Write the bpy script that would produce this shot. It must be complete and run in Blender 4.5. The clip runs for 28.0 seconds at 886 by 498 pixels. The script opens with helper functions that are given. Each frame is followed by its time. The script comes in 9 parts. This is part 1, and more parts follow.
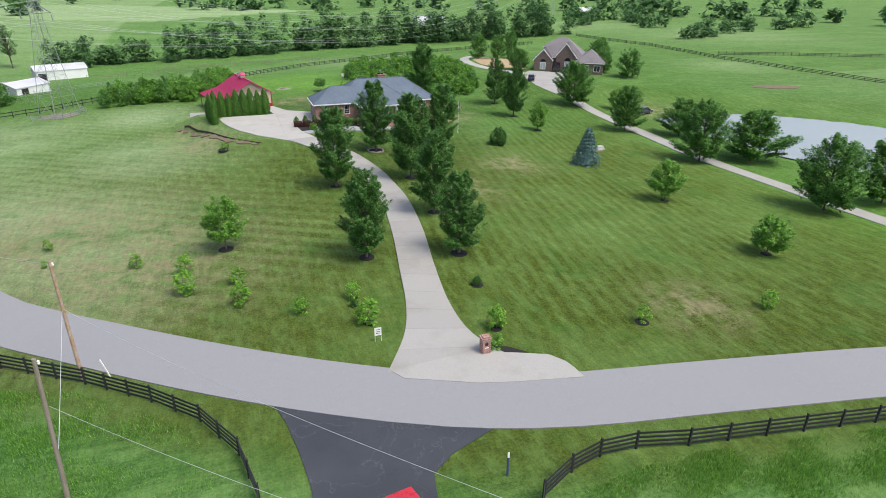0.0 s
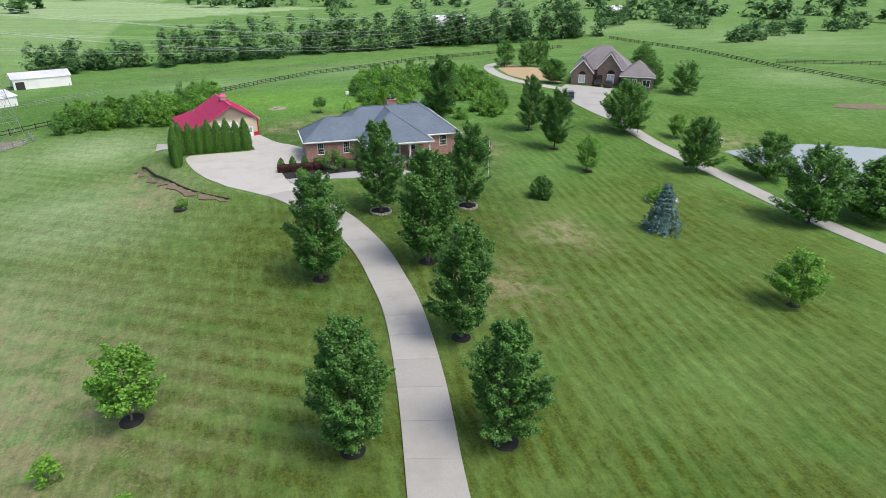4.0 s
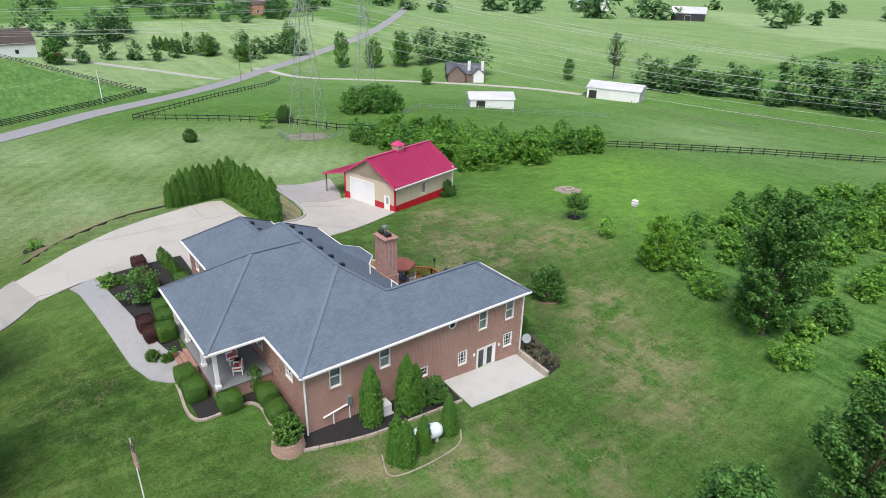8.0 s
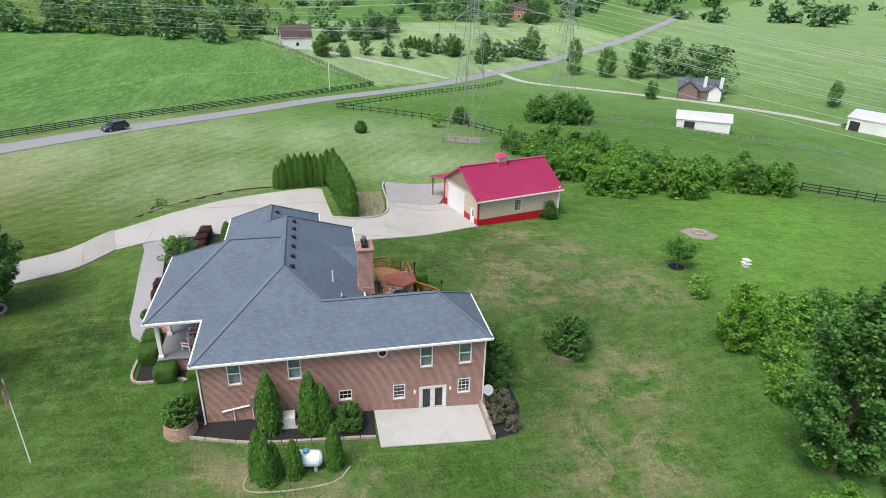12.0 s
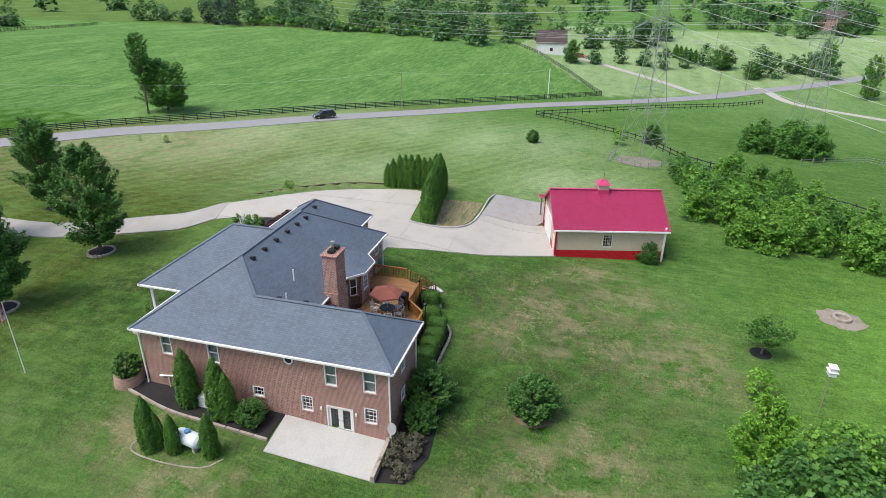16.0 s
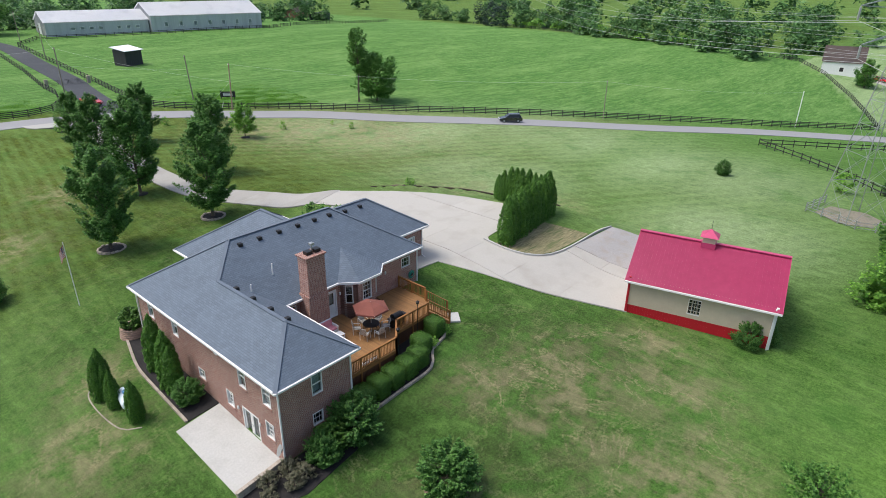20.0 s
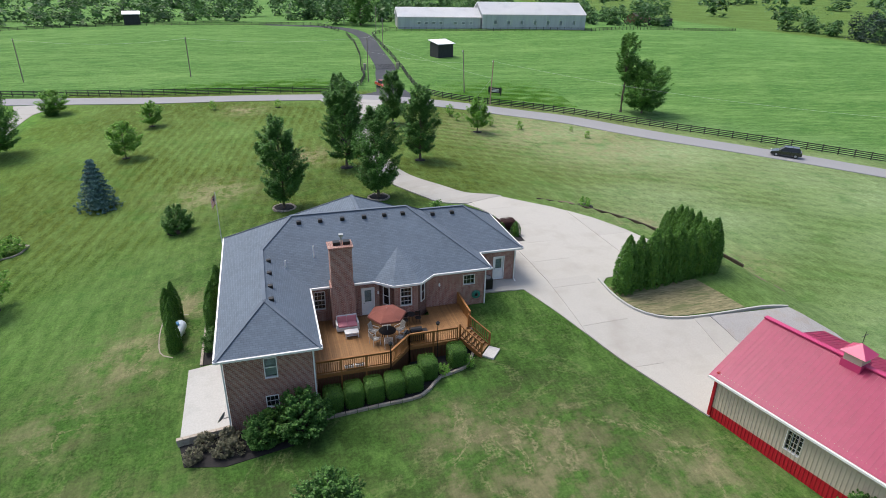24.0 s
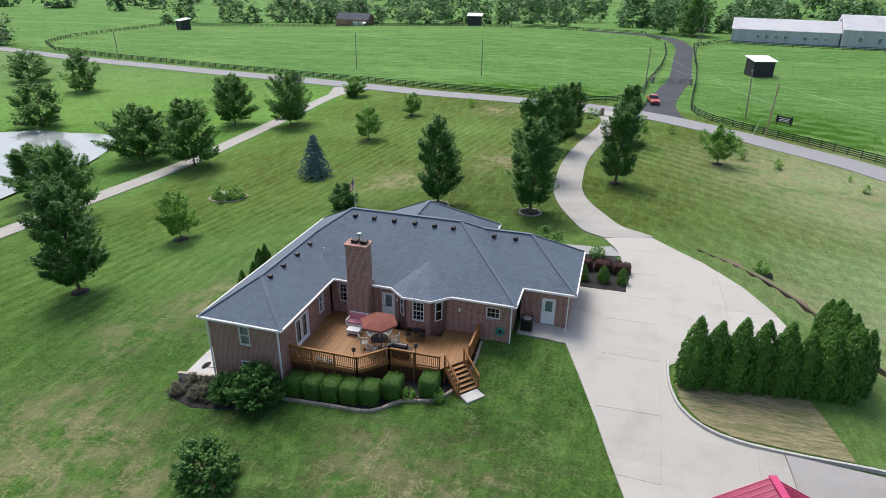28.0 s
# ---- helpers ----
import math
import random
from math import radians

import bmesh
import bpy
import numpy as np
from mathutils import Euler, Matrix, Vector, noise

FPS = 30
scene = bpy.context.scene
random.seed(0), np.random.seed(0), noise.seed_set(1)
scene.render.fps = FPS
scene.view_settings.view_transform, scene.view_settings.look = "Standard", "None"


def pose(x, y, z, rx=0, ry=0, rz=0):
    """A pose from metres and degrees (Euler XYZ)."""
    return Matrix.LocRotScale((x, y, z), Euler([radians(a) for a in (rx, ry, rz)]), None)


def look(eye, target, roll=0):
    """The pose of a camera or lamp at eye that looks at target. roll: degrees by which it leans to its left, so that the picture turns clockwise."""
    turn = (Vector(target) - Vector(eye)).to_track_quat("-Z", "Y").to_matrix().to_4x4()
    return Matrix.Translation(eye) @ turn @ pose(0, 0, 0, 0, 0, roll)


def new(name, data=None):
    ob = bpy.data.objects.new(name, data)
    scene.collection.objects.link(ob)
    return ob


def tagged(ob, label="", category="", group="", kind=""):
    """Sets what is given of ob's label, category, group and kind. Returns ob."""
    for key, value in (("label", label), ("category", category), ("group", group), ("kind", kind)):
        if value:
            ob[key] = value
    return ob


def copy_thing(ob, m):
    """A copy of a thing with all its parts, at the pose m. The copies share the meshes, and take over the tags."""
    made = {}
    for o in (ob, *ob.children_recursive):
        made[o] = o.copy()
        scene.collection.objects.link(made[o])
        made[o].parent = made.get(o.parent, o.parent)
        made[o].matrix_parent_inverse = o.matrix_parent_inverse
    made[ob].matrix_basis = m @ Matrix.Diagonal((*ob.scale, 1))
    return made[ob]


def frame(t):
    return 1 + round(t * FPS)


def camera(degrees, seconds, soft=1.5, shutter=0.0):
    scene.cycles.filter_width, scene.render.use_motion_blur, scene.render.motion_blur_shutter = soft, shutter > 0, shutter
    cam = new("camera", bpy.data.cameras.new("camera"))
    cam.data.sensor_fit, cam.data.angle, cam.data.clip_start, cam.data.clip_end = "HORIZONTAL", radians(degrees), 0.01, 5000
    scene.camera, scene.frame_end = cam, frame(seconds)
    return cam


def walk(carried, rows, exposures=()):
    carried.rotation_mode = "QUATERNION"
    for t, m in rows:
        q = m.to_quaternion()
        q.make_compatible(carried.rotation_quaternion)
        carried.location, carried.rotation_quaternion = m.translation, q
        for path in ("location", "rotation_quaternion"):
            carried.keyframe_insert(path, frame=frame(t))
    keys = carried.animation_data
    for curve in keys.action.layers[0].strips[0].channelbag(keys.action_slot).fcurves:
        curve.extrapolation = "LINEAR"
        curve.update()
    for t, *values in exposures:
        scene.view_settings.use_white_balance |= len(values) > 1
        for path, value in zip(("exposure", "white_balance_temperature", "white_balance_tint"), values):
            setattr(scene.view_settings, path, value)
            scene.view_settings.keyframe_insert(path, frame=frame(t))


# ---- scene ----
cam = camera(72.2, 28.0, 0.7)
PATH = [
    (0, (-14.19, -113.94, 28.11), (3.75, -62.32, 3.35), 0.52),
    (0.5, (-14.06, -113.35, 28.16), (4.00, -61.82, 3.30), 0.46),
    (1, (-13.94, -112.66, 28.18), (4.29, -61.18, 3.33), 0.44),
    (1.5, (-13.76, -111.67, 28.17), (4.66, -60.26, 3.31), 0.44),
    (2, (-13.44, -110.64, 28.17), (5.14, -59.26, 3.37), 0.47),
    (2.5, (-13.03, -109.22, 28.14), (5.70, -57.92, 3.29), 0.45),
    (2.6, (-12.95, -108.93, 28.13), (5.81, -57.64, 3.28), 0.45),
    (2.7, (-12.85, -108.59, 28.12), (5.94, -57.32, 3.26), 0.45),
    (2.8, (-12.72, -108.16, 28.12), (6.10, -56.91, 3.24), 0.44),
    (2.9, (-12.56, -107.60, 28.11), (6.30, -56.36, 3.22), 0.44),
    (3, (-12.35, -106.87, 28.10), (6.55, -55.66, 3.20), 0.43),
    (3.1, (-12.08, -105.95, 28.10), (6.84, -54.77, 3.17), 0.42),
    (3.2, (-11.75, -104.82, 28.11), (7.19, -53.65, 3.15), 0.42),
    (3.3, (-11.35, -103.46, 28.12), (7.57, -52.29, 3.14), 0.41),
    (3.4, (-10.88, -101.86, 28.15), (7.97, -50.68, 3.14), 0.41),
    (3.5, (-10.33, -100.01, 28.21), (8.38, -48.79, 3.16), 0.42),
    (3.6, (-9.71, -97.91, 28.28), (8.78, -46.63, 3.21), 0.43),
    (3.7, (-9.02, -95.57, 28.38), (9.15, -44.19, 3.28), 0.45),
    (3.8, (-8.26, -93.01, 28.51), (9.46, -41.49, 3.38), 0.47),
    (3.9, (-7.44, -90.23, 28.66), (9.72, -38.53, 3.51), 0.50),
    (4, (-6.57, -87.26, 28.82), (9.90, -35.35, 3.65), 0.53),
    (4.1, (-5.67, -84.13, 28.99), (10.03, -31.99, 3.80), 0.56),
    (4.2, (-4.75, -80.87, 29.14), (10.09, -28.48, 3.94), 0.58),
    (4.3, (-3.82, -77.52, 29.26), (10.12, -24.89, 4.06), 0.60),
    (4.4, (-2.91, -74.13, 29.34), (10.14, -21.27, 4.13), 0.59),
    (4.5, (-2.10, -70.69, 29.37), (10.13, -17.64, 4.14), 0.57),
    (4.6, (-1.52, -67.14, 29.38), (10.03, -13.94, 4.15), 0.53),
    (4.7, (-1.01, -63.58, 29.37), (9.85, -10.24, 4.14), 0.48),
    (4.8, (-0.37, -60.13, 29.35), (9.62, -6.61, 4.12), 0.44),
    (4.9, (0.58, -56.88, 29.30), (9.37, -3.15, 4.08), 0.40),
    (5, (2.09, -53.83, 29.22), (9.11, 0.17, 4.03), 0.37),
    (5.1, (4.11, -51.19, 29.11), (8.76, 3.09, 3.96), 0.36),
    (5.2, (6.53, -48.73, 28.97), (8.31, 5.73, 3.87), 0.34),
    (5.3, (9.20, -46.48, 28.82), (7.92, 8.02, 3.77), 0.34),
    (5.4, (11.99, -44.44, 28.67), (7.78, 9.93, 3.66), 0.36),
    (5.5, (14.86, -42.70, 28.52), (8.13, 11.43, 3.54), 0.42),
    (5.6, (18.00, -41.41, 28.36), (9.13, 12.42, 3.38), 0.52),
    (5.7, (21.31, -40.37, 28.20), (10.44, 13.08, 3.22), 0.64),
    (5.8, (24.64, -39.37, 28.05), (11.72, 13.62, 3.05), 0.77),
    (5.9, (27.86, -38.20, 27.93), (12.62, 14.17, 2.92), 0.90),
    (6, (30.83, -36.63, 27.84), (12.82, 14.86, 2.84), 0.99),
    (6.1, (33.51, -34.69, 27.81), (12.12, 15.49, 2.82), 1.07),
    (6.2, (36.08, -32.54, 27.81), (10.87, 15.85, 2.85), 1.12),
    (6.3, (38.52, -30.21, 27.83), (9.55, 16.04, 2.90), 1.17),
    (6.4, (40.82, -27.77, 27.85), (8.58, 16.28, 2.94), 1.22),
    (6.5, (42.96, -25.27, 27.85), (8.28, 16.89, 2.95), 1.27),
    (6.6, (44.91, -22.73, 27.81), (8.83, 18.25, 2.94), 1.35),
    (6.7, (46.64, -20.23, 27.77), (9.64, 19.94, 2.92), 1.43),
    (6.8, (48.09, -17.95, 27.74), (10.17, 21.35, 2.89), 1.47),
    (6.9, (49.18, -16.15, 27.72), (10.23, 22.12, 2.86), 1.47),
    (7, (49.75, -15.18, 27.71), (10.08, 22.34, 2.83), 1.45),
    (7.5, (50.89, -13.16, 27.70), (9.53, 22.44, 2.77), 1.36),
    (8, (51.90, -11.01, 27.71), (8.66, 22.24, 2.71), 1.45),
    (8.5, (52.94, -8.61, 27.56), (7.64, 21.84, 2.65), 1.22),
    (9, (53.83, -6.30, 27.60), (6.94, 21.60, 2.65), 1.23),
    (9.5, (54.45, -3.92, 27.60), (6.26, 21.61, 2.58), 1.17),
    (10, (54.98, -1.53, 27.53), (5.48, 21.40, 2.55), 1.24),
    (10.5, (55.59, 1.03, 27.67), (4.88, 21.00, 2.58), 1.21),
    (11, (55.86, 3.50, 27.70), (4.23, 20.81, 2.52), 1.35),
    (11.5, (56.14, 5.88, 27.63), (3.63, 20.49, 2.54), 1.42),
    (13.5, (55.81, 16.66, 27.59), (1.32, 18.81, 2.57), 1.06),
    (14, (55.36, 19.32, 27.67), (0.84, 18.42, 2.64), 0.90),
    (14.5, (54.96, 22.09, 27.89), (0.63, 17.64, 2.82), 0.76),
    (15, (54.21, 24.62, 27.96), (0.27, 16.80, 2.86), 0.69),
    (15.5, (53.24, 27.08, 27.97), (-0.16, 16.14, 2.91), 0.59),
    (16, (52.09, 29.51, 27.87), (-0.59, 15.37, 2.87), 0.57),
    (16.5, (50.72, 31.54, 27.81), (-1.03, 14.39, 2.74), 0.78),
    (17, (49.10, 33.71, 27.65), (-1.47, 13.33, 2.60), 0.76),
    (17.5, (47.71, 35.59, 27.67), (-1.65, 12.42, 2.64), 0.68),
    (18, (46.06, 37.47, 27.69), (-1.92, 11.59, 2.63), 0.61),
    (18.5, (44.52, 39.02, 27.42), (-2.18, 10.74, 2.53), 0.83),
    (19, (42.60, 40.73, 27.28), (-2.39, 9.79, 2.41), 0.85),
    (19.5, (40.55, 42.34, 27.24), (-2.61, 8.86, 2.40), 0.85),
    (20, (38.46, 43.84, 27.28), (-2.63, 7.87, 2.42), 0.76),
    (20.5, (36.04, 45.18, 27.08), (-2.53, 6.53, 2.22), 0.66),
    (21, (33.65, 46.40, 26.95), (-1.58, 4.71, 2.05), 0.51),
    (21.5, (31.47, 47.48, 26.89), (-0.71, 3.39, 1.99), 0.59),
    (23.5, (22.38, 50.45, 26.77), (2.91, -0.57, 1.91), 1.09),
    (24, (19.82, 50.81, 26.82), (4.03, -1.43, 1.89), 1.05),
    (24.5, (17.22, 51.13, 26.79), (5.14, -2.11, 1.89), 0.91),
    (25, (14.58, 51.30, 26.85), (6.51, -2.67, 1.91), 0.93),
    (25.5, (11.85, 51.25, 26.78), (8.08, -3.20, 1.87), 0.88),
    (26, (8.97, 51.15, 26.82), (9.52, -3.47, 1.98), 0.67),
    (26.5, (6.15, 50.75, 26.77), (11.03, -3.68, 2.01), 0.38),
    (27, (3.40, 50.07, 26.80), (12.55, -3.85, 2.12), 0.32),
    (27.5, (0.92, 49.17, 26.86), (13.62, -4.03, 2.20), 0.49),
    (28, (-1.25, 48.06, 27.07), (13.69, -4.43, 2.13), 0.97),
]
walk(cam, [(t, look(eye, target, roll)) for t, eye, target, roll in PATH])

# ---- light ----
world = bpy.data.worlds.new("sky")
scene.world = world
world.use_nodes = True
wn = world.node_tree
sky = wn.nodes.new("ShaderNodeTexSky")
sky.sky_type, sky.sun_disc = "NISHITA", False
SUN_EL, SUN_AZ = 60.0, 140.0
sky.sun_elevation, sky.sun_rotation = radians(SUN_EL), radians(SUN_AZ)
sky.air_density, sky.dust_density, sky.ozone_density = 1.0, 4.0, 1.0
wn.links.new(sky.outputs[0], wn.nodes["Background"].inputs[0])
wn.nodes["Background"].inputs[1].default_value = 0.135
sun = new("sun", bpy.data.lights.new("sun", "SUN"))
sun.data.energy, sun.data.angle, sun.data.color = 1.6, radians(26), (1.0, 0.965, 0.93)
az, el = radians(SUN_AZ), radians(SUN_EL)
toward_sun = Vector((math.sin(az) * math.cos(el), math.cos(az) * math.cos(el), math.sin(el)))
sun.matrix_world = look(toward_sun * 300, (0, 0, 0))
scene.view_settings.exposure = 0.60

# ---- materials ----
def node_mat(name):
    m = bpy.data.materials.new(name)
    m.use_nodes = True
    nt = m.node_tree
    return m, nt, nt.nodes["Principled BSDF"]


def add_node(nt, kind, **values):
    n = nt.nodes.new(kind)
    for key, value in values.items():
        n.inputs[key].default_value = value
    return n


def blend(nt, fac, a, b, mode="MIX"):
    n = nt.nodes.new("ShaderNodeMix")
    n.data_type, n.blend_type = "RGBA", mode
    for socket, value in ((n.inputs[0], fac), (n.inputs[6], a), (n.inputs[7], b)):
        if isinstance(value, bpy.types.NodeSocket):
            nt.links.new(value, socket)
        elif isinstance(value, (int, float)):
            socket.default_value = value
        else:
            socket.default_value = (*value, 1.0)
    return n.outputs[2]


def calc(nt, op, a, b=0.0, c=0.0):
    n = nt.nodes.new("ShaderNodeMath")
    n.operation = op
    for socket, value in zip(n.inputs, (a, b, c)):
        if isinstance(value, bpy.types.NodeSocket):
            nt.links.new(value, socket)
        else:
            socket.default_value = value
    return n.outputs[0]


def ramp(nt, fac, lo, hi):
    n = nt.nodes.new("ShaderNodeMapRange")
    n.clamp = True
    nt.links.new(fac, n.inputs[0])
    n.inputs[1].default_value, n.inputs[2].default_value = lo, hi
    return n.outputs[0]


def place_of(nt):
    return nt.nodes.new("ShaderNodeNewGeometry").outputs["Position"]


def noise_of(nt, vector, scale, detail=4.0, rough=0.55, distortion=0.0):
    n = add_node(nt, "ShaderNodeTexNoise", Scale=scale, Detail=detail, Roughness=rough, Distortion=distortion)
    nt.links.new(vector, n.inputs["Vector"])
    return n.outputs["Fac"]


def stretched(nt, vector, scale=(1, 1, 1), turn=0.0):
    n = nt.nodes.new("ShaderNodeMapping")
    n.inputs["Scale"].default_value = scale
    n.inputs["Rotation"].default_value = (0, 0, radians(turn))
    nt.links.new(vector, n.inputs["Vector"])
    return n.outputs[0]


def relief(nt, bsdf, height, strength, distance=0.02):
    n = add_node(nt, "ShaderNodeBump", Strength=strength, Distance=distance)
    nt.links.new(height, n.inputs["Height"])
    nt.links.new(n.outputs[0], bsdf.inputs["Normal"])


def surface(name, c1, c2, grain=6.0, broad=0.4, rough=0.7, metal=0.0, bump=0.2, stain=None, stain_amount=0.5, vary=0.0, spec=0.5, stretch=(1, 1, 1)):
    """A surface with fine grain and broad stains; vary: difference from piece to piece."""
    m, nt, b = node_mat(name)
    pos = stretched(nt, place_of(nt), stretch)
    fine = noise_of(nt, pos, grain, 5.0, 0.65)
    wide = noise_of(nt, pos, broad, 3.0)
    col = blend(nt, ramp(nt, fine, 0.3, 0.7), c1, c2)
    if stain:
        col = blend(nt, calc(nt, "MULTIPLY", ramp(nt, wide, 0.5, 0.72), stain_amount), col, stain)
    else:
        dark = tuple(v * 0.75 for v in c1)
        col = blend(nt, calc(nt, "MULTIPLY", ramp(nt, wide, 0.45, 0.75), 0.6), col, dark)
    if vary:
        info = nt.nodes.new("ShaderNodeObjectInfo")
        col = blend(nt, calc(nt, "MULTIPLY", info.outputs["Random"], vary), col, tuple(v * 0.45 for v in c1))
    nt.links.new(col, b.inputs["Base Color"])
    r = calc(nt, "ADD", calc(nt, "MULTIPLY", fine, 0.2), rough - 0.1)
    nt.links.new(r, b.inputs["Roughness"])
    b.inputs["Metallic"].default_value = metal
    b.inputs["Specular IOR Level"].default_value = spec
    if bump:
        relief(nt, b, fine, bump)
    return m


def leaf_mat(name, c1, c2, c3, through_light=0.38):
    """Foliage: each leaf has a tone of its own, with a broader drift over the crown."""
    m, nt, b = node_mat(name)
    geo = nt.nodes.new("ShaderNodeNewGeometry")
    info = nt.nodes.new("ShaderNodeObjectInfo")
    col = blend(nt, geo.outputs["Random Per Island"], c1, c2)
    wide = noise_of(nt, geo.outputs["Position"], 0.9, 2.0)
    col = blend(nt, calc(nt, "MULTIPLY", ramp(nt, wide, 0.5, 0.72), 0.55), col, c3)
    col = blend(nt, calc(nt, "MULTIPLY", info.outputs["Random"], 0.15), col, tuple(v * 0.6 for v in c1))
    nt.links.new(col, b.inputs["Base Color"])
    b.inputs["Roughness"].default_value = 0.5
    b.inputs["Specular IOR Level"].default_value = 0.3
    t = nt.nodes.new("ShaderNodeBsdfTranslucent")
    nt.links.new(col, t.inputs[0])
    mix = nt.nodes.new("ShaderNodeMixShader")
    mix.inputs[0].default_value = through_light
    nt.links.new(b.outputs[0], mix.inputs[1])
    nt.links.new(t.outputs[0], mix.inputs[2])
    nt.links.new(mix.outputs[0], nt.nodes["Material Output"].inputs[0])
    return m


def brick_mat(name, c1, c2, mortar, length=0.22, height=0.076, gap=0.011):
    m, nt, b = node_mat(name)
    geo = nt.nodes.new("ShaderNodeNewGeometry")
    p, n = nt.nodes.new("ShaderNodeSeparateXYZ"), nt.nodes.new("ShaderNodeSeparateXYZ")
    nt.links.new(geo.outputs["Position"], p.inputs[0])
    nt.links.new(geo.outputs["True Normal"], n.inputs[0])
    u = calc(nt, "ADD", calc(nt, "MULTIPLY", p.outputs[0], calc(nt, "ABSOLUTE", n.outputs[1])), calc(nt, "MULTIPLY", p.outputs[1], calc(nt, "ABSOLUTE", n.outputs[0])))
    up = calc(nt, "ABSOLUTE", n.outputs[2])
    u = calc(nt, "ADD", u, calc(nt, "MULTIPLY", p.outputs[0], up))
    v = nt.nodes.new("ShaderNodeCombineXYZ")
    nt.links.new(u, v.inputs[0])
    nt.links.new(calc(nt, "ADD", p.outputs[2], calc(nt, "MULTIPLY", p.outputs[1], up)), v.inputs[1])
    t = nt.nodes.new("ShaderNodeTexBrick")
    nt.links.new(v.outputs[0], t.inputs["Vector"])
    t.inputs["Scale"].default_value = 1.0
    t.inputs["Brick Width"].default_value, t.inputs["Row Height"].default_value = length, height
    t.inputs["Mortar Size"].default_value, t.inputs["Mortar Smooth"].default_value = gap, 0.2
    t.inputs["Bias"].default_value = -0.1
    t.inputs["Color1"].default_value, t.inputs["Color2"].default_value = (*c1, 1), (*c2, 1)
    t.inputs["Mortar"].default_value = (*mortar, 1)
    wide = noise_of(nt, geo.outputs["Position"], 0.5, 4.0)
    col = blend(nt, calc(nt, "MULTIPLY", ramp(nt, wide, 0.4, 0.75), 0.35), t.outputs["Color"], tuple(x * 0.6 for x in c2))
    nt.links.new(col, b.inputs["Base Color"])
    b.inputs["Roughness"].default_value = 0.85
    relief(nt, b, calc(nt, "SUBTRACT", 1.0, t.outputs["Fac"]), 0.6, 0.01)
    return m


def shingle_mat(name, c1, c2):
    m, nt, b = node_mat(name)
    geo = nt.nodes.new("ShaderNodeNewGeometry")
    p, n = nt.nodes.new("ShaderNodeSeparateXYZ"), nt.nodes.new("ShaderNodeSeparateXYZ")
    nt.links.new(geo.outputs["Position"], p.inputs[0])
    nt.links.new(geo.outputs["True Normal"], n.inputs[0])
    across = calc(nt, "GREATER_THAN", calc(nt, "ABSOLUTE", n.outputs[1]), calc(nt, "ABSOLUTE", n.outputs[0]))
    u = calc(nt, "ADD", calc(nt, "MULTIPLY", p.outputs[0], across), calc(nt, "MULTIPLY", p.outputs[1], calc(nt, "SUBTRACT", 1.0, across)))
    v = nt.nodes.new("ShaderNodeCombineXYZ")
    nt.links.new(u, v.inputs[0])
    nt.links.new(calc(nt, "MULTIPLY", p.outputs[2], 1.82), v.inputs[1])
    t = nt.nodes.new("ShaderNodeTexBrick")
    nt.links.new(v.outputs[0], t.inputs["Vector"])
    t.inputs["Scale"].default_value = 1.0
    t.inputs["Brick Width"].default_value, t.inputs["Row Height"].default_value = 0.33, 0.145
    t.inputs["Mortar Size"].default_value, t.inputs["Mortar Smooth"].default_value = 0.016, 0.5
    t.inputs["Color1"].default_value, t.inputs["Color2"].default_value = (*c1, 1), (*c2, 1)
    t.inputs["Mortar"].default_value = (*[x * 0.72 for x in c1], 1)
    wide = noise_of(nt, geo.outputs["Position"], 0.35, 5.0, 0.6)
    streak = noise_of(nt, stretched(nt, geo.outputs["Position"], (1.2, 1.2, 0.15)), 1.0, 3.0)
    col = blend(nt, calc(nt, "MULTIPLY", ramp(nt, wide, 0.4, 0.7), 0.30), t.outputs["Color"], tuple(x * 1.25 for x in c2))
    col = blend(nt, calc(nt, "MULTIPLY", ramp(nt, streak, 0.55, 0.75), 0.22), col, tuple(x * 0.7 for x in c1))
    nt.links.new(col, b.inputs["Base Color"])
    b.inputs["Roughness"].default_value = 0.8
    relief(nt, b, calc(nt, "SUBTRACT", 1.0, t.outputs["Fac"]), 0.35, 0.012)
    return m


def pane_mat(name, tint):
    m, nt, b = node_mat(name)
    b.inputs["Base Color"].default_value = (*tint, 1)
    b.inputs["Roughness"].default_value = 0.04
    b.inputs["Transmission Weight"].default_value = 1.0
    b.inputs["IOR"].default_value = 1.45
    return m


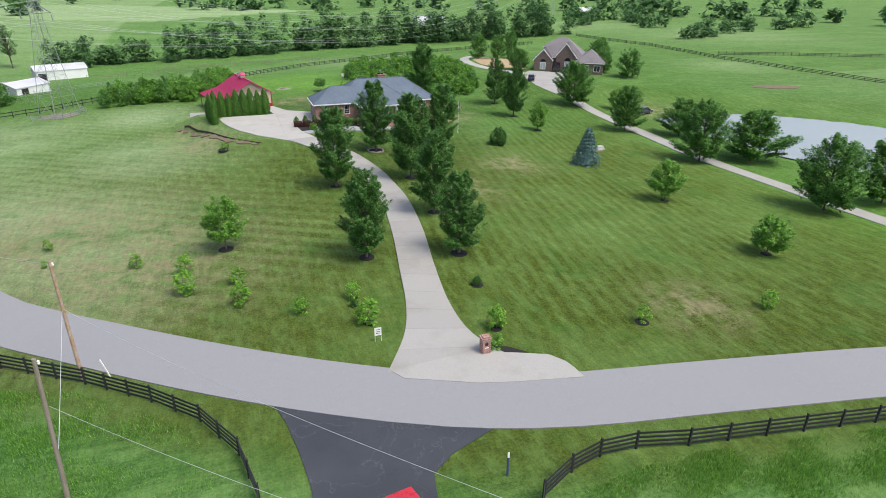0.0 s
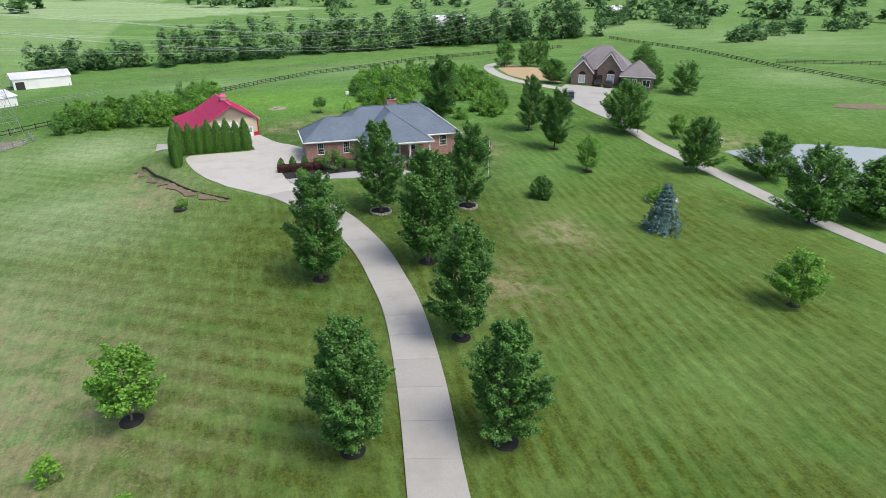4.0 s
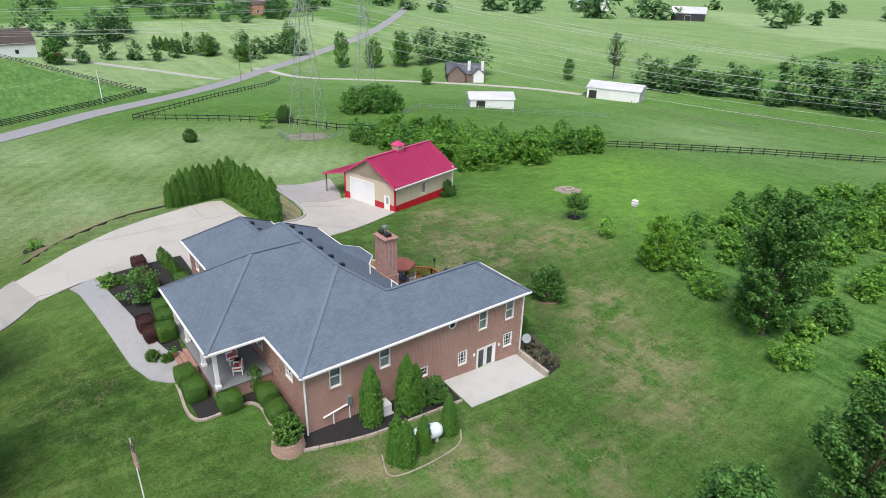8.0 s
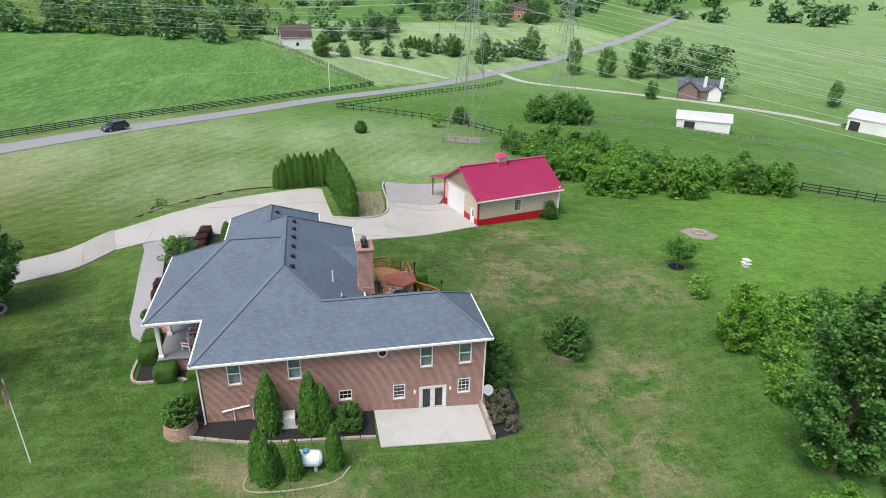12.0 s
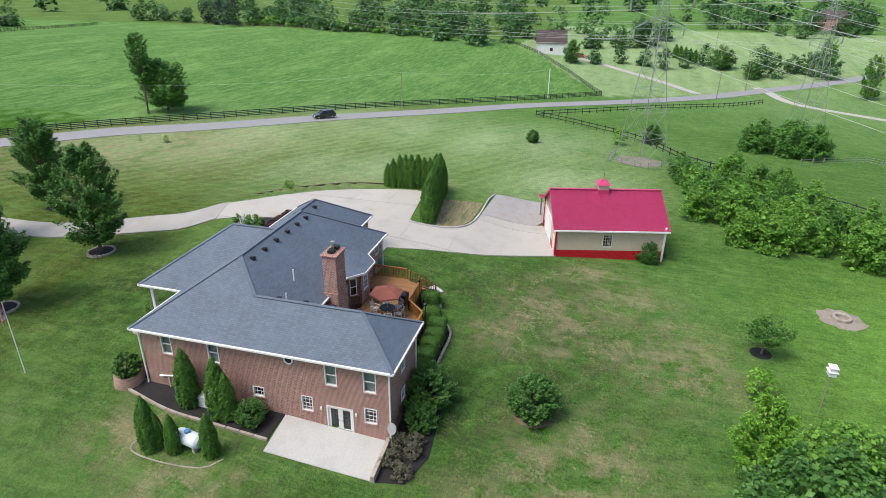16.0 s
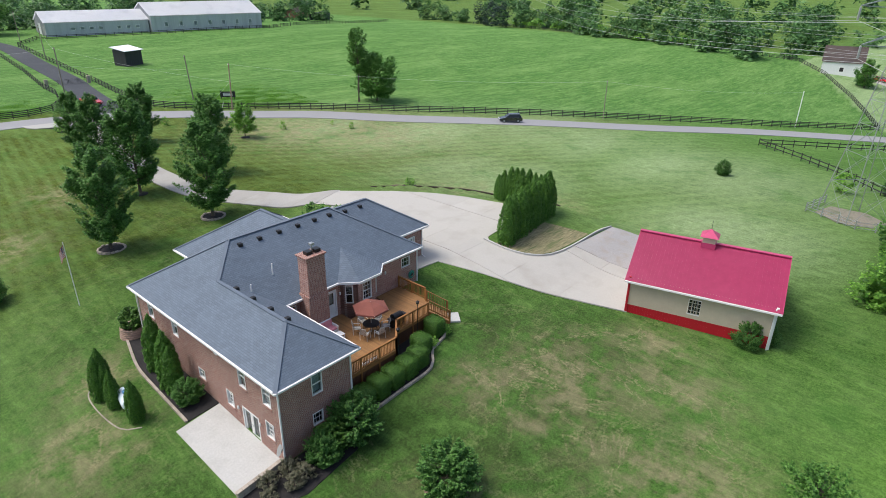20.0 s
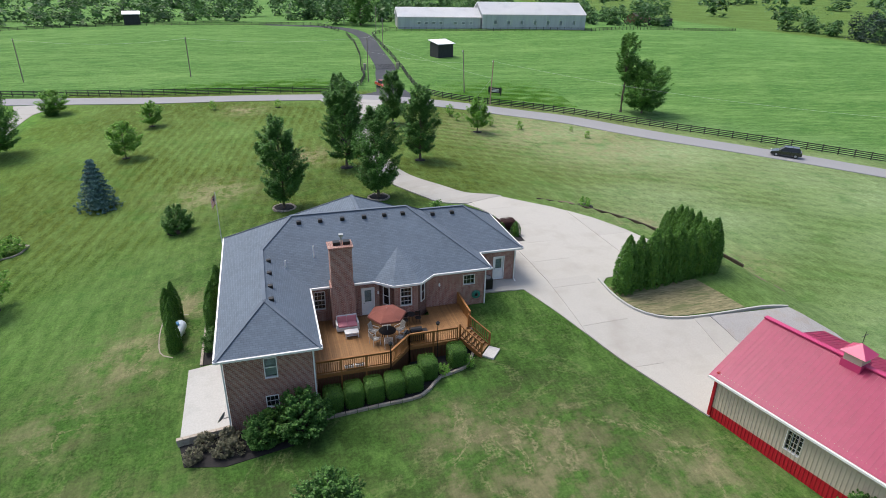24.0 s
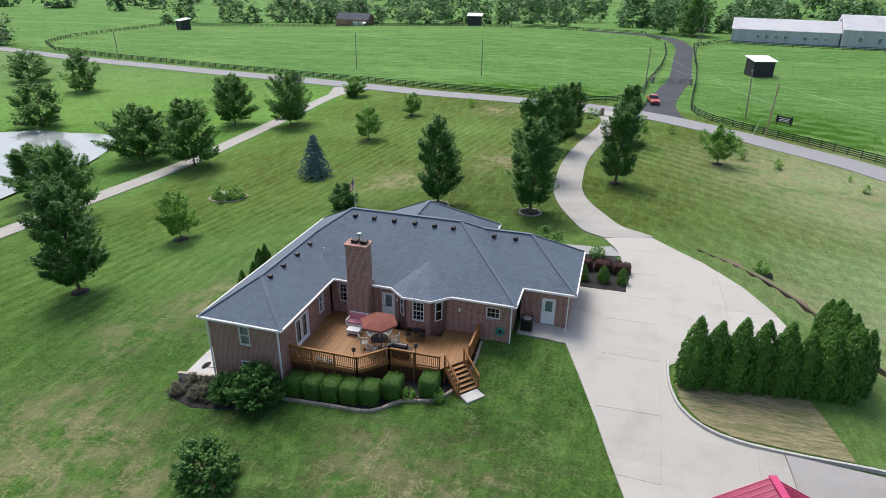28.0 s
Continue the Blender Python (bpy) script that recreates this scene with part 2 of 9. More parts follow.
def ground_mat():
    """Turf: mown, lusher and darker green lawn, rough pasture, dry straw, and hayfields paled for haze, by zones of the
    land.
    """
    m, nt, b = node_mat("turf")
    flat = stretched(nt, place_of(nt), (1, 1, 0))
    zone = {}
    for key in ("pasture", "dry", "hay_haze", "deep", "mown", "rows", "olive", "fresh"):
        n = nt.nodes.new("ShaderNodeAttribute")
        n.attribute_name = key
        zone[key] = n.outputs["Fac"]
    fine = noise_of(nt, flat, 5.0, 3.0, 0.75)
    speck = noise_of(nt, flat, 1.25, 4.0, 0.75)
    mid = noise_of(nt, flat, 0.45, 6.0, 0.7)
    wide = noise_of(nt, flat, 0.045, 4.0, 0.6)
    grain = calc(nt, "ADD", calc(nt, "MULTIPLY", ramp(nt, fine, 0.34, 0.66), 0.6), calc(nt, "MULTIPLY", ramp(nt, speck, 0.34, 0.66), 0.4))
    lawn = blend(nt, grain, LAWN_DARK, LAWN_LIGHT)
    lawn = blend(nt, calc(nt, "MULTIPLY", zone["olive"], 0.75), lawn, blend(nt, grain, OLIVE_DARK, OLIVE_LIGHT))
    lawn = blend(nt, calc(nt, "MULTIPLY", ramp(nt, noise_of(nt, stretched(nt, flat, (1, 0.35, 1), 50), 0.8, 6.0, 0.75), 0.47, 0.62), 0.4), lawn, LAWN_PALE)
    lawn = blend(nt, calc(nt, "MULTIPLY", ramp(nt, wide, 0.45, 0.7), 0.45), lawn, LAWN_PALE)
    stripe = nt.nodes.new("ShaderNodeTexWave")
    stripe.wave_type, stripe.bands_direction = "BANDS", "X"
    for key, value in (("Scale", 0.13), ("Distortion", 0.7), ("Detail", 3.0), ("Detail Scale", 0.6)):
        stripe.inputs[key].default_value = value
    nt.links.new(stretched(nt, flat, turn=-57), stripe.inputs["Vector"])
    lawn = blend(nt, calc(nt, "MULTIPLY", ramp(nt, stripe.outputs["Fac"], 0.35, 0.8), calc(nt, "MULTIPLY", zone["mown"], 0.40)), lawn, LAWN_PALE)
    rows = nt.nodes.new("ShaderNodeTexWave")
    rows.wave_type, rows.bands_direction = "BANDS", "X"
    for key, value in (("Scale", 0.21), ("Distortion", 0.8), ("Detail", 3.0), ("Detail Scale", 0.6)):
        rows.inputs[key].default_value = value
    nt.links.new(stretched(nt, flat, turn=10), rows.inputs["Vector"])
    lawn = blend(nt, calc(nt, "MULTIPLY", ramp(nt, rows.outputs["Fac"], 0.3, 0.8), calc(nt, "MULTIPLY", zone["rows"], 0.28)), lawn, LAWN_PALE)
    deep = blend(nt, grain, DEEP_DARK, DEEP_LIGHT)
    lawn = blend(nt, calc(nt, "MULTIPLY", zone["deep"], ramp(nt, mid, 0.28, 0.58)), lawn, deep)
    lawn = blend(nt, calc(nt, "MULTIPLY", zone["fresh"], ramp(nt, mid, 0.2, 0.6)), lawn, blend(nt, grain, FRESH_DARK, FRESH_LIGHT))
    field = blend(nt, grain, FIELD_DARK, FIELD_LIGHT)
    tuft = noise_of(nt, stretched(nt, flat, (0.3, 1.6, 1), 8), 0.5, 8.0, 0.8)
    field = blend(nt, calc(nt, "MULTIPLY", ramp(nt, tuft, 0.46, 0.62), 0.65), field, FIELD_YELLOW)
    drift = noise_of(nt, stretched(nt, flat, (0.25, 1.0, 1), 8), 0.09, 5.0, 0.7)
    field = blend(nt, calc(nt, "MULTIPLY", ramp(nt, drift, 0.48, 0.66), 0.5), field, FIELD_YELLOW)
    col = blend(nt, zone["pasture"], lawn, field)
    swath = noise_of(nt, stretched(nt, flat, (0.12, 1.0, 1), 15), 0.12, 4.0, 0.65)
    col = blend(nt, calc(nt, "MULTIPLY", zone["hay_haze"], calc(nt, "ADD", calc(nt, "MULTIPLY", ramp(nt, swath, 0.25, 0.6), 0.45), calc(nt, "MULTIPLY", grain, 0.65))), col, HAY_HAZE)
    patch = calc(nt, "MULTIPLY", ramp(nt, mid, 0.42, 0.58), calc(nt, "MULTIPLY", zone["dry"], 0.70))
    col = blend(nt, patch, col, STRAW)
    line = calc(nt, "ABSOLUTE", calc(nt, "SUBTRACT", noise_of(nt, flat, 0.17, 5.0, 0.62, 0.6), 0.5))
    scribble = calc(nt, "MULTIPLY", calc(nt, "SUBTRACT", 1.0, ramp(nt, line, 0.004, 0.022)), calc(nt, "MULTIPLY", calc(nt, "MAXIMUM", zone["dry"], calc(nt, "MULTIPLY", zone["deep"], 0.35)), ramp(nt, fine, 0.38, 0.55)))
    col = blend(nt, calc(nt, "MULTIPLY", scribble, 0.75), col, STRAW)
    lush = calc(nt, "MULTIPLY", ramp(nt, noise_of(nt, flat, 0.16, 5.0, 0.65), 0.54, 0.68), 0.4)
    col = blend(nt, lush, col, LUSH)
    blot = ramp(nt, noise_of(nt, flat, 1.1, 8.0, 0.85), 0.32, 0.68)
    comb = ramp(nt, noise_of(nt, stretched(nt, flat, (2.2, 0.25, 1), 10), 1.0, 6.0, 0.8), 0.34, 0.66)
    wear = calc(nt, "ADD", calc(nt, "MULTIPLY", blot, 0.6), calc(nt, "MULTIPLY", comb, 0.4))
    col = blend(nt, 1.0, col, blend(nt, wear, (0.56, 0.60, 0.56), (1.42, 1.36, 1.36)), "MULTIPLY")
    nt.links.new(col, b.inputs["Base Color"])
    b.inputs["Roughness"].default_value = 0.95
    b.inputs["Specular IOR Level"].default_value = 0.12
    relief(nt, b, noise_of(nt, flat, 5.0, 4.0, 0.8), 1.0, 0.22)
    return m


LAWN_DARK, LAWN_LIGHT, LAWN_PALE = (0.030, 0.084, 0.013), (0.116, 0.252, 0.050), (0.182, 0.314, 0.090)
OLIVE_DARK, OLIVE_LIGHT = (0.040, 0.050, 0.004), (0.116, 0.139, 0.015)
FRESH_DARK, FRESH_LIGHT = (0.090, 0.225, 0.026), (0.215, 0.420, 0.075)
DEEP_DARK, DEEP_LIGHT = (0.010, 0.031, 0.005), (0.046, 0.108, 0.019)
# Field and hayfield tones lean blue, putting distant haze into the colour.
FIELD_DARK, FIELD_LIGHT, FIELD_YELLOW = (0.026, 0.086, 0.014), (0.118, 0.278, 0.064), (0.210, 0.358, 0.108)
HAY_HAZE, STRAW, LUSH = (0.345, 0.455, 0.245), (0.32, 0.285, 0.17), (0.052, 0.165, 0.026)
turf = ground_mat()
def crack_mat(name, c1, c2, seam, seam_amount, stain):
    """Old asphalt: fine stone grain, broad wear along it, and sealed cracks."""
    m = surface(name, c1, c2, 16, 0.12, 0.9, bump=0.2, stain=stain)
    nt, b = m.node_tree, m.node_tree.nodes["Principled BSDF"]
    base = b.inputs["Base Color"].links[0].from_socket
    flat = stretched(nt, place_of(nt), (1, 1, 0))
    line = calc(nt, "ABSOLUTE", calc(nt, "SUBTRACT", noise_of(nt, flat, 0.22, 6.0, 0.6, 0.4), 0.5))
    crack = calc(nt, "MULTIPLY", calc(nt, "SUBTRACT", 1.0, ramp(nt, line, 0.002, 0.006)), seam_amount)
    col = blend(nt, crack, base, seam)
    spot = noise_of(nt, flat, 3.0, 4.0, 0.8)
    col = blend(nt, calc(nt, "MULTIPLY", ramp(nt, spot, 0.58, 0.7), 0.35), col, tuple(v * 1.35 for v in c2))
    nt.links.new(col, b.inputs["Base Color"])
    return m


asphalt = crack_mat("worn_asphalt", (0.222, 0.224, 0.234), (0.288, 0.290, 0.300), (0.17, 0.17, 0.175), 0.14, (0.245, 0.248, 0.255))
tar = crack_mat("dark_asphalt", (0.024, 0.029, 0.037), (0.046, 0.052, 0.063), (0.16, 0.16, 0.17), 0.25, (0.07, 0.075, 0.085))
concrete = surface("pale_concrete", (0.39, 0.378, 0.345), (0.455, 0.443, 0.408), 9, 0.35, 0.85, bump=0.1, stain=(0.33, 0.31, 0.27), stain_amount=0.6, vary=0.14)
patio_grey = surface("patio_concrete", (0.39, 0.395, 0.38), (0.48, 0.48, 0.465), 9, 0.5, 0.85, bump=0.1, stain=(0.29, 0.29, 0.27))
drive_concrete = surface("grey_drive_concrete", (0.325, 0.318, 0.296), (0.385, 0.378, 0.352), 9, 0.35, 0.85, bump=0.1, stain=(0.27, 0.26, 0.23), stain_amount=0.6, vary=0.2)
gravel = surface("pale_gravel", (0.24, 0.235, 0.23), (0.43, 0.42, 0.41), 25, 0.8, 0.95, bump=0.8, stain=(0.30, 0.25, 0.19))
mulch = surface("black_mulch", (0.008, 0.008, 0.009), (0.028, 0.026, 0.026), 30, 1.2, 0.95, bump=0.9)
soil = surface("bare_soil", (0.135, 0.100, 0.066), (0.21, 0.16, 0.11), 12, 1.0, 0.95, bump=0.6)
brick = brick_mat("red_brick", (0.215, 0.084, 0.064), (0.385, 0.185, 0.138), (0.54, 0.46, 0.41), 0.235, 0.085, 0.0105)
pale_brick = brick_mat("pink_block", (0.42, 0.27, 0.21), (0.52, 0.36, 0.29), (0.30, 0.22, 0.18), 0.4, 0.16, 0.02)
shingle = shingle_mat("grey_shingle", (0.092, 0.123, 0.162), (0.120, 0.156, 0.205))
white_trim = surface("white_trim", (0.74, 0.74, 0.73), (0.82, 0.82, 0.81), 5, 0.8, 0.45, bump=0.02, stain=(0.62, 0.61, 0.58), stain_amount=0.25)
white_metal = surface("white_metal", (0.70, 0.71, 0.72), (0.78, 0.79, 0.80), 3, 0.2, 0.5, bump=0.02)
pane = pane_mat("window_glass", (0.75, 0.82, 0.84))
blind = surface("pale_blind", (0.36, 0.42, 0.41), (0.44, 0.50, 0.49), 3, 0.8, 0.6, bump=0.05, stretch=(1, 1, 14))
# Near-black: the shade of unlit rooms and doorways is put into the colour.
dim = surface("unlit_room_dark", (0.02, 0.02, 0.022), (0.035, 0.035, 0.036), 2, 0.3, 0.8, bump=0.0)
barn_red = surface("magenta_red_metal", (0.47, 0.042, 0.135), (0.53, 0.052, 0.160), 2, 0.25, 0.38, bump=0.02, stain=(0.55, 0.07, 0.18), stain_amount=0.4)
barn_base = surface("red_wainscot", (0.42, 0.008, 0.022), (0.48, 0.010, 0.028), 2, 0.25, 0.42, bump=0.02)
barn_cream = surface("tan_siding", (0.50, 0.43, 0.33), (0.55, 0.475, 0.37), 2, 0.3, 0.5, bump=0.02, stain=(0.44, 0.38, 0.29), stain_amount=0.3)
deck_wood = surface("stained_deck", (0.25, 0.125, 0.045), (0.36, 0.195, 0.075), 5, 0.6, 0.6, bump=0.15, vary=0.45, stretch=(1, 4, 1), stain=(0.24, 0.10, 0.03))
rail_wood = surface("stained_rail", (0.26, 0.11, 0.03), (0.36, 0.16, 0.045), 6, 0.8, 0.6, bump=0.1, vary=0.3)
skirt_wood = surface("dark_lattice", (0.10, 0.04, 0.018), (0.15, 0.06, 0.025), 6, 0.8, 0.7, bump=0.1, vary=0.2)
black_paint = surface("black_fence_paint", (0.016, 0.017, 0.018), (0.035, 0.036, 0.038), 8, 0.7, 0.7, bump=0.2, vary=0.2)
black_metal = surface("black_metal", (0.012, 0.012, 0.013), (0.025, 0.025, 0.027), 8, 0.7, 0.4, metal=0.3, bump=0.05)
grey_wood = surface("weathered_wood", (0.22, 0.18, 0.145), (0.33, 0.285, 0.24), 6, 0.8, 0.85, bump=0.3, stretch=(6, 6, 0.6), vary=0.2)
rust_pole = surface("peeling_pole", (0.42, 0.36, 0.30), (0.30, 0.14, 0.06), 3, 1.2, 0.85, bump=0.3)
steel = surface("galvanised_steel", (0.34, 0.36, 0.37), (0.45, 0.47, 0.48), 6, 0.5, 0.45, metal=0.6, bump=0.05)
bark = surface("grey_bark", (0.10, 0.08, 0.06), (0.17, 0.14, 0.11), 9, 0.8, 0.95, bump=0.6, stretch=(3, 3, 0.8))
stone = surface("edging_stone", (0.34, 0.29, 0.24), (0.48, 0.43, 0.37), 7, 0.9, 0.9, bump=0.5, vary=0.4)
leaf_dark = leaf_mat("maple_leaf", (0.028, 0.100, 0.017), (0.185, 0.400, 0.094), (0.095, 0.245, 0.050), 0.42)
leaf_mid = leaf_mat("tree_leaf", (0.036, 0.124, 0.019), (0.200, 0.425, 0.086), (0.112, 0.275, 0.050), 0.42)
leaf_light = leaf_mat("brush_leaf", (0.064, 0.190, 0.022), (0.290, 0.560, 0.092), (0.170, 0.400, 0.055), 0.42)
leaf_yellow = leaf_mat("young_leaf", (0.078, 0.215, 0.018), (0.285, 0.560, 0.070), (0.170, 0.395, 0.040), 0.42)
leaf_box = leaf_mat("boxwood_leaf", (0.022, 0.074, 0.010), (0.120, 0.265, 0.040), (0.060, 0.155, 0.022), 0.15)
leaf_thuja = leaf_mat("arborvitae_leaf", (0.028, 0.102, 0.012), (0.140, 0.320, 0.044), (0.070, 0.195, 0.025), 0.2)
leaf_blue = leaf_mat("blue_spruce_needle", (0.050, 0.122, 0.108), (0.180, 0.300, 0.278), (0.102, 0.190, 0.176), 0.05)
leaf_red = leaf_mat("barberry_leaf", (0.040, 0.017, 0.015), (0.092, 0.036, 0.030), (0.060, 0.022, 0.019), 0.15)
leaf_far = leaf_mat("wood_leaf", (0.030, 0.095, 0.028), (0.140, 0.295, 0.090), (0.080, 0.185, 0.058), 0.25)
ridge_shingle = surface("ridge_shingle", (0.100, 0.131, 0.170), (0.125, 0.158, 0.203), 8, 0.5, 0.8, bump=0.2)
path_grey = surface("grey_path_concrete", (0.26, 0.265, 0.27), (0.34, 0.345, 0.35), 9, 0.5, 0.85, bump=0.1, stain=(0.20, 0.205, 0.21))

# ---- building tools ----
def part(name, bm, material, parent=None, label=""):
    """Links a bmesh as one mesh object under a thing or a part."""
    data = bpy.data.meshes.new(name)
    bm.to_mesh(data)
    bm.free()
    data.materials.append(material)
    ob = new(name, data)
    if parent:
        ob.parent = parent
    if label:
        tagged(ob, label)
    return ob


def shared(name, data, parent, place=(0, 0, 0), turn=0.0, label=""):
    """A further object on a mesh that exists."""
    ob = new(name, data)
    ob.parent = parent
    ob.location, ob.rotation_euler = place, (0, 0, turn)
    if label:
        tagged(ob, label)
    return ob


def thing(name, place, label, category, group="", kind="", turn=0.0):
    ob = new(name)
    ob.location, ob.rotation_euler = place, (0, 0, turn)
    return tagged(ob, label, category, group, kind)


def box(bm, x0, x1, y0, y1, z0, z1, m=None):
    vs = [bm.verts.new(p) for p in ((x0, y0, z0), (x1, y0, z0), (x1, y1, z0), (x0, y1, z0), (x0, y0, z1), (x1, y0, z1), (x1, y1, z1), (x0, y1, z1))]
    for f in ((3, 2, 1, 0), (4, 5, 6, 7), (0, 1, 5, 4), (1, 2, 6, 5), (2, 3, 7, 6), (3, 0, 4, 7)):
        bm.faces.new([vs[i] for i in f])
    if m:
        for v in vs:
            v.co = m @ v.co
    return vs


def beam(bm, a, b, w, h=None):
    """A squared bar from a to b."""
    a, b, h = Vector(a), Vector(b), h or w
    d = b - a
    q = d.to_track_quat("X", "Z").to_matrix().to_4x4()
    return box(bm, 0, d.length, -w / 2, w / 2, -h / 2, h / 2, Matrix.Translation(a) @ q)


def tube(bm, a, b, r0, r1=None, n=10, cap=True):
    a, b, r1 = Vector(a), Vector(b), r0 if r1 is None else r1
    q = (b - a).to_track_quat("Z", "X")
    ends = []
    for p, r in ((a, r0), (b, r1)):
        ends.append([bm.verts.new(p + q @ Vector((r * math.cos(k * math.tau / n), r * math.sin(k * math.tau / n), 0))) for k in range(n)])
    for k in range(n):
        bm.faces.new((ends[0][k], ends[0][(k + 1) % n], ends[1][(k + 1) % n], ends[1][k]))
    if cap:
        bm.faces.new(ends[0][::-1])
        bm.faces.new(ends[1])


def pipe(bm, points, radii, n=8):
    """One round bar through all the points, as a single skin."""
    rings, m = [], len(points)
    for k, p in enumerate(points):
        d = Vector(points[min(k + 1, m - 1)]) - Vector(points[max(k - 1, 0)])
        q = d.to_track_quat("Z", "X")
        rings.append([bm.verts.new(Vector(p) + q @ Vector((radii[k] * math.cos(j * math.tau / n), radii[k] * math.sin(j * math.tau / n), 0))) for j in range(n)])
    for lo, hi in zip(rings, rings[1:]):
        for j in range(n):
            bm.faces.new((lo[j], lo[(j + 1) % n], hi[(j + 1) % n], hi[j]))
    bm.faces.new(rings[0][::-1])
    bm.faces.new(rings[-1])


def lathe(bm, profile, n=20, at=(0, 0, 0)):
    """A turned shape from (radius, height) pairs."""
    rings = [[bm.verts.new((at[0] + r * math.cos(k * math.tau / n), at[1] + r * math.sin(k * math.tau / n), at[2] + z)) for k in range(n)] for r, z in profile]
    for lo, hi in zip(rings, rings[1:]):
        for k in range(n):
            bm.faces.new((lo[k], lo[(k + 1) % n], hi[(k + 1) % n], hi[k]))
    bm.faces.new(rings[0][::-1])
    bm.faces.new(rings[-1])


def slab(bm, outline, z0, z1):
    """A flat plate from an outline (counter-clockwise) of (x, y)."""
    lo, hi = [bm.verts.new((x, y, z0)) for x, y in outline], [bm.verts.new((x, y, z1)) for x, y in outline]
    bm.faces.new(lo[::-1])
    bm.faces.new(hi)
    for k in range(len(outline)):
        j = (k + 1) % len(outline)
        bm.faces.new((lo[k], lo[j], hi[j], hi[k]))


def soft(bm, width=0.02, segments=1):
    bmesh.ops.bevel(bm, geom=list(bm.edges), offset=width, segments=segments, affect="EDGES", profile=0.6)
    return bm


def curve_through(points, step):
    """Points about step apart on a smooth line through the given ones."""
    p = [np.array(q, float) for q in points]
    p = [2 * p[0] - p[1], *p, 2 * p[-1] - p[-2]]
    out = []
    for a, b, c, d in zip(p, p[1:], p[2:], p[3:]):
        n = max(1, int(round(np.linalg.norm(c - b) / step)))
        for k in range(n):
            t = k / n
            out.append(0.5 * (2 * b + (c - a) * t + (2 * a - 5 * b + 4 * c - d) * t**2 + (3 * b - a - 3 * c + d) * t**3))
    out.append(p[-2])
    return np.array(out)


def raw_mesh(name, verts, faces, material):
    data = bpy.data.meshes.new(name)
    data.from_pydata(verts, [], faces)
    data.materials.append(material)
    return data


def leaf_cloud(centres, sizes, rng, lift=0.35, outward=None, aspect=0.7):
    """Small folded leaves, one at each centre: vertices and faces."""
    n = len(centres)
    d = rng.normal(size=(n, 3))
    if outward is not None:
        d = d * 0.55 + outward * 1.1
    d[:, 2] += lift
    d /= np.linalg.norm(d, axis=1)[:, None] + 1e-9
    r = rng.normal(size=(n, 3))
    u = np.cross(d, r)
    u /= np.linalg.norm(u, axis=1)[:, None] + 1e-9
    v = np.cross(d, u)
    s = sizes[:, None]
    c = centres
    fold = d * s * 0.18
    verts = np.stack([c - u * s, c - v * s * aspect + fold, c + u * s, c + v * s * aspect + fold], 1).reshape(-1, 3)
    idx = np.arange(n)[:, None] * 4
    faces = np.concatenate([idx + (0, 1, 2), idx + (0, 2, 3)], 0)
    return verts, faces


def mesh_arrays(name, verts, faces, material, smooth=False):
    """A triangle mesh from arrays."""
    data = bpy.data.meshes.new(name)
    nv, nf = len(verts), len(faces)
    data.vertices.add(nv)
    data.vertices.foreach_set("co", np.asarray(verts, np.float32).ravel())
    data.loops.add(nf * 3)
    data.loops.foreach_set("vertex_index", np.asarray(faces, np.int32).ravel())
    data.polygons.add(nf)
    data.polygons.foreach_set("loop_start", np.arange(0, nf * 3, 3, dtype=np.int32))
    data.materials.append(material)
    data.update()
    data.validate()
    return data


# ---- ground ----
KNOLLS = [(26, 14, -0.67), (8, -18, -0.60), (20, -35, -0.02), (-2, -45, 0.30), (4, -75, -0.46), (40, -45, -0.12), (46, 10, -0.93), (0, 50, -0.86), (14, 45, 1.24), (-7, 26, -0.10), (-12, 8, -0.33), (6, 14, 0.48), (22, 27, -0.83), (33, 39, -1.63), (-24, 11, -0.40), (-25, -57, -0.80), (6, -4, 0.31), (14, 3, 0.66), (24, -4, 0.64), (-25, -30, -0.62), (46, -18, -1.20), (20, 12, 0.07)]
HILLS = [(-47, 35, 3.07), (-90, 15, -4.91), (-75, 75, 2.45), (-80, 150, -7.92), (-190, 80, -8.18), (-220, 0, 0.40), (-57, -60, -0.66), (-12, -110, 1.42), (-40, -170, -3.43), (-40, -220, 4.82), (63, -220, 4.77), (-115, -190, 4.63), (80, 55, 4.25), (105, -25, -4.53), (67, -90, -2.02), (130, -100, 1.51), (10, 110, -1.44), (0, 200, -2.88), (90, 150, -2.86), (-90, -30, 1.13), (20, -60, 3.42), (20, 0, -1.15)]

RISES = [(-4, -19.5, 1.0)]
GARDEN_LINE = [(-25.6, 16.5), (-24.6, 12.5), (-22.1, 7.0), (-19.6, 1.5), (-16.6, -4.3), (-13.9, -8.0), (-10.4, -11.3)]
PAD = [(-17.6, 5), (-16.6, -2.5), (-12.5, -8.6), (-6, -12.5), (1, -8), (9, -2), (9, 9), (1, 12), (-7, 16), (-20, 17), (-19.5, 8)]


def side_of_road(x, y, line):
    """Distance to a line, below zero on one side of it."""
    best = np.full(x.shape, 1e9)
    sign = np.ones(x.shape)
    for (ax, ay), (bx, by) in zip(line, line[1:]):
        dx, dy = bx - ax, by - ay
        t = np.clip(((x - ax) * dx + (y - ay) * dy) / (dx * dx + dy * dy), 0, 1)
        d = np.hypot(x - ax - t * dx, y - ay - t * dy)
        s = np.sign(dx * (y - ay) - dy * (x - ax))
        sign = np.where(d < best, s, sign)
        best = np.minimum(d, best)
    return best * np.where(sign == 0, 1, sign)


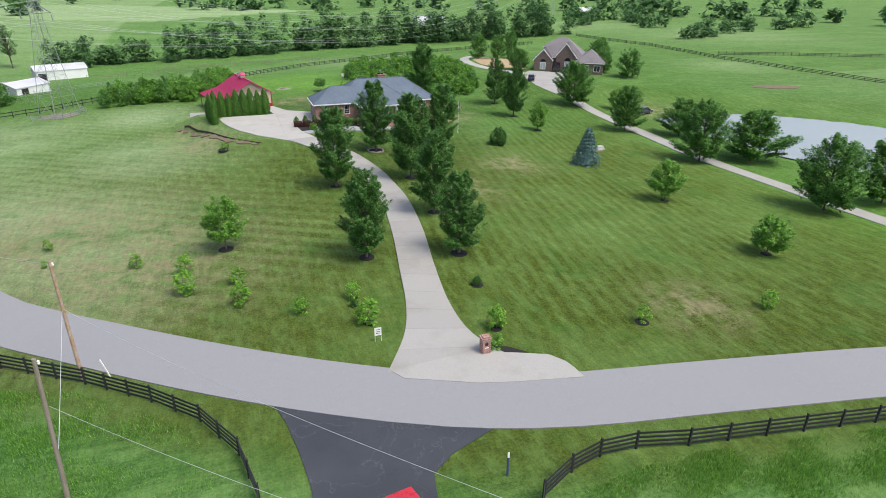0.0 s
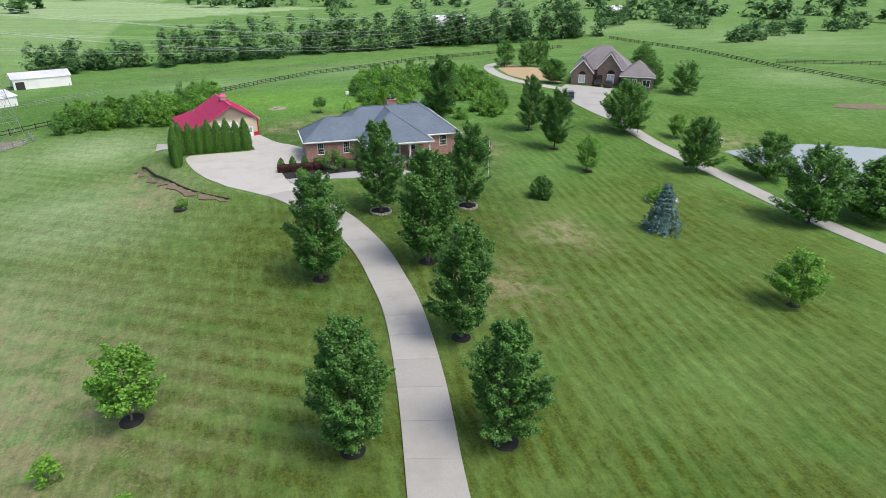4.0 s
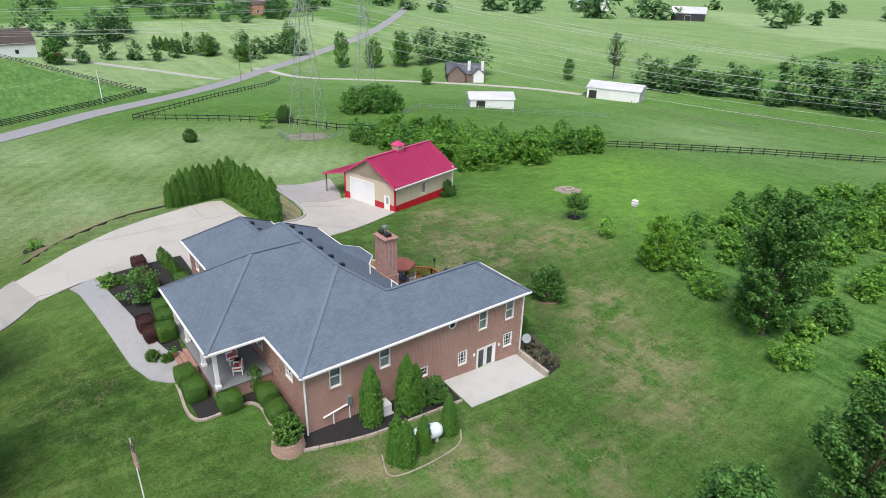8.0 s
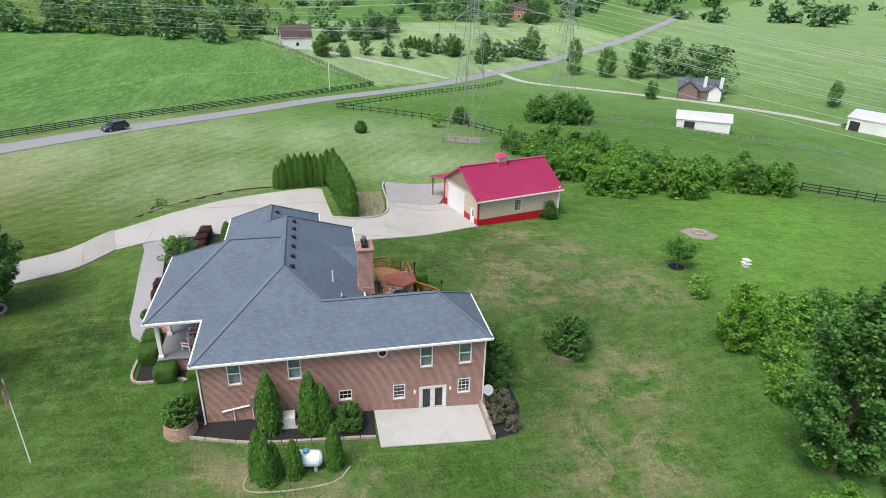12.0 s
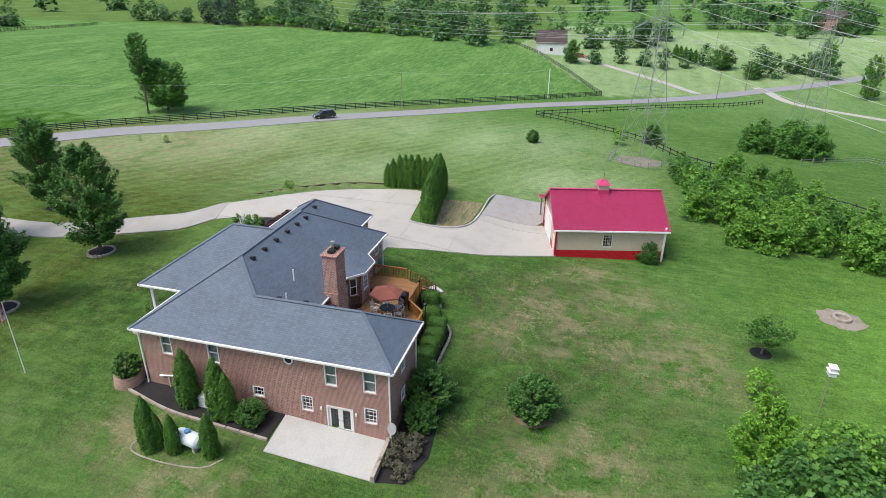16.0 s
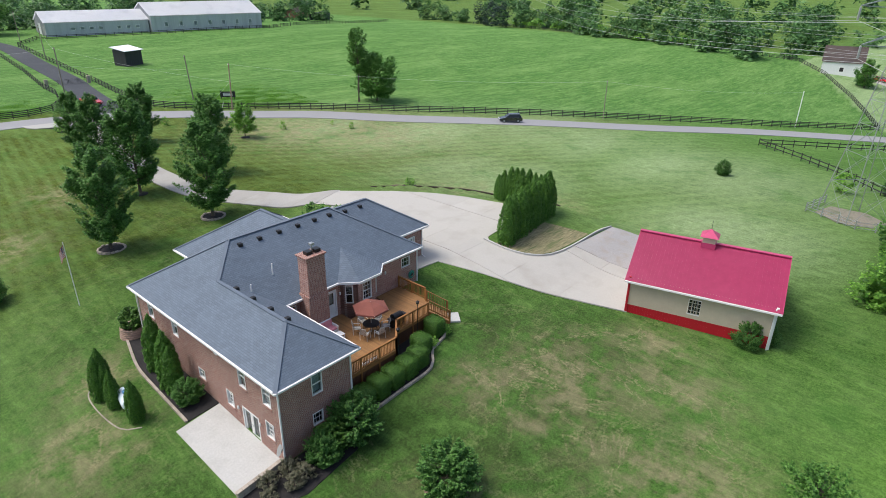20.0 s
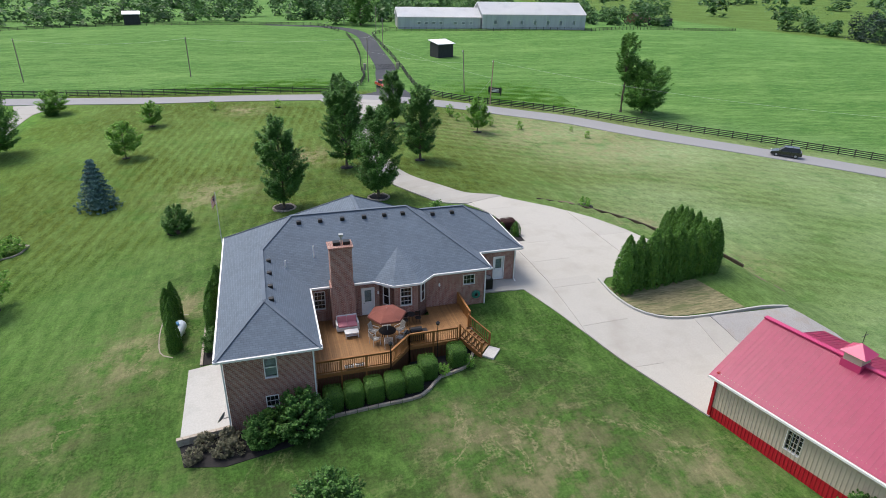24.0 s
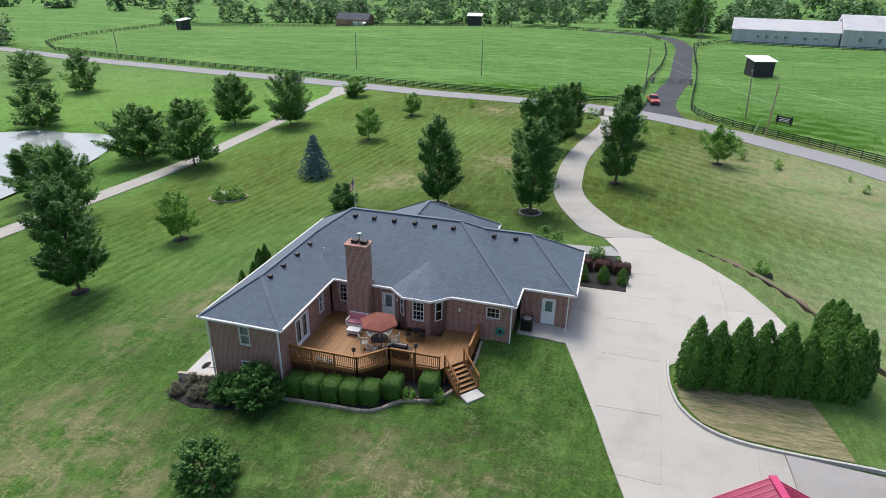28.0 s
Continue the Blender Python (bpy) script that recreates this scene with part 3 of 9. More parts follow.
def inside(x, y, outline):
    hit = np.zeros(x.shape, bool)
    for (ax, ay), (bx, by) in zip(outline, outline[1:] + outline[:1]):
        cross = ((ay > y) != (by > y)) & (x < (bx - ax) * (y - ay) / (by - ay + 1e-12) + ax)
        hit ^= cross
    return hit


ROAD = [(-600, 470), (-470, 345), (-330, 240), (-245, 168), (-206, 112), (-184, 81), (-160, 60), (-124, 31), (-100, 8), (-83, -6.5), (-65.8, -23.8), (-49.3, -40.8), (-38.6, -55.6), (-32.9, -61.2), (-27.9, -65.2), (-23.2, -69.0), (-18.9, -72.3), (-14.2, -75.6), (-8.9, -78.9), (-2.5, -82.2), (5.2, -84.7), (18.2, -87.0), (40, -91), (60, -97), (90, -104), (125, -108), (172, -113), (230, -128), (300, -160)]
POND = [(79, 5), (78.6, -5), (80.6, -18), (81.4, -27.2), (84.5, -36), (91, -45), (108, -43), (121, -30), (123, -17), (112, -3), (98, 5)]
POND_Z = -2.55


def ground(x, y):
    """Height of the land: a broad roll of hills, with a level pad for the house and its court."""
    x, y = np.asarray(x, float), np.asarray(y, float)
    z = np.zeros(np.broadcast(x, y).shape)
    for a, b, v in KNOLLS:
        z = z + v * np.exp(-((x - a) ** 2 + (y - b) ** 2) / 512)
    for a, b, v in HILLS:
        z = z + v * np.exp(-((x - a) ** 2 + (y - b) ** 2) / 7200)
    for a, b, v in RISES:
        z = z + v * np.exp(-((x - a) ** 2 + (y - b) ** 2) / 72)
    away = np.where(inside(x, y, PAD), 0.0, np.abs(side_of_road(x, y, PAD + PAD[:1])))
    k = np.clip(1 - away / 6.0, 0, 1)
    k = k * k * (3 - 2 * k)
    level = 2.78 - np.clip((y - 9) * 0.11, 0, 1.7)
    z = z + (level - z) * k
    beyond = side_of_road(x, y, GARDEN_LINE)
    z = z - np.where(beyond < 0, 0.42 * np.exp(beyond / 2.2), 0.0)
    edge = np.abs(side_of_road(x, y, POND + POND[:1]))
    wet = inside(x, y, POND)
    bank = np.where(wet, POND_Z - 0.25 - np.clip(edge, 0, 3) * 0.3, POND_Z + 0.12 + (z - POND_Z - 0.12) * np.clip(edge / 22, 0, 1))
    return np.where(wet | (edge < 22), bank, z)


def gz(x, y):
    return float(ground(x, y))


def hump(x, y, spots):
    out = np.zeros(x.shape)
    for a, b, r in spots:
        out = np.maximum(out, np.exp(-((x - a) ** 2 + (y - b) ** 2) / (r * r)))
    return out


DRY = [(22, 30, 5), (29, 27, 5), (33, 24, 4), (31, 8, 4), (35, 14, 3), (6, 27, 5), (10, 23, 3), (-3, 30, 3), (2, 33, 4), (23, -76, 4), (15, -40, 5), (27, -28, 5), (-20, -4, 5), (-24, 6, 4), (-27, -50, 14), (-34, -40, 14), (84, 10, 6), (10, 37, 5), (28, 2, 3)]


def build_ground():
    n = 340
    s = np.linspace(-1, 1, n + 1)
    axis = 24.5 * np.sinh(5.5 * s)
    gx, gy = np.meshgrid(axis + 5, axis - 15, indexing="ij")
    z = ground(gx, gy)
    far = np.hypot(gx, gy)
    z = z + np.clip((far - 320) / 900, 0, 1) * 4.0 * np.sin(gx * 0.006 + 1.0) * np.cos(gy * 0.005)
    data = bpy.data.meshes.new("ground")
    verts = np.stack([gx, gy, z], -1).reshape(-1, 3)
    i = np.arange(n)[:, None] * (n + 1) + np.arange(n)[None, :]
    i = i.ravel()
    faces = np.concatenate([np.stack([i, i + n + 1, i + n + 2], 1), np.stack([i, i + n + 2, i + 1], 1)])
    data = mesh_arrays("ground", verts, faces, turf)
    road_side = side_of_road(gx, gy, ROAD)
    pasture = np.clip((-road_side - 6.5) / 3, 0, 1) * (gx > -245)
    yard_w = inside(gx, gy, [(-135, 27), (-156, 21), (-209, 0), (-229, -13), (-320, 0), (-320, 170), (-245, 168), (-206, 112), (-184, 81), (-160, 60)])
    pasture = np.where(yard_w, 0.0, pasture)
    north = np.clip((gx * 0.55 + gy - 78) / 5, 0, 1) * 0.5
    brake = inside(gx, gy, [(16, 42), (18, 62), (20, 83), (31, 108), (48, 108), (57, 80), (52, 52), (47.5, 34), (42, 33), (36, 36), (27, 40)])
    pasture = np.where(brake, 1.0, pasture)
    west = np.clip((-gx - 92) / 6, 0, 1) * 0.3
    pasture = np.maximum(np.maximum(pasture, north), west)
    hay_haze = hump(gx, gy, [(-42, -36, 16), (-34, -50, 10), (40, 128, 30), (-20, 120, 24), (240, 160, 60), (200, 230, 50), (-330, 300, 90), (150, 60, 18), (300, -60, 60), (-250, 130, 30)]) * 0.5
    # Fields pale with distance: haze put into the ground colour.
    hay_haze = np.maximum(hay_haze, np.clip((far - 110) / 170, 0, 1) * np.where((gx > -70) & (gy > 40), 0.14, 0.6) * (road_side > 4))
    hay_haze = np.maximum(hay_haze, yard_w * 0.85)
    strip = [(-60, 320), (-145, 365), (-275, 520), (-120, 560), (60, 430)]
    hay_haze = np.maximum(hay_haze, inside(gx, gy, strip) * 1.0)
    # Deeper green out back; front spots put the lawn's shade into the colour.
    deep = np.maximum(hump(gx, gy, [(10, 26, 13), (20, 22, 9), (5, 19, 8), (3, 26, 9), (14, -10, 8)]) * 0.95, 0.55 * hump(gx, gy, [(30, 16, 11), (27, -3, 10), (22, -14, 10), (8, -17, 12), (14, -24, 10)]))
    mown = np.maximum(hump(gx, gy, [(-50, -15, 38), (-25, -45, 22), (-35, 20, 20), (-8, -50, 10)]), 0.5 * hump(gx, gy, [(10, 31, 16)]))
    loop = np.hypot(gx - 5.2, gy - 29.3) + 0.7 * np.sin(3 * np.arctan2(gy - 29.3, gx - 5.2))
    dry = np.maximum(hump(gx, gy, DRY), 1.0 * np.exp(-((loop - 6.2) / 0.75) ** 2))
    rows = hump(gx, gy, [(28, -50, 26), (35, -20, 18), (45, 5, 14), (15, -65, 12)])
    olive = np.clip((-gy - 1) / 18, 0, 1) * (gx < 62) + 0.3 * np.clip((gx - 38) / 12, 0, 1) * (gy > -12) + 0.5 * hump(gx, gy, [(-35, 10, 30)])
    # Mown west lawn paled too, its sunlit look put into the colour.
    hay_haze = np.maximum(hay_haze, hump(gx, gy, [(-44, -32, 20), (-34, -48, 14), (-30, -8, 14), (-60, -14, 22), (-55, 14, 18), (-32, 25, 12)]) * 0.85)
    fresh = np.maximum(hump(gx, gy, [(4, 56, 12), (12, 52, 8), (-4, 66, 14), (10, 78, 14)]), 0.8 * hump(gx, gy, [(78, -62, 22), (100, -72, 30), (70, -84, 14), (125, -60, 40)]))
    for name, values in (("fresh", fresh), ("olive", np.clip(olive, 0, 1)), ("rows", rows), ("pasture", pasture), ("hay_haze", hay_haze), ("deep", deep), ("mown", mown), ("dry", dry)):
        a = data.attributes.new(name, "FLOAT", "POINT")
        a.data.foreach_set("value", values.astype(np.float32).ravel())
    data.polygons.foreach_set("use_smooth", np.ones(len(data.polygons), bool))
    return tagged(new("ground", data), "mown green lawn and pasture over rolling land", "ground", kind="structure")


build_ground()
water, wnt, wb = node_mat("pond_water")
# Base lightened so the colour carries part of the sky's reflection.
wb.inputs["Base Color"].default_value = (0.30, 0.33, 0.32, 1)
wb.inputs["Roughness"].default_value = 0.06
relief(wnt, wb, noise_of(wnt, place_of(wnt), 1.5, 3.0), 0.05, 0.03)
bm = bmesh.new()
shore_line = curve_through(POND + POND[:1], 3.0)[:-1]
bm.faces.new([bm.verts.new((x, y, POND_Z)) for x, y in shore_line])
tagged(part("water", bm, water), "still pond, grey base carrying part of the pale sky reflection", "pond", kind="structure")


def ribbon(name, left, right, material, lift, label, category, across=6):
    """A sheet laid over the land between two lines of the same number of points."""
    verts, faces = [], []
    for (lx, ly), (rx, ry) in zip(left, right):
        for k in range(across + 1):
            t = k / across
            x, y = lx + (rx - lx) * t, ly + (ry - ly) * t
            verts.append((x, y, gz(x, y) + lift))
    w = across + 1
    for i in range(len(left) - 1):
        for k in range(across):
            a = i * w + k
            faces.append((a, a + 1, a + w + 1, a + w))
    n = len(verts)
    rim = [i * w for i in range(len(left))], [i * w + across for i in range(len(left))]
    for line in rim:
        base = len(verts)
        verts.extend((verts[i][0], verts[i][1], verts[i][2] - 0.3) for i in line)
        for k in range(len(line) - 1):
            faces.append((line[k], line[k + 1], base + k + 1, base + k))
    ob = new(name, raw_mesh(name, verts, faces, material))
    return tagged(ob, label, category, kind="structure")


def sides(points, half_width):
    """Lines half a width to the left and right of a line; the width may change along it."""
    p = np.asarray(points)
    d = np.gradient(p, axis=0)
    d /= np.linalg.norm(d, axis=1)[:, None]
    w = np.asarray(half_width if np.ndim(half_width) else [half_width] * len(p))[:, None]
    nrm = np.stack([-d[:, 1], d[:, 0]], 1)
    return p + nrm * w, p - nrm * w


road_line = curve_through(ROAD, 3.0)
ribbon("road", *sides(road_line, 2.95), asphalt, 0.09, "worn pale grey asphalt country road", "road")
lane_line = curve_through([(-9.2, -88.0), (-9.7, -93), (-12.4, -110), (-15.5, -128), (-18, -160), (-19.5, -190), (-12, -212), (15, -225)], 1.0)
ribbon("lane", *sides(lane_line, np.interp(np.arange(len(lane_line)), [0, 3, 10], [3.5, 3.2, 2.8])), tar, 0.06, "dark asphalt farm lane with cracked edges", "lane")
nb_line = curve_through([(64, -95), (65, -80), (64.5, -60), (64.5, -35), (66, -10), (66.3, 8), (66.6, 20), (66.6, 28), (67.5, 36), (70.5, 44), (74, 50), (78, 55)], 3.0)
ribbon("neighbour_drive", *sides(nb_line, np.interp(np.arange(len(nb_line)), [0, 3, 40, 43, 46, 49, 53], [5, 1.7, 1.7, 2.6, 4.2, 6.4, 6.0])), drive_concrete, 0.08, "pale concrete drive to a far house", "driveway")
back_lane = curve_through([(69.5, 53), (66.5, 60), (64.3, 66), (63.4, 73), (64.5, 85), (68, 100), (72.5, 112), (78, 119.5), (86, 124)], 2.5)
ribbon("back_lane", *sides(back_lane, 1.6), concrete, 0.07, "narrow pale lane curving behind the far house", "lane")
side_road = curve_through([(-189, 79), (-180, 81.5), (-168, 83), (-157, 87), (-140, 103), (-115, 128), (-98, 143), (-84, 150)], 3.0)
ribbon("side_road", *sides(side_road, 1.6), concrete, 0.08, "narrow pale lane to farm sheds", "lane")
far_drive = curve_through([(-165, 57), (-185, 45), (-205, 25), (-215, 12)], 3.0)
ribbon("far_drive", *sides(far_drive, 1.8), concrete, 0.08, "pale gravel drive to a white house", "driveway")

# ---- brick house ----
house = thing("house", (0, 0, 0), "red brick house with grey shingle hip roofs and walk-out basement", "house")
EAVE, PITCH = 5.9, 0.66
FACING = {"S": ((1, 0), (0, -1)), "N": ((1, 0), (0, 1)), "E": ((0, 1), (1, 0)), "W": ((0, 1), (-1, 0))}


def facing(side, at):
    """Wall space: u along the wall, second axis outward, z up."""
    (ux, uy), (ox, oy) = FACING[side]
    px, py = (0, at) if side in "SN" else (at, 0)
    return Matrix(((ux, ox, 0, px), (uy, oy, 0, py), (0, 0, 1, 0), (0, 0, 0, 1)))


def place_in(bm, m):
    bm.transform(m)
    bmesh.ops.recalc_face_normals(bm, faces=bm.faces)
    return bm


def holed_wall(name, side, at, u0, u1, z0, z1, holes, material, parent, thick=0.28):
    """A wall with openings that go through it."""
    bm = bmesh.new()
    us = sorted({u0, u1, *[h[0] for h in holes], *[h[1] for h in holes]})
    zs = sorted({z0, z1, *[h[2] for h in holes], *[h[3] for h in holes]})
    us, zs = [u for u in us if u0 <= u <= u1], [z for z in zs if z0 <= z <= z1]
    open_cell = lambda a, b: any(h[0] - 1e-6 <= a <= h[1] + 1e-6 and h[2] - 1e-6 <= b <= h[3] + 1e-6 for h in holes)
    quad = lambda *p: bm.faces.new([bm.verts.new(q) for q in p])
    nu, nz = len(us) - 1, len(zs) - 1
    full = [[not open_cell((us[i] + us[i + 1]) / 2, (zs[k] + zs[k + 1]) / 2) for k in range(nz)] for i in range(nu)]
    for i in range(nu):
        for k in range(nz):
            if not full[i][k]:
                continue
            a, b, c, d = us[i], us[i + 1], zs[k], zs[k + 1]
            quad((a, 0, c), (b, 0, c), (b, 0, d), (a, 0, d))
            quad((a, -thick, c), (b, -thick, c), (b, -thick, d), (a, -thick, d))
            for di, dk, p, q in ((-1, 0, (a, c), (a, d)), (1, 0, (b, c), (b, d)), (0, -1, (a, c), (b, c)), (0, 1, (a, d), (b, d))):
                ni, nk = i + di, k + dk
                if not (0 <= ni < nu and 0 <= nk < nz) or not full[ni][nk]:
                    quad((p[0], 0, p[1]), (q[0], 0, q[1]), (q[0], -thick, q[1]), (p[0], -thick, p[1]))
    bmesh.ops.remove_doubles(bm, verts=bm.verts, dist=1e-5)
    return part(name, place_in(bm, facing(side, at)), material, parent)


def frame_bars(bm, u0, u1, z0, z1, w, d0, d1):
    box(bm, u0, u0 + w, d0, d1, z0, z1)
    box(bm, u1 - w, u1, d0, d1, z0, z1)
    box(bm, u0 + w, u1 - w, d0, d1, z0, z0 + w)
    box(bm, u0 + w, u1 - w, d0, d1, z1 - w, z1)


def window(parent, side, at, u0, u1, z0, z1, style="sash", backed=blind, sill=True, thick=0.07, depth=0.28):
    """A window set into its opening: frame, sashes, bars, panes and what shows behind them."""
    m = facing(side, at)
    bm = bmesh.new()
    frame_bars(bm, u0, u1, z0, z1, 0.06, -0.16, 0.02)
    win = part("window", place_in(bm, m), white_trim, parent, "white framed window")
    mid = (z0 + z1) / 2
    bars = []
    if style in ("sash", "gridsash"):
        bars.append((u0 + 0.07, u1 - 0.07, -0.11, -0.03, mid - 0.03, mid + 0.03))
    if style in ("grid", "gridsash"):
        cols, rows = (3, 4) if z1 - z0 > 1 else (3, 2)
        for k in range(1, cols):
            u = u0 + (u1 - u0) * k / cols
            bars.append((u - 0.009, u + 0.009, -0.10, -0.05, z0 + 0.07, z1 - 0.07))
        for k in range(1, rows):
            z = z0 + (z1 - z0) * k / rows
            bars.append((u0 + 0.07, u1 - 0.07, -0.099, -0.051, z - 0.009, z + 0.009))
    if style == "split":
        u = (u0 + u1) / 2
        bars.append((u - 0.04, u + 0.04, -0.12, 0.0, z0 + 0.07, z1 - 0.07))
    for b in bars:
        bm = bmesh.new()
        box(bm, *b)
        part("bar", place_in(bm, m), white_trim, win)
    bm = bmesh.new()
    box(bm, u0 + 0.06, u1 - 0.06, -0.085, -0.075, z0 + 0.06, z1 - 0.06)
    p = part("pane", place_in(bm, m), pane, win, "clear window glass")
    p.visible_shadow = False
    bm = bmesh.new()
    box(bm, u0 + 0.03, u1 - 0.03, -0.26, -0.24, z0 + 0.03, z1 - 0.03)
    # Named blind either way; dim ones are dark sheets for unlit rooms.
    part("blind", place_in(bm, m), backed, win, "drawn blind" if backed is blind else "dark sheet standing in for the unlit room")
    if sill:
        bm = bmesh.new()
        box(bm, u0 - 0.06, u1 + 0.06, -0.1, 0.07, z0 - 0.09, z0 - 0.002)
        part("sill", place_in(bm, m), brick, win)
    return win


def entry_door(parent, side, at, u0, u1, z0, z1, glazed=True, leaves=1, name="door", panel=white_trim, handle_side=1, backed=None):
    m = facing(side, at)
    bm = bmesh.new()
    frame_bars(bm, u0, u1, z0, z1, 0.09, -0.18, 0.02)
    door = part(name, place_in(bm, m), white_trim, parent, "white door in a white frame")
    w = (u1 - u0 - 0.18) / leaves
    for k in range(leaves):
        a, b = u0 + 0.09 + w * k + 0.006, u0 + 0.09 + w * (k + 1) - 0.006
        bm = bmesh.new()
        if glazed:
            frame_bars(bm, a, b, z0 + 0.05, z1 - 0.10, 0.15, -0.12, -0.06)
            lower = z0 + 0.05 + ((z1 - z0) * (0.45 if leaves == 1 else 0.12))
            box(bm, a + 0.15, b - 0.15, -0.115, -0.065, z0 + 0.2, lower)
            leaf = part("leaf", place_in(bm, m), panel, door)
            bm = bmesh.new()
            box(bm, a + 0.14, b - 0.14, -0.095, -0.085, lower - 0.01, z1 - 0.24)
            part("pane", place_in(bm, m), pane, door, "door glass").visible_shadow = False
            bm = bmesh.new()
            box(bm, a + 0.14, b - 0.14, -0.21, -0.19, lower - 0.01, z1 - 0.24)
            # With dim this is a dark sheet in place of the unlit room.
            part("blind", place_in(bm, m), backed or blind, door, "blind or room-dark sheet behind the door glass")
        else:
            box(bm, a, b, -0.12, -0.06, z0 + 0.05, z1 - 0.10)
            for r0, r1 in ((0.14, 0.44), (0.52, 0.90)):
                box(bm, a + 0.12, b - 0.12, -0.066, -0.045, z0 + (z1 - z0) * r0, z0 + (z1 - z0) * r1)
            part("leaf", place_in(bm, m), panel, door)
        bm = bmesh.new()
        hu = (b - 0.08) if (k == 0 and leaves == 2) or (leaves == 1 and handle_side > 0) else a + 0.08
        tube(bm, (hu, -0.06, z0 + 1.0), (hu, 0.01, z0 + 1.0), 0.03, 0.035, 8)
        part("handle", place_in(bm, m), steel, door, "metal door knob")
    return door


E_WIN = [(2.2, 3.0, 4.0, 5.58), (5.8, 6.62, 3.97, 5.56), (14.2, 15.03, 3.86, 5.46), (16.8, 17.66, 3.85, 5.44)]
E_LOW = [(8.86, 9.69, 1.9, 2.7), (12.39, 13.2, 1.5, 2.68), (16.78, 17.65, 1.43, 2.63)]
FRENCH = (14.15, 16.01, 0.19, 2.27)
TOP = EAVE - 0.19
holed_wall("wall", "E", 23.6, 0.62, 18.5, -1.2, TOP, E_WIN + E_LOW + [FRENCH], brick, house)
for a, b, c, d in E_WIN:
    window(house, "E", 23.6, a, b, c, d)
for a, b, c, d in E_LOW:
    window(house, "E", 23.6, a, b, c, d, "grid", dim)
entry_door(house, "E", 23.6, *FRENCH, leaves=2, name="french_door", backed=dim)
S_WIN = [(2.0, 2.95, 3.85, 5.6), (5.75, 6.72, 3.85, 5.6), (20.6, 21.7, 3.95, 5.62)]
PORCH_WIN = [(9.0, 10.2, 3.6, 5.2), (15.6, 16.8, 3.6, 5.2)]
FRONT_DOOR = (12.3, 14.4, 2.86, 5.1)
holed_wall("wall", "S", 0.62, 0.4, 23.32, -1.2, TOP, S_WIN + PORCH_WIN + [FRONT_DOOR], brick, house)
for a, b, c, d in S_WIN:
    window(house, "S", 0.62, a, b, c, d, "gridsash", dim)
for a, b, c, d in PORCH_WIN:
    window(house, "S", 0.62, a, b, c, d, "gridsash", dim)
entry_door(house, "S", 0.62, *FRONT_DOOR, leaves=2, name="front_door")
N_WIN = [(16.72, 17.55, 3.82, 5.34), (5.05, 6.04, 4.4, 5.3)]
N_DOOR = (13.05, 14.05, 2.9, 5.2)
holed_wall("wall", "N", 10.8, 4.27, 18.2, -1.2, TOP, N_WIN + [N_DOOR], brick, house)
window(house, "N", 10.8, *N_WIN[0], "gridsash", dim)
window(house, "N", 10.8, *N_WIN[1], "grid", dim)
entry_door(house, "N", 10.8, *N_DOOR, name="back_door")
WING_WIN = [(12.2, 13.0, 3.7, 5.3)]
DECK_DOOR = (14.6, 16.5, 2.9, 5.1)
holed_wall("wall", "W", 18.2, 11.08, 18.5, -1.2, TOP, WING_WIN + [DECK_DOOR], brick, house)
window(house, "W", 18.2, *WING_WIN[0], "gridsash", dim)
entry_door(house, "W", 18.2, *DECK_DOOR, leaves=2, name="deck_door")
WN = [(20.5, 21.3, 3.92, 5.4), (20.6, 21.4, 1.7, 2.62)]
holed_wall("wall", "N", 18.5, 18.48, 23.32, -1.2, TOP, WN, brick, house)
window(house, "N", 18.5, *WN[0])
window(house, "N", 18.5, *WN[1], "grid", dim)
SIDE_DOOR = (1.4, 2.42, 2.95, 5.1)
holed_wall("wall", "N", 7.88, 0.68, 3.99, 1.0, TOP, [SIDE_DOOR], brick, house)
entry_door(house, "N", 7.88, *SIDE_DOOR, name="side_door")
holed_wall("wall", "W", 4.27, 7.6, 10.52, 1.0, TOP, [], brick, house)
holed_wall("wall", "W", 0.4, 0.9, 7.88, 1.0, TOP, [], brick, house)

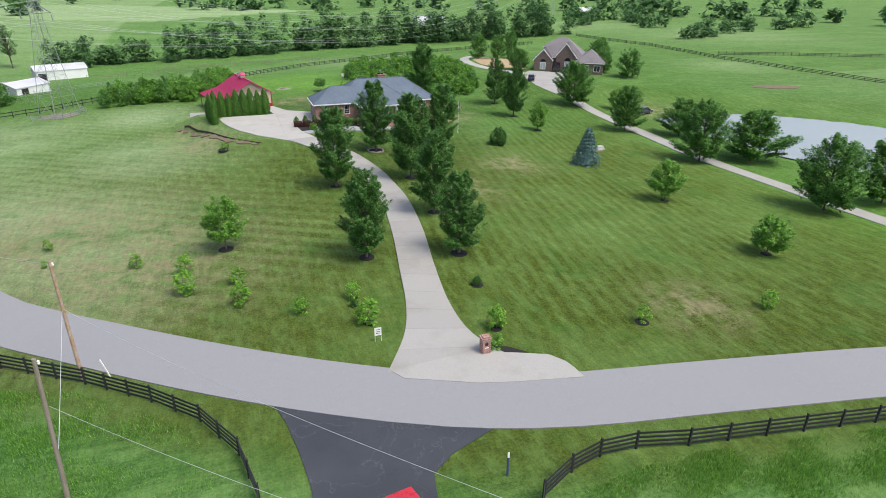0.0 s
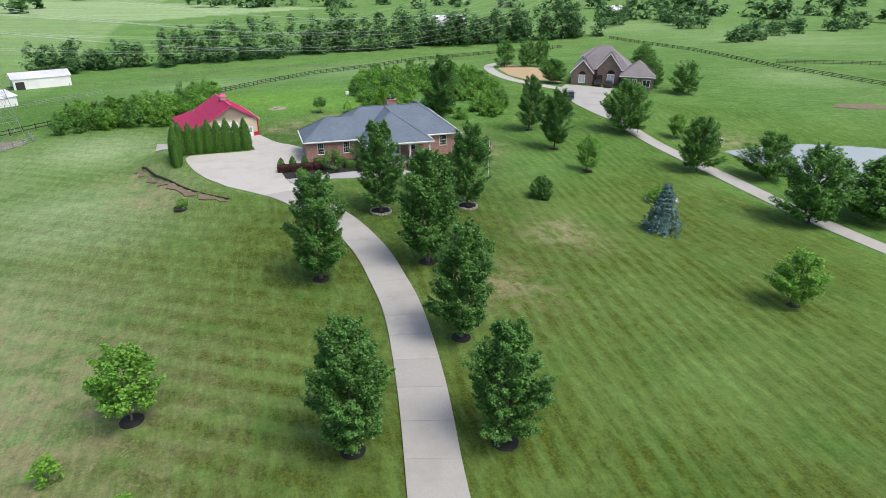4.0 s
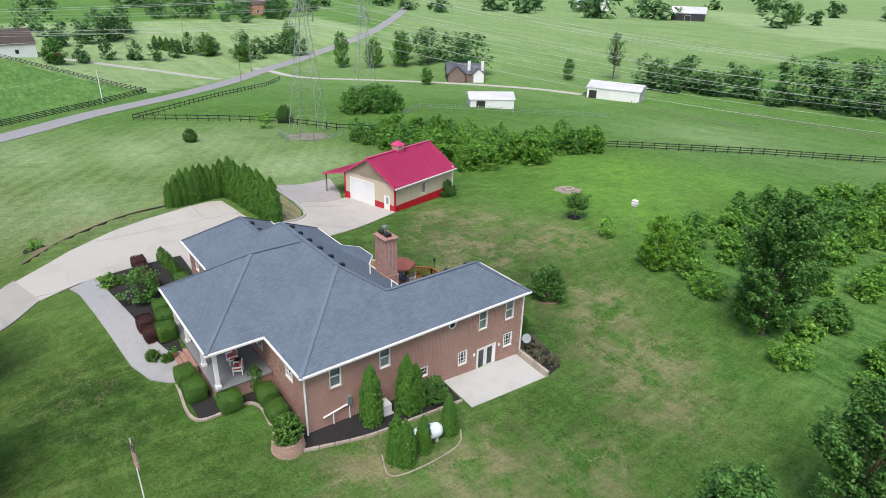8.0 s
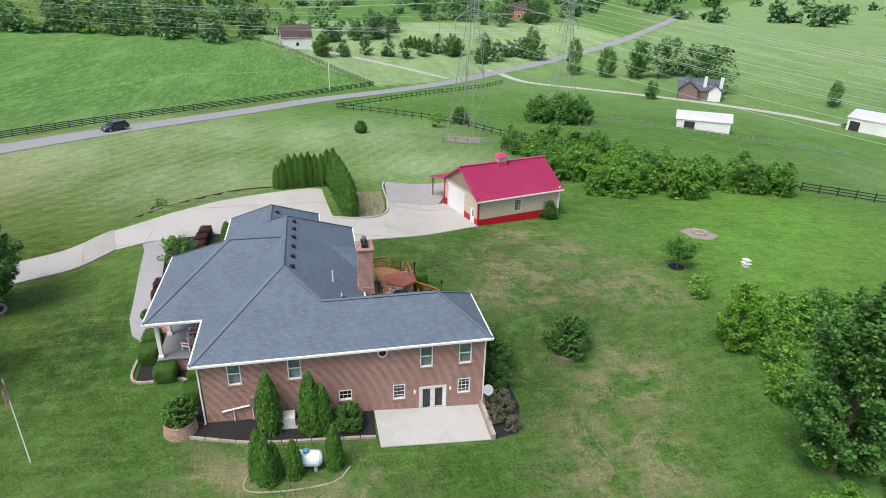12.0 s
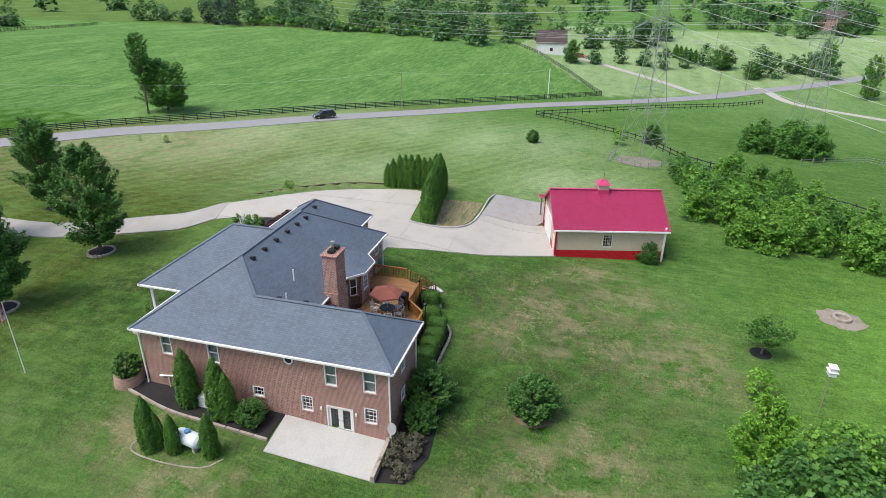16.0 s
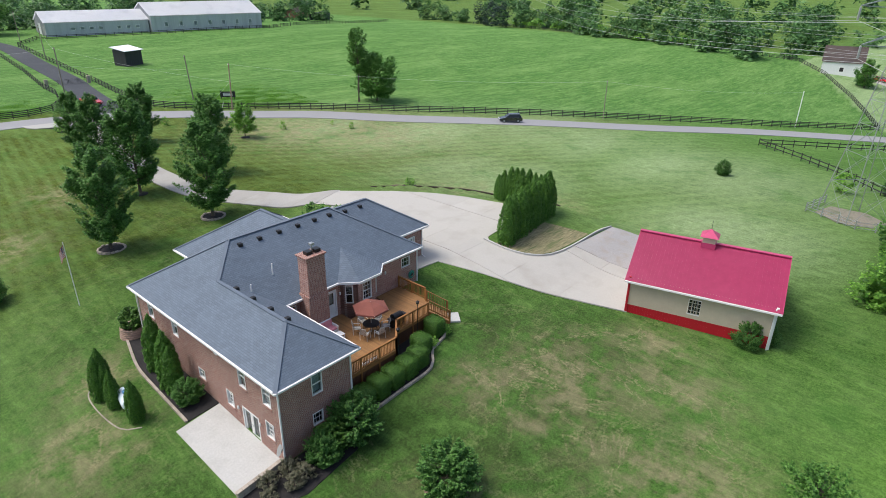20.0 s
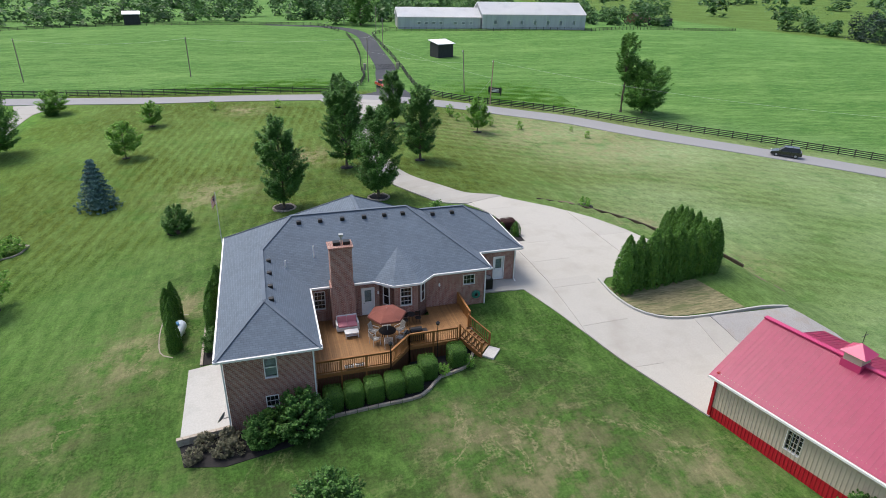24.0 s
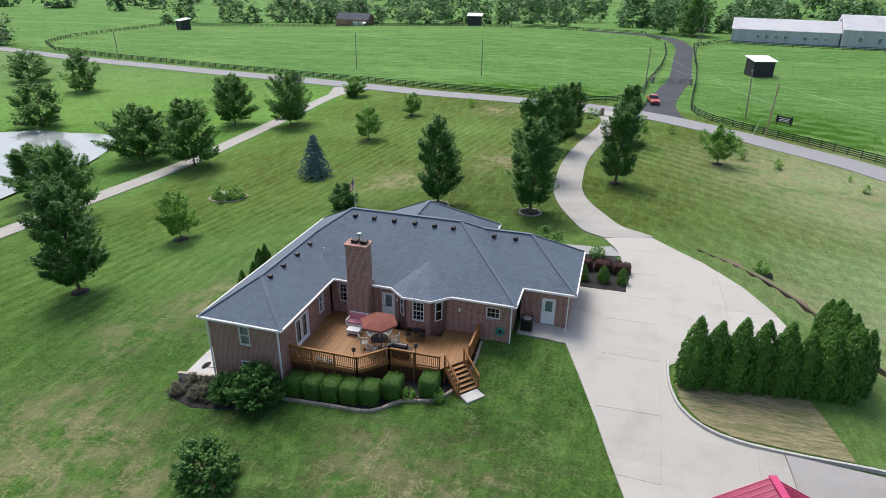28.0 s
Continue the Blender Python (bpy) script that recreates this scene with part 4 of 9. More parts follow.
# roof
def roof_faces():
    z = lambda d: EAVE + PITCH * d
    F, N, NE = 0.2, 11.2, 18.92
    a, b, r = (9.37, 5.7, z(5.5)), (18.5, 5.7, z(5.5)), (13.235, 5.7, z(5.5))
    v, n = (20.9, 8.1, z(3.1)), (20.9, 15.82, z(3.1))
    g, w = (7.91, 4.24, z(4.04)), (4.04, 4.24, z(4.04))
    q, t = (13.235, 5.515, z(5.315)), (13.235, 1.765, z(5.315))
    e = lambda x, y: (x, y, EAVE)
    planes = [[e(0, F), e(7.92, F), q, r, a, g, w], [e(18.55, F), e(24, F), b, r, q], [e(3.87, N), e(3.87, 8.28), g, a],
              [e(3.87, 8.28), e(0, 8.28), w, g], [e(0, 8.28), e(0, F), w], [e(7.92, F), e(7.92, -3.55), t, q],
              [e(7.92, -3.55), e(18.55, -3.55), t], [e(18.55, -3.55), e(18.55, F), q, t],
              [e(17.8, N), e(3.87, N), a, r, b, v], [e(24, F), e(24, NE), n, v, b], [e(24, NE), e(17.8, NE), n], [e(17.8, NE), e(17.8, N), v, n]]
    ridges = [(a, b), (v, n), (g, w), (t, q), (a, e(3.87, N)), (a, g), (w, e(0, F)), (w, e(0, 8.28)), (t, e(7.92, -3.55)), (t, e(18.55, -3.55)), (b, e(24, F)), (b, v), (n, e(24, NE)), (n, e(17.8, NE))]
    outline = [(0, F), (7.92, F), (7.92, -3.55), (18.55, -3.55), (18.55, F), (24, F), (24, NE), (17.8, NE), (17.8, N), (3.87, N), (3.87, 8.28), (0, 8.28)]
    return planes, ridges, outline


planes, ridges, outline = roof_faces()
bm = bmesh.new()
for p in planes:
    bm.faces.new([bm.verts.new(q) for q in p])
bmesh.ops.remove_doubles(bm, verts=bm.verts, dist=1e-4)
bmesh.ops.recalc_face_normals(bm, faces=bm.faces)
part("roof", bm, shingle, house, "weathered grey asphalt shingle roof")
for p, q in ridges:
    bm = bmesh.new()
    beam(bm, Vector(p) + Vector((0, 0, 0.006)), Vector(q) + Vector((0, 0, 0.006)), 0.26, 0.022)
    part("ridge_cap", bm, ridge_shingle, house)
bm = bmesh.new()
bm.faces.new([bm.verts.new((x, y, EAVE - 0.19)) for x, y in outline])
part("soffit", bm, white_trim, house, "white soffit")
for (ax, ay), (bx, by) in zip(outline, outline[1:] + outline[:1]):
    bm = bmesh.new()
    d = Vector((bx - ax, by - ay, 0)).normalized()
    o = Vector((d.y, -d.x, 0)) * 0.045
    beam(bm, Vector((ax, ay, EAVE - 0.07)) + o - d * 0.04, Vector((bx, by, EAVE - 0.07)) + o + d * 0.04, 0.095, 0.12)
    beam(bm, Vector((ax, ay, EAVE - 0.1)) - o * 0.3, Vector((bx, by, EAVE - 0.1)) - o * 0.3, 0.03, 0.22)
    part("gutter", bm, white_trim, house, "white gutter and fascia")

# bay on the garden side
BAY = [(9.0, 10.8), (9.95, 11.85), (11.75, 11.85), (12.7, 10.8)]
holed_wall("bay_wall", "N", 11.85, 9.95, 11.75, 0.0, TOP, [(10.4, 11.3, 3.85, 5.4)], brick, house, 0.3)
window(house, "N", 11.85, 10.4, 11.3, 3.85, 5.4, "gridsash", dim)
for (ax, ay), (bx, by) in ((BAY[0], BAY[1]), (BAY[2], BAY[3])):
    bm = bmesh.new()
    pts = [(ax, ay), (bx, by), (10.85, 10.82)]
    bm.faces.new([bm.verts.new((x, y, 0.0)) for x, y in ((ax, ay), (bx, by))] + [bm.verts.new((x, y, TOP)) for x, y in ((bx, by), (ax, ay))])
    bmesh.ops.solidify(bm, geom=list(bm.faces), thickness=0.02)
    part("bay_side", bm, brick, house)

# ---- red-roofed barn ----
BARN_AT, BARN_TURN = (-5.75, 25.9), radians(14.0)
barn = thing("barn", (BARN_AT[0], BARN_AT[1], 0.9), "tan metal barn with a magenta-red roof and red base", "barn", turn=BARN_TURN)
# local: x runs to the west as minus, y to the north; the south-east foot is the origin
BW, BL, BH, BR = 8.6, 11.0, 3.55, 6.1
BARN_DOOR = (-7.6, -3.5, -0.05, 3.0)
BARN_ENTRY = (-1.75, -0.85, -0.05, 2.05)


def ribbed(bm, a, b, z0, z1, outward, pitch=0.23):
    """Ribs of sheet metal on an upright face from a to b."""
    a, b, o = Vector((*a, 0)), Vector((*b, 0)), Vector((*outward, 0))
    n = int((b - a).length / pitch)
    for k in range(n + 1):
        p = a + (b - a) * k / n
        rib = bmesh.new()
        beam(rib, p + Vector((0, 0, z0)) + o * 0.012, p + Vector((0, 0, z1)) + o * 0.012, 0.035, 0.03)
        part("rib", rib, bm, barn)


def barn_wall(side, at, u0, u1, z0, z1, holes, material, name="wall"):
    return holed_wall(name, side, at, u0, u1, z0, z1, holes, material, barn, 0.15)


for u0, u1 in ((-BW, BARN_DOOR[0]), (BARN_DOOR[1], BARN_ENTRY[0]), (BARN_ENTRY[1], 0)):
    barn_wall("S", 0, u0, u1, -0.4, 1.0, [], barn_base, "base_panel")
barn_wall("S", 0, -BW, 0, 1.0, BH, [BARN_DOOR, BARN_ENTRY], barn_cream)
barn_wall("E", 0, 0.15, BL - 0.15, -0.6, 1.0, [], barn_base, "base_panel")
barn_wall("E", 0, 0.15, BL - 0.15, 1.0, BH, [(4.75, 5.75, 1.35, 2.75)], barn_cream)
barn_wall("N", BL, -BW, 0, -0.6, 1.0, [], barn_base, "base_panel")
barn_wall("N", BL, -BW, 0, 1.0, BH, [], barn_cream)
barn_wall("W", -BW, 0.15, BL - 0.15, -0.4, 1.0, [], barn_base, "base_panel")
barn_wall("W", -BW, 0.15, BL - 0.15, 1.0, BH, [], barn_cream)
for y in (0.0, BL):
    bm = bmesh.new()
    s = 1 if y else -1
    bm.faces.new([bm.verts.new(p) for p in ((-BW, y, BH), (0, y, BH), (-BW / 2, y, BR - 0.12))])
    bmesh.ops.solidify(bm, geom=list(bm.faces), thickness=0.1 * s)
    part("gable", bm, barn_cream, barn)
ribbed(barn_cream, (0, 0.2), (0, BL - 0.2), 1.02, BH, (1, 0))
ribbed(barn_base, (0, 0.2), (0, BL - 0.2), -0.4, 0.99, (1, 0))
for x, y in ((0, 0), (0, BL), (-BW, 0), (-BW, BL)):
    bm = bmesh.new()
    box(bm, x - 0.09, x + 0.09, y - 0.09, y + 0.09, -0.5, BH + 0.05)
    part("corner_trim", bm, barn_base if y == 0 else white_trim, barn)
# roof: main slopes and a lean-to over the west side
OVER = 0.35
SLOPE = (BR - BH) / (BW / 2)
def slope_piece(name, x_hi, z_hi, x_lo, z_lo, y0, y1):
    bm = bmesh.new()
    bm.faces.new([bm.verts.new(p) for p in ((x_hi, y0, z_hi), (x_hi, y1, z_hi), (x_lo, y1, z_lo), (x_lo, y0, z_lo))])
    bmesh.ops.solidify(bm, geom=list(bm.faces), thickness=0.06)
    sheet = part(name, bm, barn_red, barn)
    n = int((y1 - y0) / 0.3)
    for k in range(n + 1):
        y = y0 + (y1 - y0) * k / n
        bm = bmesh.new()
        beam(bm, (x_hi, y, z_hi + 0.02), (x_lo, y, z_lo + 0.02), 0.028, 0.022)
        part("seam", bm, barn_red, sheet)
    return sheet
slope_piece("roof", -BW / 2, BR, OVER, BH - OVER * SLOPE, -OVER, BL + OVER)
slope_piece("roof", -BW / 2, BR, -BW, BH, -OVER, BL + OVER)
slope_piece("lean_to_roof", -BW, BH, -BW - 4.0, BH - 1.0, -OVER, BL + OVER)
bm = bmesh.new()
beam(bm, (-BW / 2, -OVER - 0.02, BR + 0.05), (-BW / 2, BL + OVER + 0.02, BR + 0.05), 0.35, 0.08)
part("ridge_cap", bm, barn_red, barn)
for y in (-OVER, BL + OVER):
    bm = bmesh.new()
    beam(bm, (-BW / 2, y, BR - 0.08), (OVER, y, BH - OVER * SLOPE - 0.08), 0.05, 0.18)
    beam(bm, (-BW / 2, y, BR - 0.08), (-BW, y, BH - 0.08), 0.05, 0.18)
    beam(bm, (-BW, y, BH - 0.08), (-BW - 4, y, BH - 1.08), 0.05, 0.18)
    part("gable_trim", bm, barn_red, barn)
bm = bmesh.new()
beam(bm, (OVER + 0.05, -OVER, BH - OVER * SLOPE - 0.1), (OVER + 0.05, BL + OVER, BH - OVER * SLOPE - 0.1), 0.12, 0.14)
part("gutter", bm, white_trim, barn, "white gutter")
for y in (0.1, BL / 2, BL - 0.1):
    bm = bmesh.new()
    box(bm, -BW - 3.85, -BW - 3.7, y - 0.08, y + 0.08, -0.6, BH - 1.05)
    part("post", bm, grey_wood, barn, "wooden post")
bm = bmesh.new()
box(bm, BARN_DOOR[0], BARN_DOOR[1], 0.02, 0.07, -0.05, 3.0)
for k in range(1, 5):
    z = 3.0 * k / 5
    box(bm, BARN_DOOR[0], BARN_DOOR[1], 0.012, 0.03, z - 0.015, z + 0.015)
roll = part("overhead_door", bm, white_metal, barn, "white overhead door")
for u0, u1, z0, z1 in (BARN_DOOR,):
    bm = bmesh.new()
    box(bm, u0 - 0.12, u0, -0.03, 0.1, -0.05, z1 + 0.12)
    box(bm, u1, u1 + 0.12, -0.03, 0.1, -0.05, z1 + 0.12)
    box(bm, u0, u1, -0.03, 0.1, z1, z1 + 0.12)
    part("door_trim", bm, white_trim, barn)
entry_door(barn, "S", 0, *BARN_ENTRY, name="entry_door")
window(barn, "E", 0, 4.75, 5.75, 1.35, 2.75, "grid", dim, sill=False)
cup = bmesh.new()
cx, cy = -BW / 2, 5.2
box(cup, cx - 0.5, cx + 0.5, cy - 0.5, cy + 0.5, BR - 0.35, BR + 0.65)
cupola = part("cupola", cup, barn_cream, barn, "tan cupola")
bm = bmesh.new()
box(bm, cx - 0.56, cx + 0.56, cy - 0.56, cy + 0.56, BR - 0.36, BR + 0.12)
part("cupola_base", bm, barn_red, cupola)
bm = bmesh.new()
tip = bm.verts.new((cx, cy, BR + 1.25))
ring = [bm.verts.new((cx + dx * 0.72, cy + dy * 0.72, BR + 0.66)) for dx, dy in ((-1, -1), (1, -1), (1, 1), (-1, 1))]
for k in range(4):
    bm.faces.new((ring[k], ring[(k + 1) % 4], tip))
bm.faces.new(ring[::-1])
part("cupola_roof", bm, barn_red, cupola)
bm = bmesh.new()
tube(bm, (cx, cy, BR + 1.2), (cx, cy, BR + 2.0), 0.02, 0.015, 6)
beam(bm, (cx - 0.35, cy, BR + 1.75), (cx + 0.35, cy, BR + 1.75), 0.03)
part("weather_vane", bm, black_metal, cupola)

# ---- plants ----
def shoots(rng, n, count, height, width, base, shape):
    """Leaf places on many leafy shoots that run from the inside of a crown out and up to its uneven skin; the way outward; the tips."""
    k = max(10, count // 8)
    bough = rng.integers(0, k, count)
    e = np.clip(rng.normal(size=(2, count)) * 0.55, -1.2, 1.2)
    t = np.clip(((np.arange(k) + rng.uniform(0, 1, k)) / k)[bough] + e[0] * 0.5 / math.sqrt(k), 0, 1)
    if shape == "upright":
        prof = np.sin(np.pi * np.clip(t ** 0.85 * 0.80 + 0.13, 0, 1)) ** 0.72
    else:
        prof = np.sin(np.pi * np.clip(t * 0.80 + 0.16, 0, 1)) ** 0.62
    ang = (np.arange(k) * 2.4 + rng.uniform(-0.4, 0.4, k))[bough] + e[1] * 2.8 / math.sqrt(k)
    ph = rng.uniform(0, 6, 4)
    lobe = 1 + 0.10 * np.sin(3 * ang + ph[0] + 3 * t) + 0.08 * np.sin(5 * ang + ph[1] - 8 * t) + 0.07 * np.sin(14 * t + ph[2] + 2 * ang)
    rough, dome = (0.74, 0.24) if width > 3.6 else (0.90, 0.06)
    rad = width / 2 * prof * lobe * rng.uniform(rough, 1.10, k)[bough] * (1 - dome * (e ** 2).sum(0)) * rng.uniform(0.9, 1.06, count)
    ch = height - base
    tip = np.stack([rad * np.cos(ang), rad * np.sin(ang), base + ch * t * rng.uniform(0.94, 1.0, count)], 1)
    inner = 0.35 + 0.2 * rng.uniform(0, 1, count)
    root = tip * np.stack([inner, inner, np.ones(count)], 1)
    root[:, 2] = np.maximum(base * 0.9, tip[:, 2] - (0.10 * ch * (1 - t) + 0.45 * (rad + 0.25 * width) * t))
    pick = rng.integers(0, count, n)
    u = rng.uniform(0.25, 1, n) ** 0.6
    gap = math.sqrt(width * max(ch, 0.1) * 2.2 / count)
    u[:n // 4] *= rng.uniform(0, 0.8, n // 4)
    side = rng.normal(size=(n, 3)) * (gap * 0.33 * (1.15 - u) ** 0.6)[:, None] * (1, 1, 0.7)
    p = root[pick] + (tip[pick] - root[pick]) * u[:, None] + side
    way = tip - root
    way /= np.linalg.norm(way, axis=1)[:, None] + 1e-6
    out = way[pick] * 0.35 + side / (gap * 0.33) * 0.35 + (0, 0, 0.75)
    return p, out, tip


def crown_points(rng, n, height, width, low, shape, clumps):
    """Leaf places of a crown; the way outward; branch ends."""
    base = height * low
    ch = height - base
    if shape in ("round", "upright"):
        p, out, tip = shoots(rng, n, clumps, height, width, base, shape)
        return p, out, tip[rng.permutation(clumps)] * (0.72, 0.72, 0.94)
    t = rng.uniform(0, 1, clumps)
    prof = (1 - t) ** 0.85 * 0.98 + 0.03 if shape == "cone" else np.clip(0.98 - 0.12 * (1 - t) ** 3 - 0.95 * t ** 3.0, 0.05, 1)
    ang = rng.uniform(0, math.tau, clumps)
    rad = width / 2 * prof * rng.uniform(0.72, 1.0, clumps) ** 0.6
    c = np.stack([rad * np.cos(ang), rad * np.sin(ang), base + t * ch], 1)
    if shape == "cone":
        tier = np.floor(t * 12) / 12
        u = rng.uniform(0.15, 1, clumps) ** 0.6
        rad = width / 2 * (1 - tier) ** 0.9 * u * rng.uniform(0.85, 1.08, clumps) + 0.03
        c = np.stack([rad * np.cos(ang), rad * np.sin(ang), base + ch * (tier + 0.05 - 0.045 * u)], 1)
    size = rng.uniform(0.5, 1.15, clumps) * (width * 0.035 + 0.06 if shape != "flame" else width * 0.075)
    pick = rng.integers(0, clumps, n)
    d = rng.normal(size=(n, 3))
    d /= np.linalg.norm(d, axis=1)[:, None]
    p = c[pick] + d * (size[pick] * rng.uniform(0.3, 1.1, n))[:, None] * ((1, 1, 0.6) if shape == "cone" else (0.8, 0.8, 1.9))
    away = p * (1, 1, 0)
    away /= np.linalg.norm(away, axis=1)[:, None] + 1e-6
    return p, away * 0.6 + d * 0.4, c


def trunk_mesh(rng, height, width, low, centres, limbs, r0):
    bm = bmesh.new()
    top = height * 0.86
    stem = [Vector((0, 0, -0.15))] + [Vector((rng.normal() * 0.05, rng.normal() * 0.05, top * k / 6)) for k in range(1, 7)]
    pipe(bm, stem, [r0 * 1.25] + [r0 * (1 - 0.85 * k / 6) for k in range(1, 7)], 8)
    for c in centres[:limbs]:
        z0 = max(height * low * 0.85, c[2] * 0.62)
        a = Vector((0, 0, z0))
        b = Vector(c)
        m = a.lerp(b, 0.5) + Vector((0, 0, -0.05 * height * 0.3))
        pipe(bm, [a, m, b], [r0 * 0.38, r0 * 0.25, r0 * 0.07], 5)
    return bm


def make_tree(name, label, seed, height, width, low, shape, leaves, leaf_size, clumps, material, r0=0.16, limbs=16, category="tree", group=""):
    rng = np.random.default_rng(seed)
    root = thing(name, (0, 0, 0), label, category, group)
    p, out, centres = crown_points(rng, leaves, height, width, low, shape, clumps)
    part("trunk", trunk_mesh(rng, height, width, low, centres, limbs, r0), bark, root, "grey-brown trunk and limbs")
    grow = np.where(np.arange(leaves) < leaves // 4, 1.35, 1.0) if shape in ("round", "upright") else 1.0
    v, f = leaf_cloud(p, leaf_size * grow * rng.uniform(0.6, 1.25, leaves), rng, 0.35, out)
    crown = new("crown", mesh_arrays("crown", v, f, material))
    crown.parent = root
    tagged(crown, "leafy crown")
    if shape in ("flame", "cone"):
        bm = bmesh.new()
        full = [(0.28, 0.0), (0.31, 0.25), (0.26, 0.5), (0.15, 0.74), (0.01, 0.88)] if shape == "flame" else [(0.22, 0.04), (0.17, 0.3), (0.07, 0.68), (0.01, 0.9)]
        lathe(bm, [(width * a, height * b) for a, b in full], 10)
        part("inner_foliage", bm, material, root)
    return root


def set_down(proto, x, y, scale=1.0, turn=0.0, wide=1.0, sink=0.0, label=""):
    m = Matrix.LocRotScale((x, y, gz(x, y) - sink), Euler((0, 0, turn)), (scale * wide, scale * wide, scale))
    ob = copy_thing(proto, m)
    if label:
        tagged(ob, label)
    return ob


protos = []
def proto(*args, **more):
    ob = make_tree(*args, **more)
    protos.append(ob)
    return ob


UP = [proto("maple_tree", "upright dark green shade tree beside the driveway", s, 10.5, 5.9, 0.14, "upright", 34000, 0.088, 300, leaf_dark, 0.15, 22, group="trees along the drive") for s in (1, 2, 3)]
ROUND = [proto("shade_tree", "broad green deciduous tree on mown grass", s, 10.0, 10.0, 0.14, "round", 22000, 0.135, 300, leaf_mid, 0.2, 22, group="lawn trees") for s in (11, 12, 13)]
FAR = [proto("distant_tree", "broad green tree standing in far fields", s, 10.0, 10.0, 0.10, "round", 6000, 0.21, 170, leaf_mid, 0.2, 14, group="far trees") for s in (17, 18)]
SMALL = [proto("small_tree", "small rounded green tree on the lawn", s, 5.5, 5.5, 0.20, "round", 8500, 0.098, 120, leaf_light, 0.09, 14, group="small lawn trees") for s in (21, 22)]
YOUNG = [proto("young_tree", "bright green young tree on the lawn", s, 6.0, 5.2, 0.2, "round", 9000, 0.095, 130, leaf_light, 0.08, 14) for s in (31,)]
SAPLING = [proto("sapling", "thin leafy sapling planted in the lawn", s, 1.9, 1.3, 0.1, "upright", 420, 0.085, 40, leaf_yellow, 0.025, 0, category="sapling", group="saplings in the front lawn") for s in (41, 42)]
BUSH = [proto("bush", "rounded dark green bush on the lawn", s, 3.0, 3.2, 0.0, "round", 13000, 0.068, 420, leaf_dark, 0.05, 8, category="bush") for s in (51, 52)]
THUJA = [proto("arborvitae", "tall narrow green arborvitae in a row", s, 4.4, 1.55, 0.0, "flame", 13000, 0.048, 520, leaf_thuja, 0.06, 4, category="conifer", group="arborvitae screen") for s in (71, 72, 73)]
SPRUCE = proto("blue_spruce", "conical blue spruce on the lawn", 81, 6.4, 5.4, 0.02, "cone", 22000, 0.085, 800, leaf_blue, 0.1, 30, category="conifer")

rnd = random.Random(5)
for i, (x, y, h) in enumerate([(-3.0, -57.8, 9.7), (6.4, -59.8, 9.1), (7.6, -47.7, 10.4), (9.0, -33.0, 12.4), (7.2, -18.4, 11.4), (18.4, -18.6, 11.1), (-2.0, -33.9, 11.2), (46.4, 23.2, 10.9), (45.0, 9.4, 11.1), (33, 38.7, 13.2)]):
    set_down(UP[i % 3], x, y, h / 10.5, rnd.uniform(0, 6), 1.08)
for i, (x, y, h, w) in enumerate([(63.5, 15.5, 10.6, 10.5), (63, -7, 9.5, 8.5), (97, 42, 8.6, 9.2), (75.0, 104.5, 9, 8), (81.7, 102.1, 9, 8), (86.6, 101.2, 10, 7), (94.5, 51, 7.5, 6.5), (119.6, 92.7, 7, 6.5), (108, 76, 8, 10), (71.2, 62.2, 6.5, 8), (62.3, -30.5, 10.9, 10.6), (72.9, -31.5, 9.3, 13), (60.2, -57.5, 10.6, 10), (72.3, -56.7, 10, 10.5), (72.8, -12, 7.8, 9.5), (128.5, -76, 10.4, 10.7), (149.8, -80, 8.5, 12), (109.7, -46, 8.8, 12), (-56.2, -59.4, 10.8, 12.5), (-199, 13.6, 9, 9), (-219.7, 69.9, 10, 9), (-204.5, 79.8, 7, 8), (-221.8, 108.8, 13, 9), (-174, 109, 14, 8), (-166, 119, 12, 9), (-161, 129, 13, 11), (-121.8, 113.7, 6, 5.5), (-104.4, 165.6, 8, 5.5), (-151.3, 431.3, 15, 16), (-24.2, -221.5, 16, 17)]):
    set_down(ROUND[i % 3] if math.hypot(x - 10, y) < 95 else FAR[i % 2], x, y, h / 10, rnd.uniform(0, 6), (w / 10) / (h / 10))
for i, (x, y, h, w) in enumerate([(44.2, -3.9, 5.9, 5.2), (40.4, -49.4, 5.9, 5.8), (39, -68.5, 4.6, 5.3), (59, -86, 4.9, 7), (73.6, 12.3, 5, 5)]):
    set_down(SMALL[i % 2], x, y, h / 5.5, rnd.uniform(0, 6), (w / 5.5) / (h / 5.5))
LOBE = proto("tall_tree", "tall upper lobe of a ragged pasture tree", 15, 16.5, 6.4, 0.45, "round", 7000, 0.17, 160, leaf_mid, 0.28, 14)
set_down(LOBE, -52.2, -61.0, 0.98, 0.5)
CROOKED = proto("small_tree", "small spreading tree with a bare pale trunk on the back lawn", 23, 3.4, 4.1, 0.42, "round", 3600, 0.085, 110, leaf_mid, 0.09, 18)
set_down(CROOKED, 7.4, 43.2, 1.0, 0.8)
GOLD = proto("young_tree", "dense yellow-green young tree at the lawn's edge", 33, 6.0, 4.4, 0.06, "upright", 13000, 0.085, 240, leaf_yellow, 0.09, 14)
set_down(GOLD, 20.5, 40.6, 1.0, 0.4)
SNAG = proto("bare_tree", "tall half-dead tree with thin grey leaves", 16, 15.0, 8.0, 0.35, "round", 2600, 0.19, 90, leaf_far, 0.3, 60)
set_down(SNAG, -95.1, 179.7, 1.1)
for k in range(5):
    set_down(THUJA[k % 3], -237 + 9 * k / 4, 54.5 + 7 * k / 4, 1.25, k, 1.5, label="pointed evergreen in a row by the far drive")
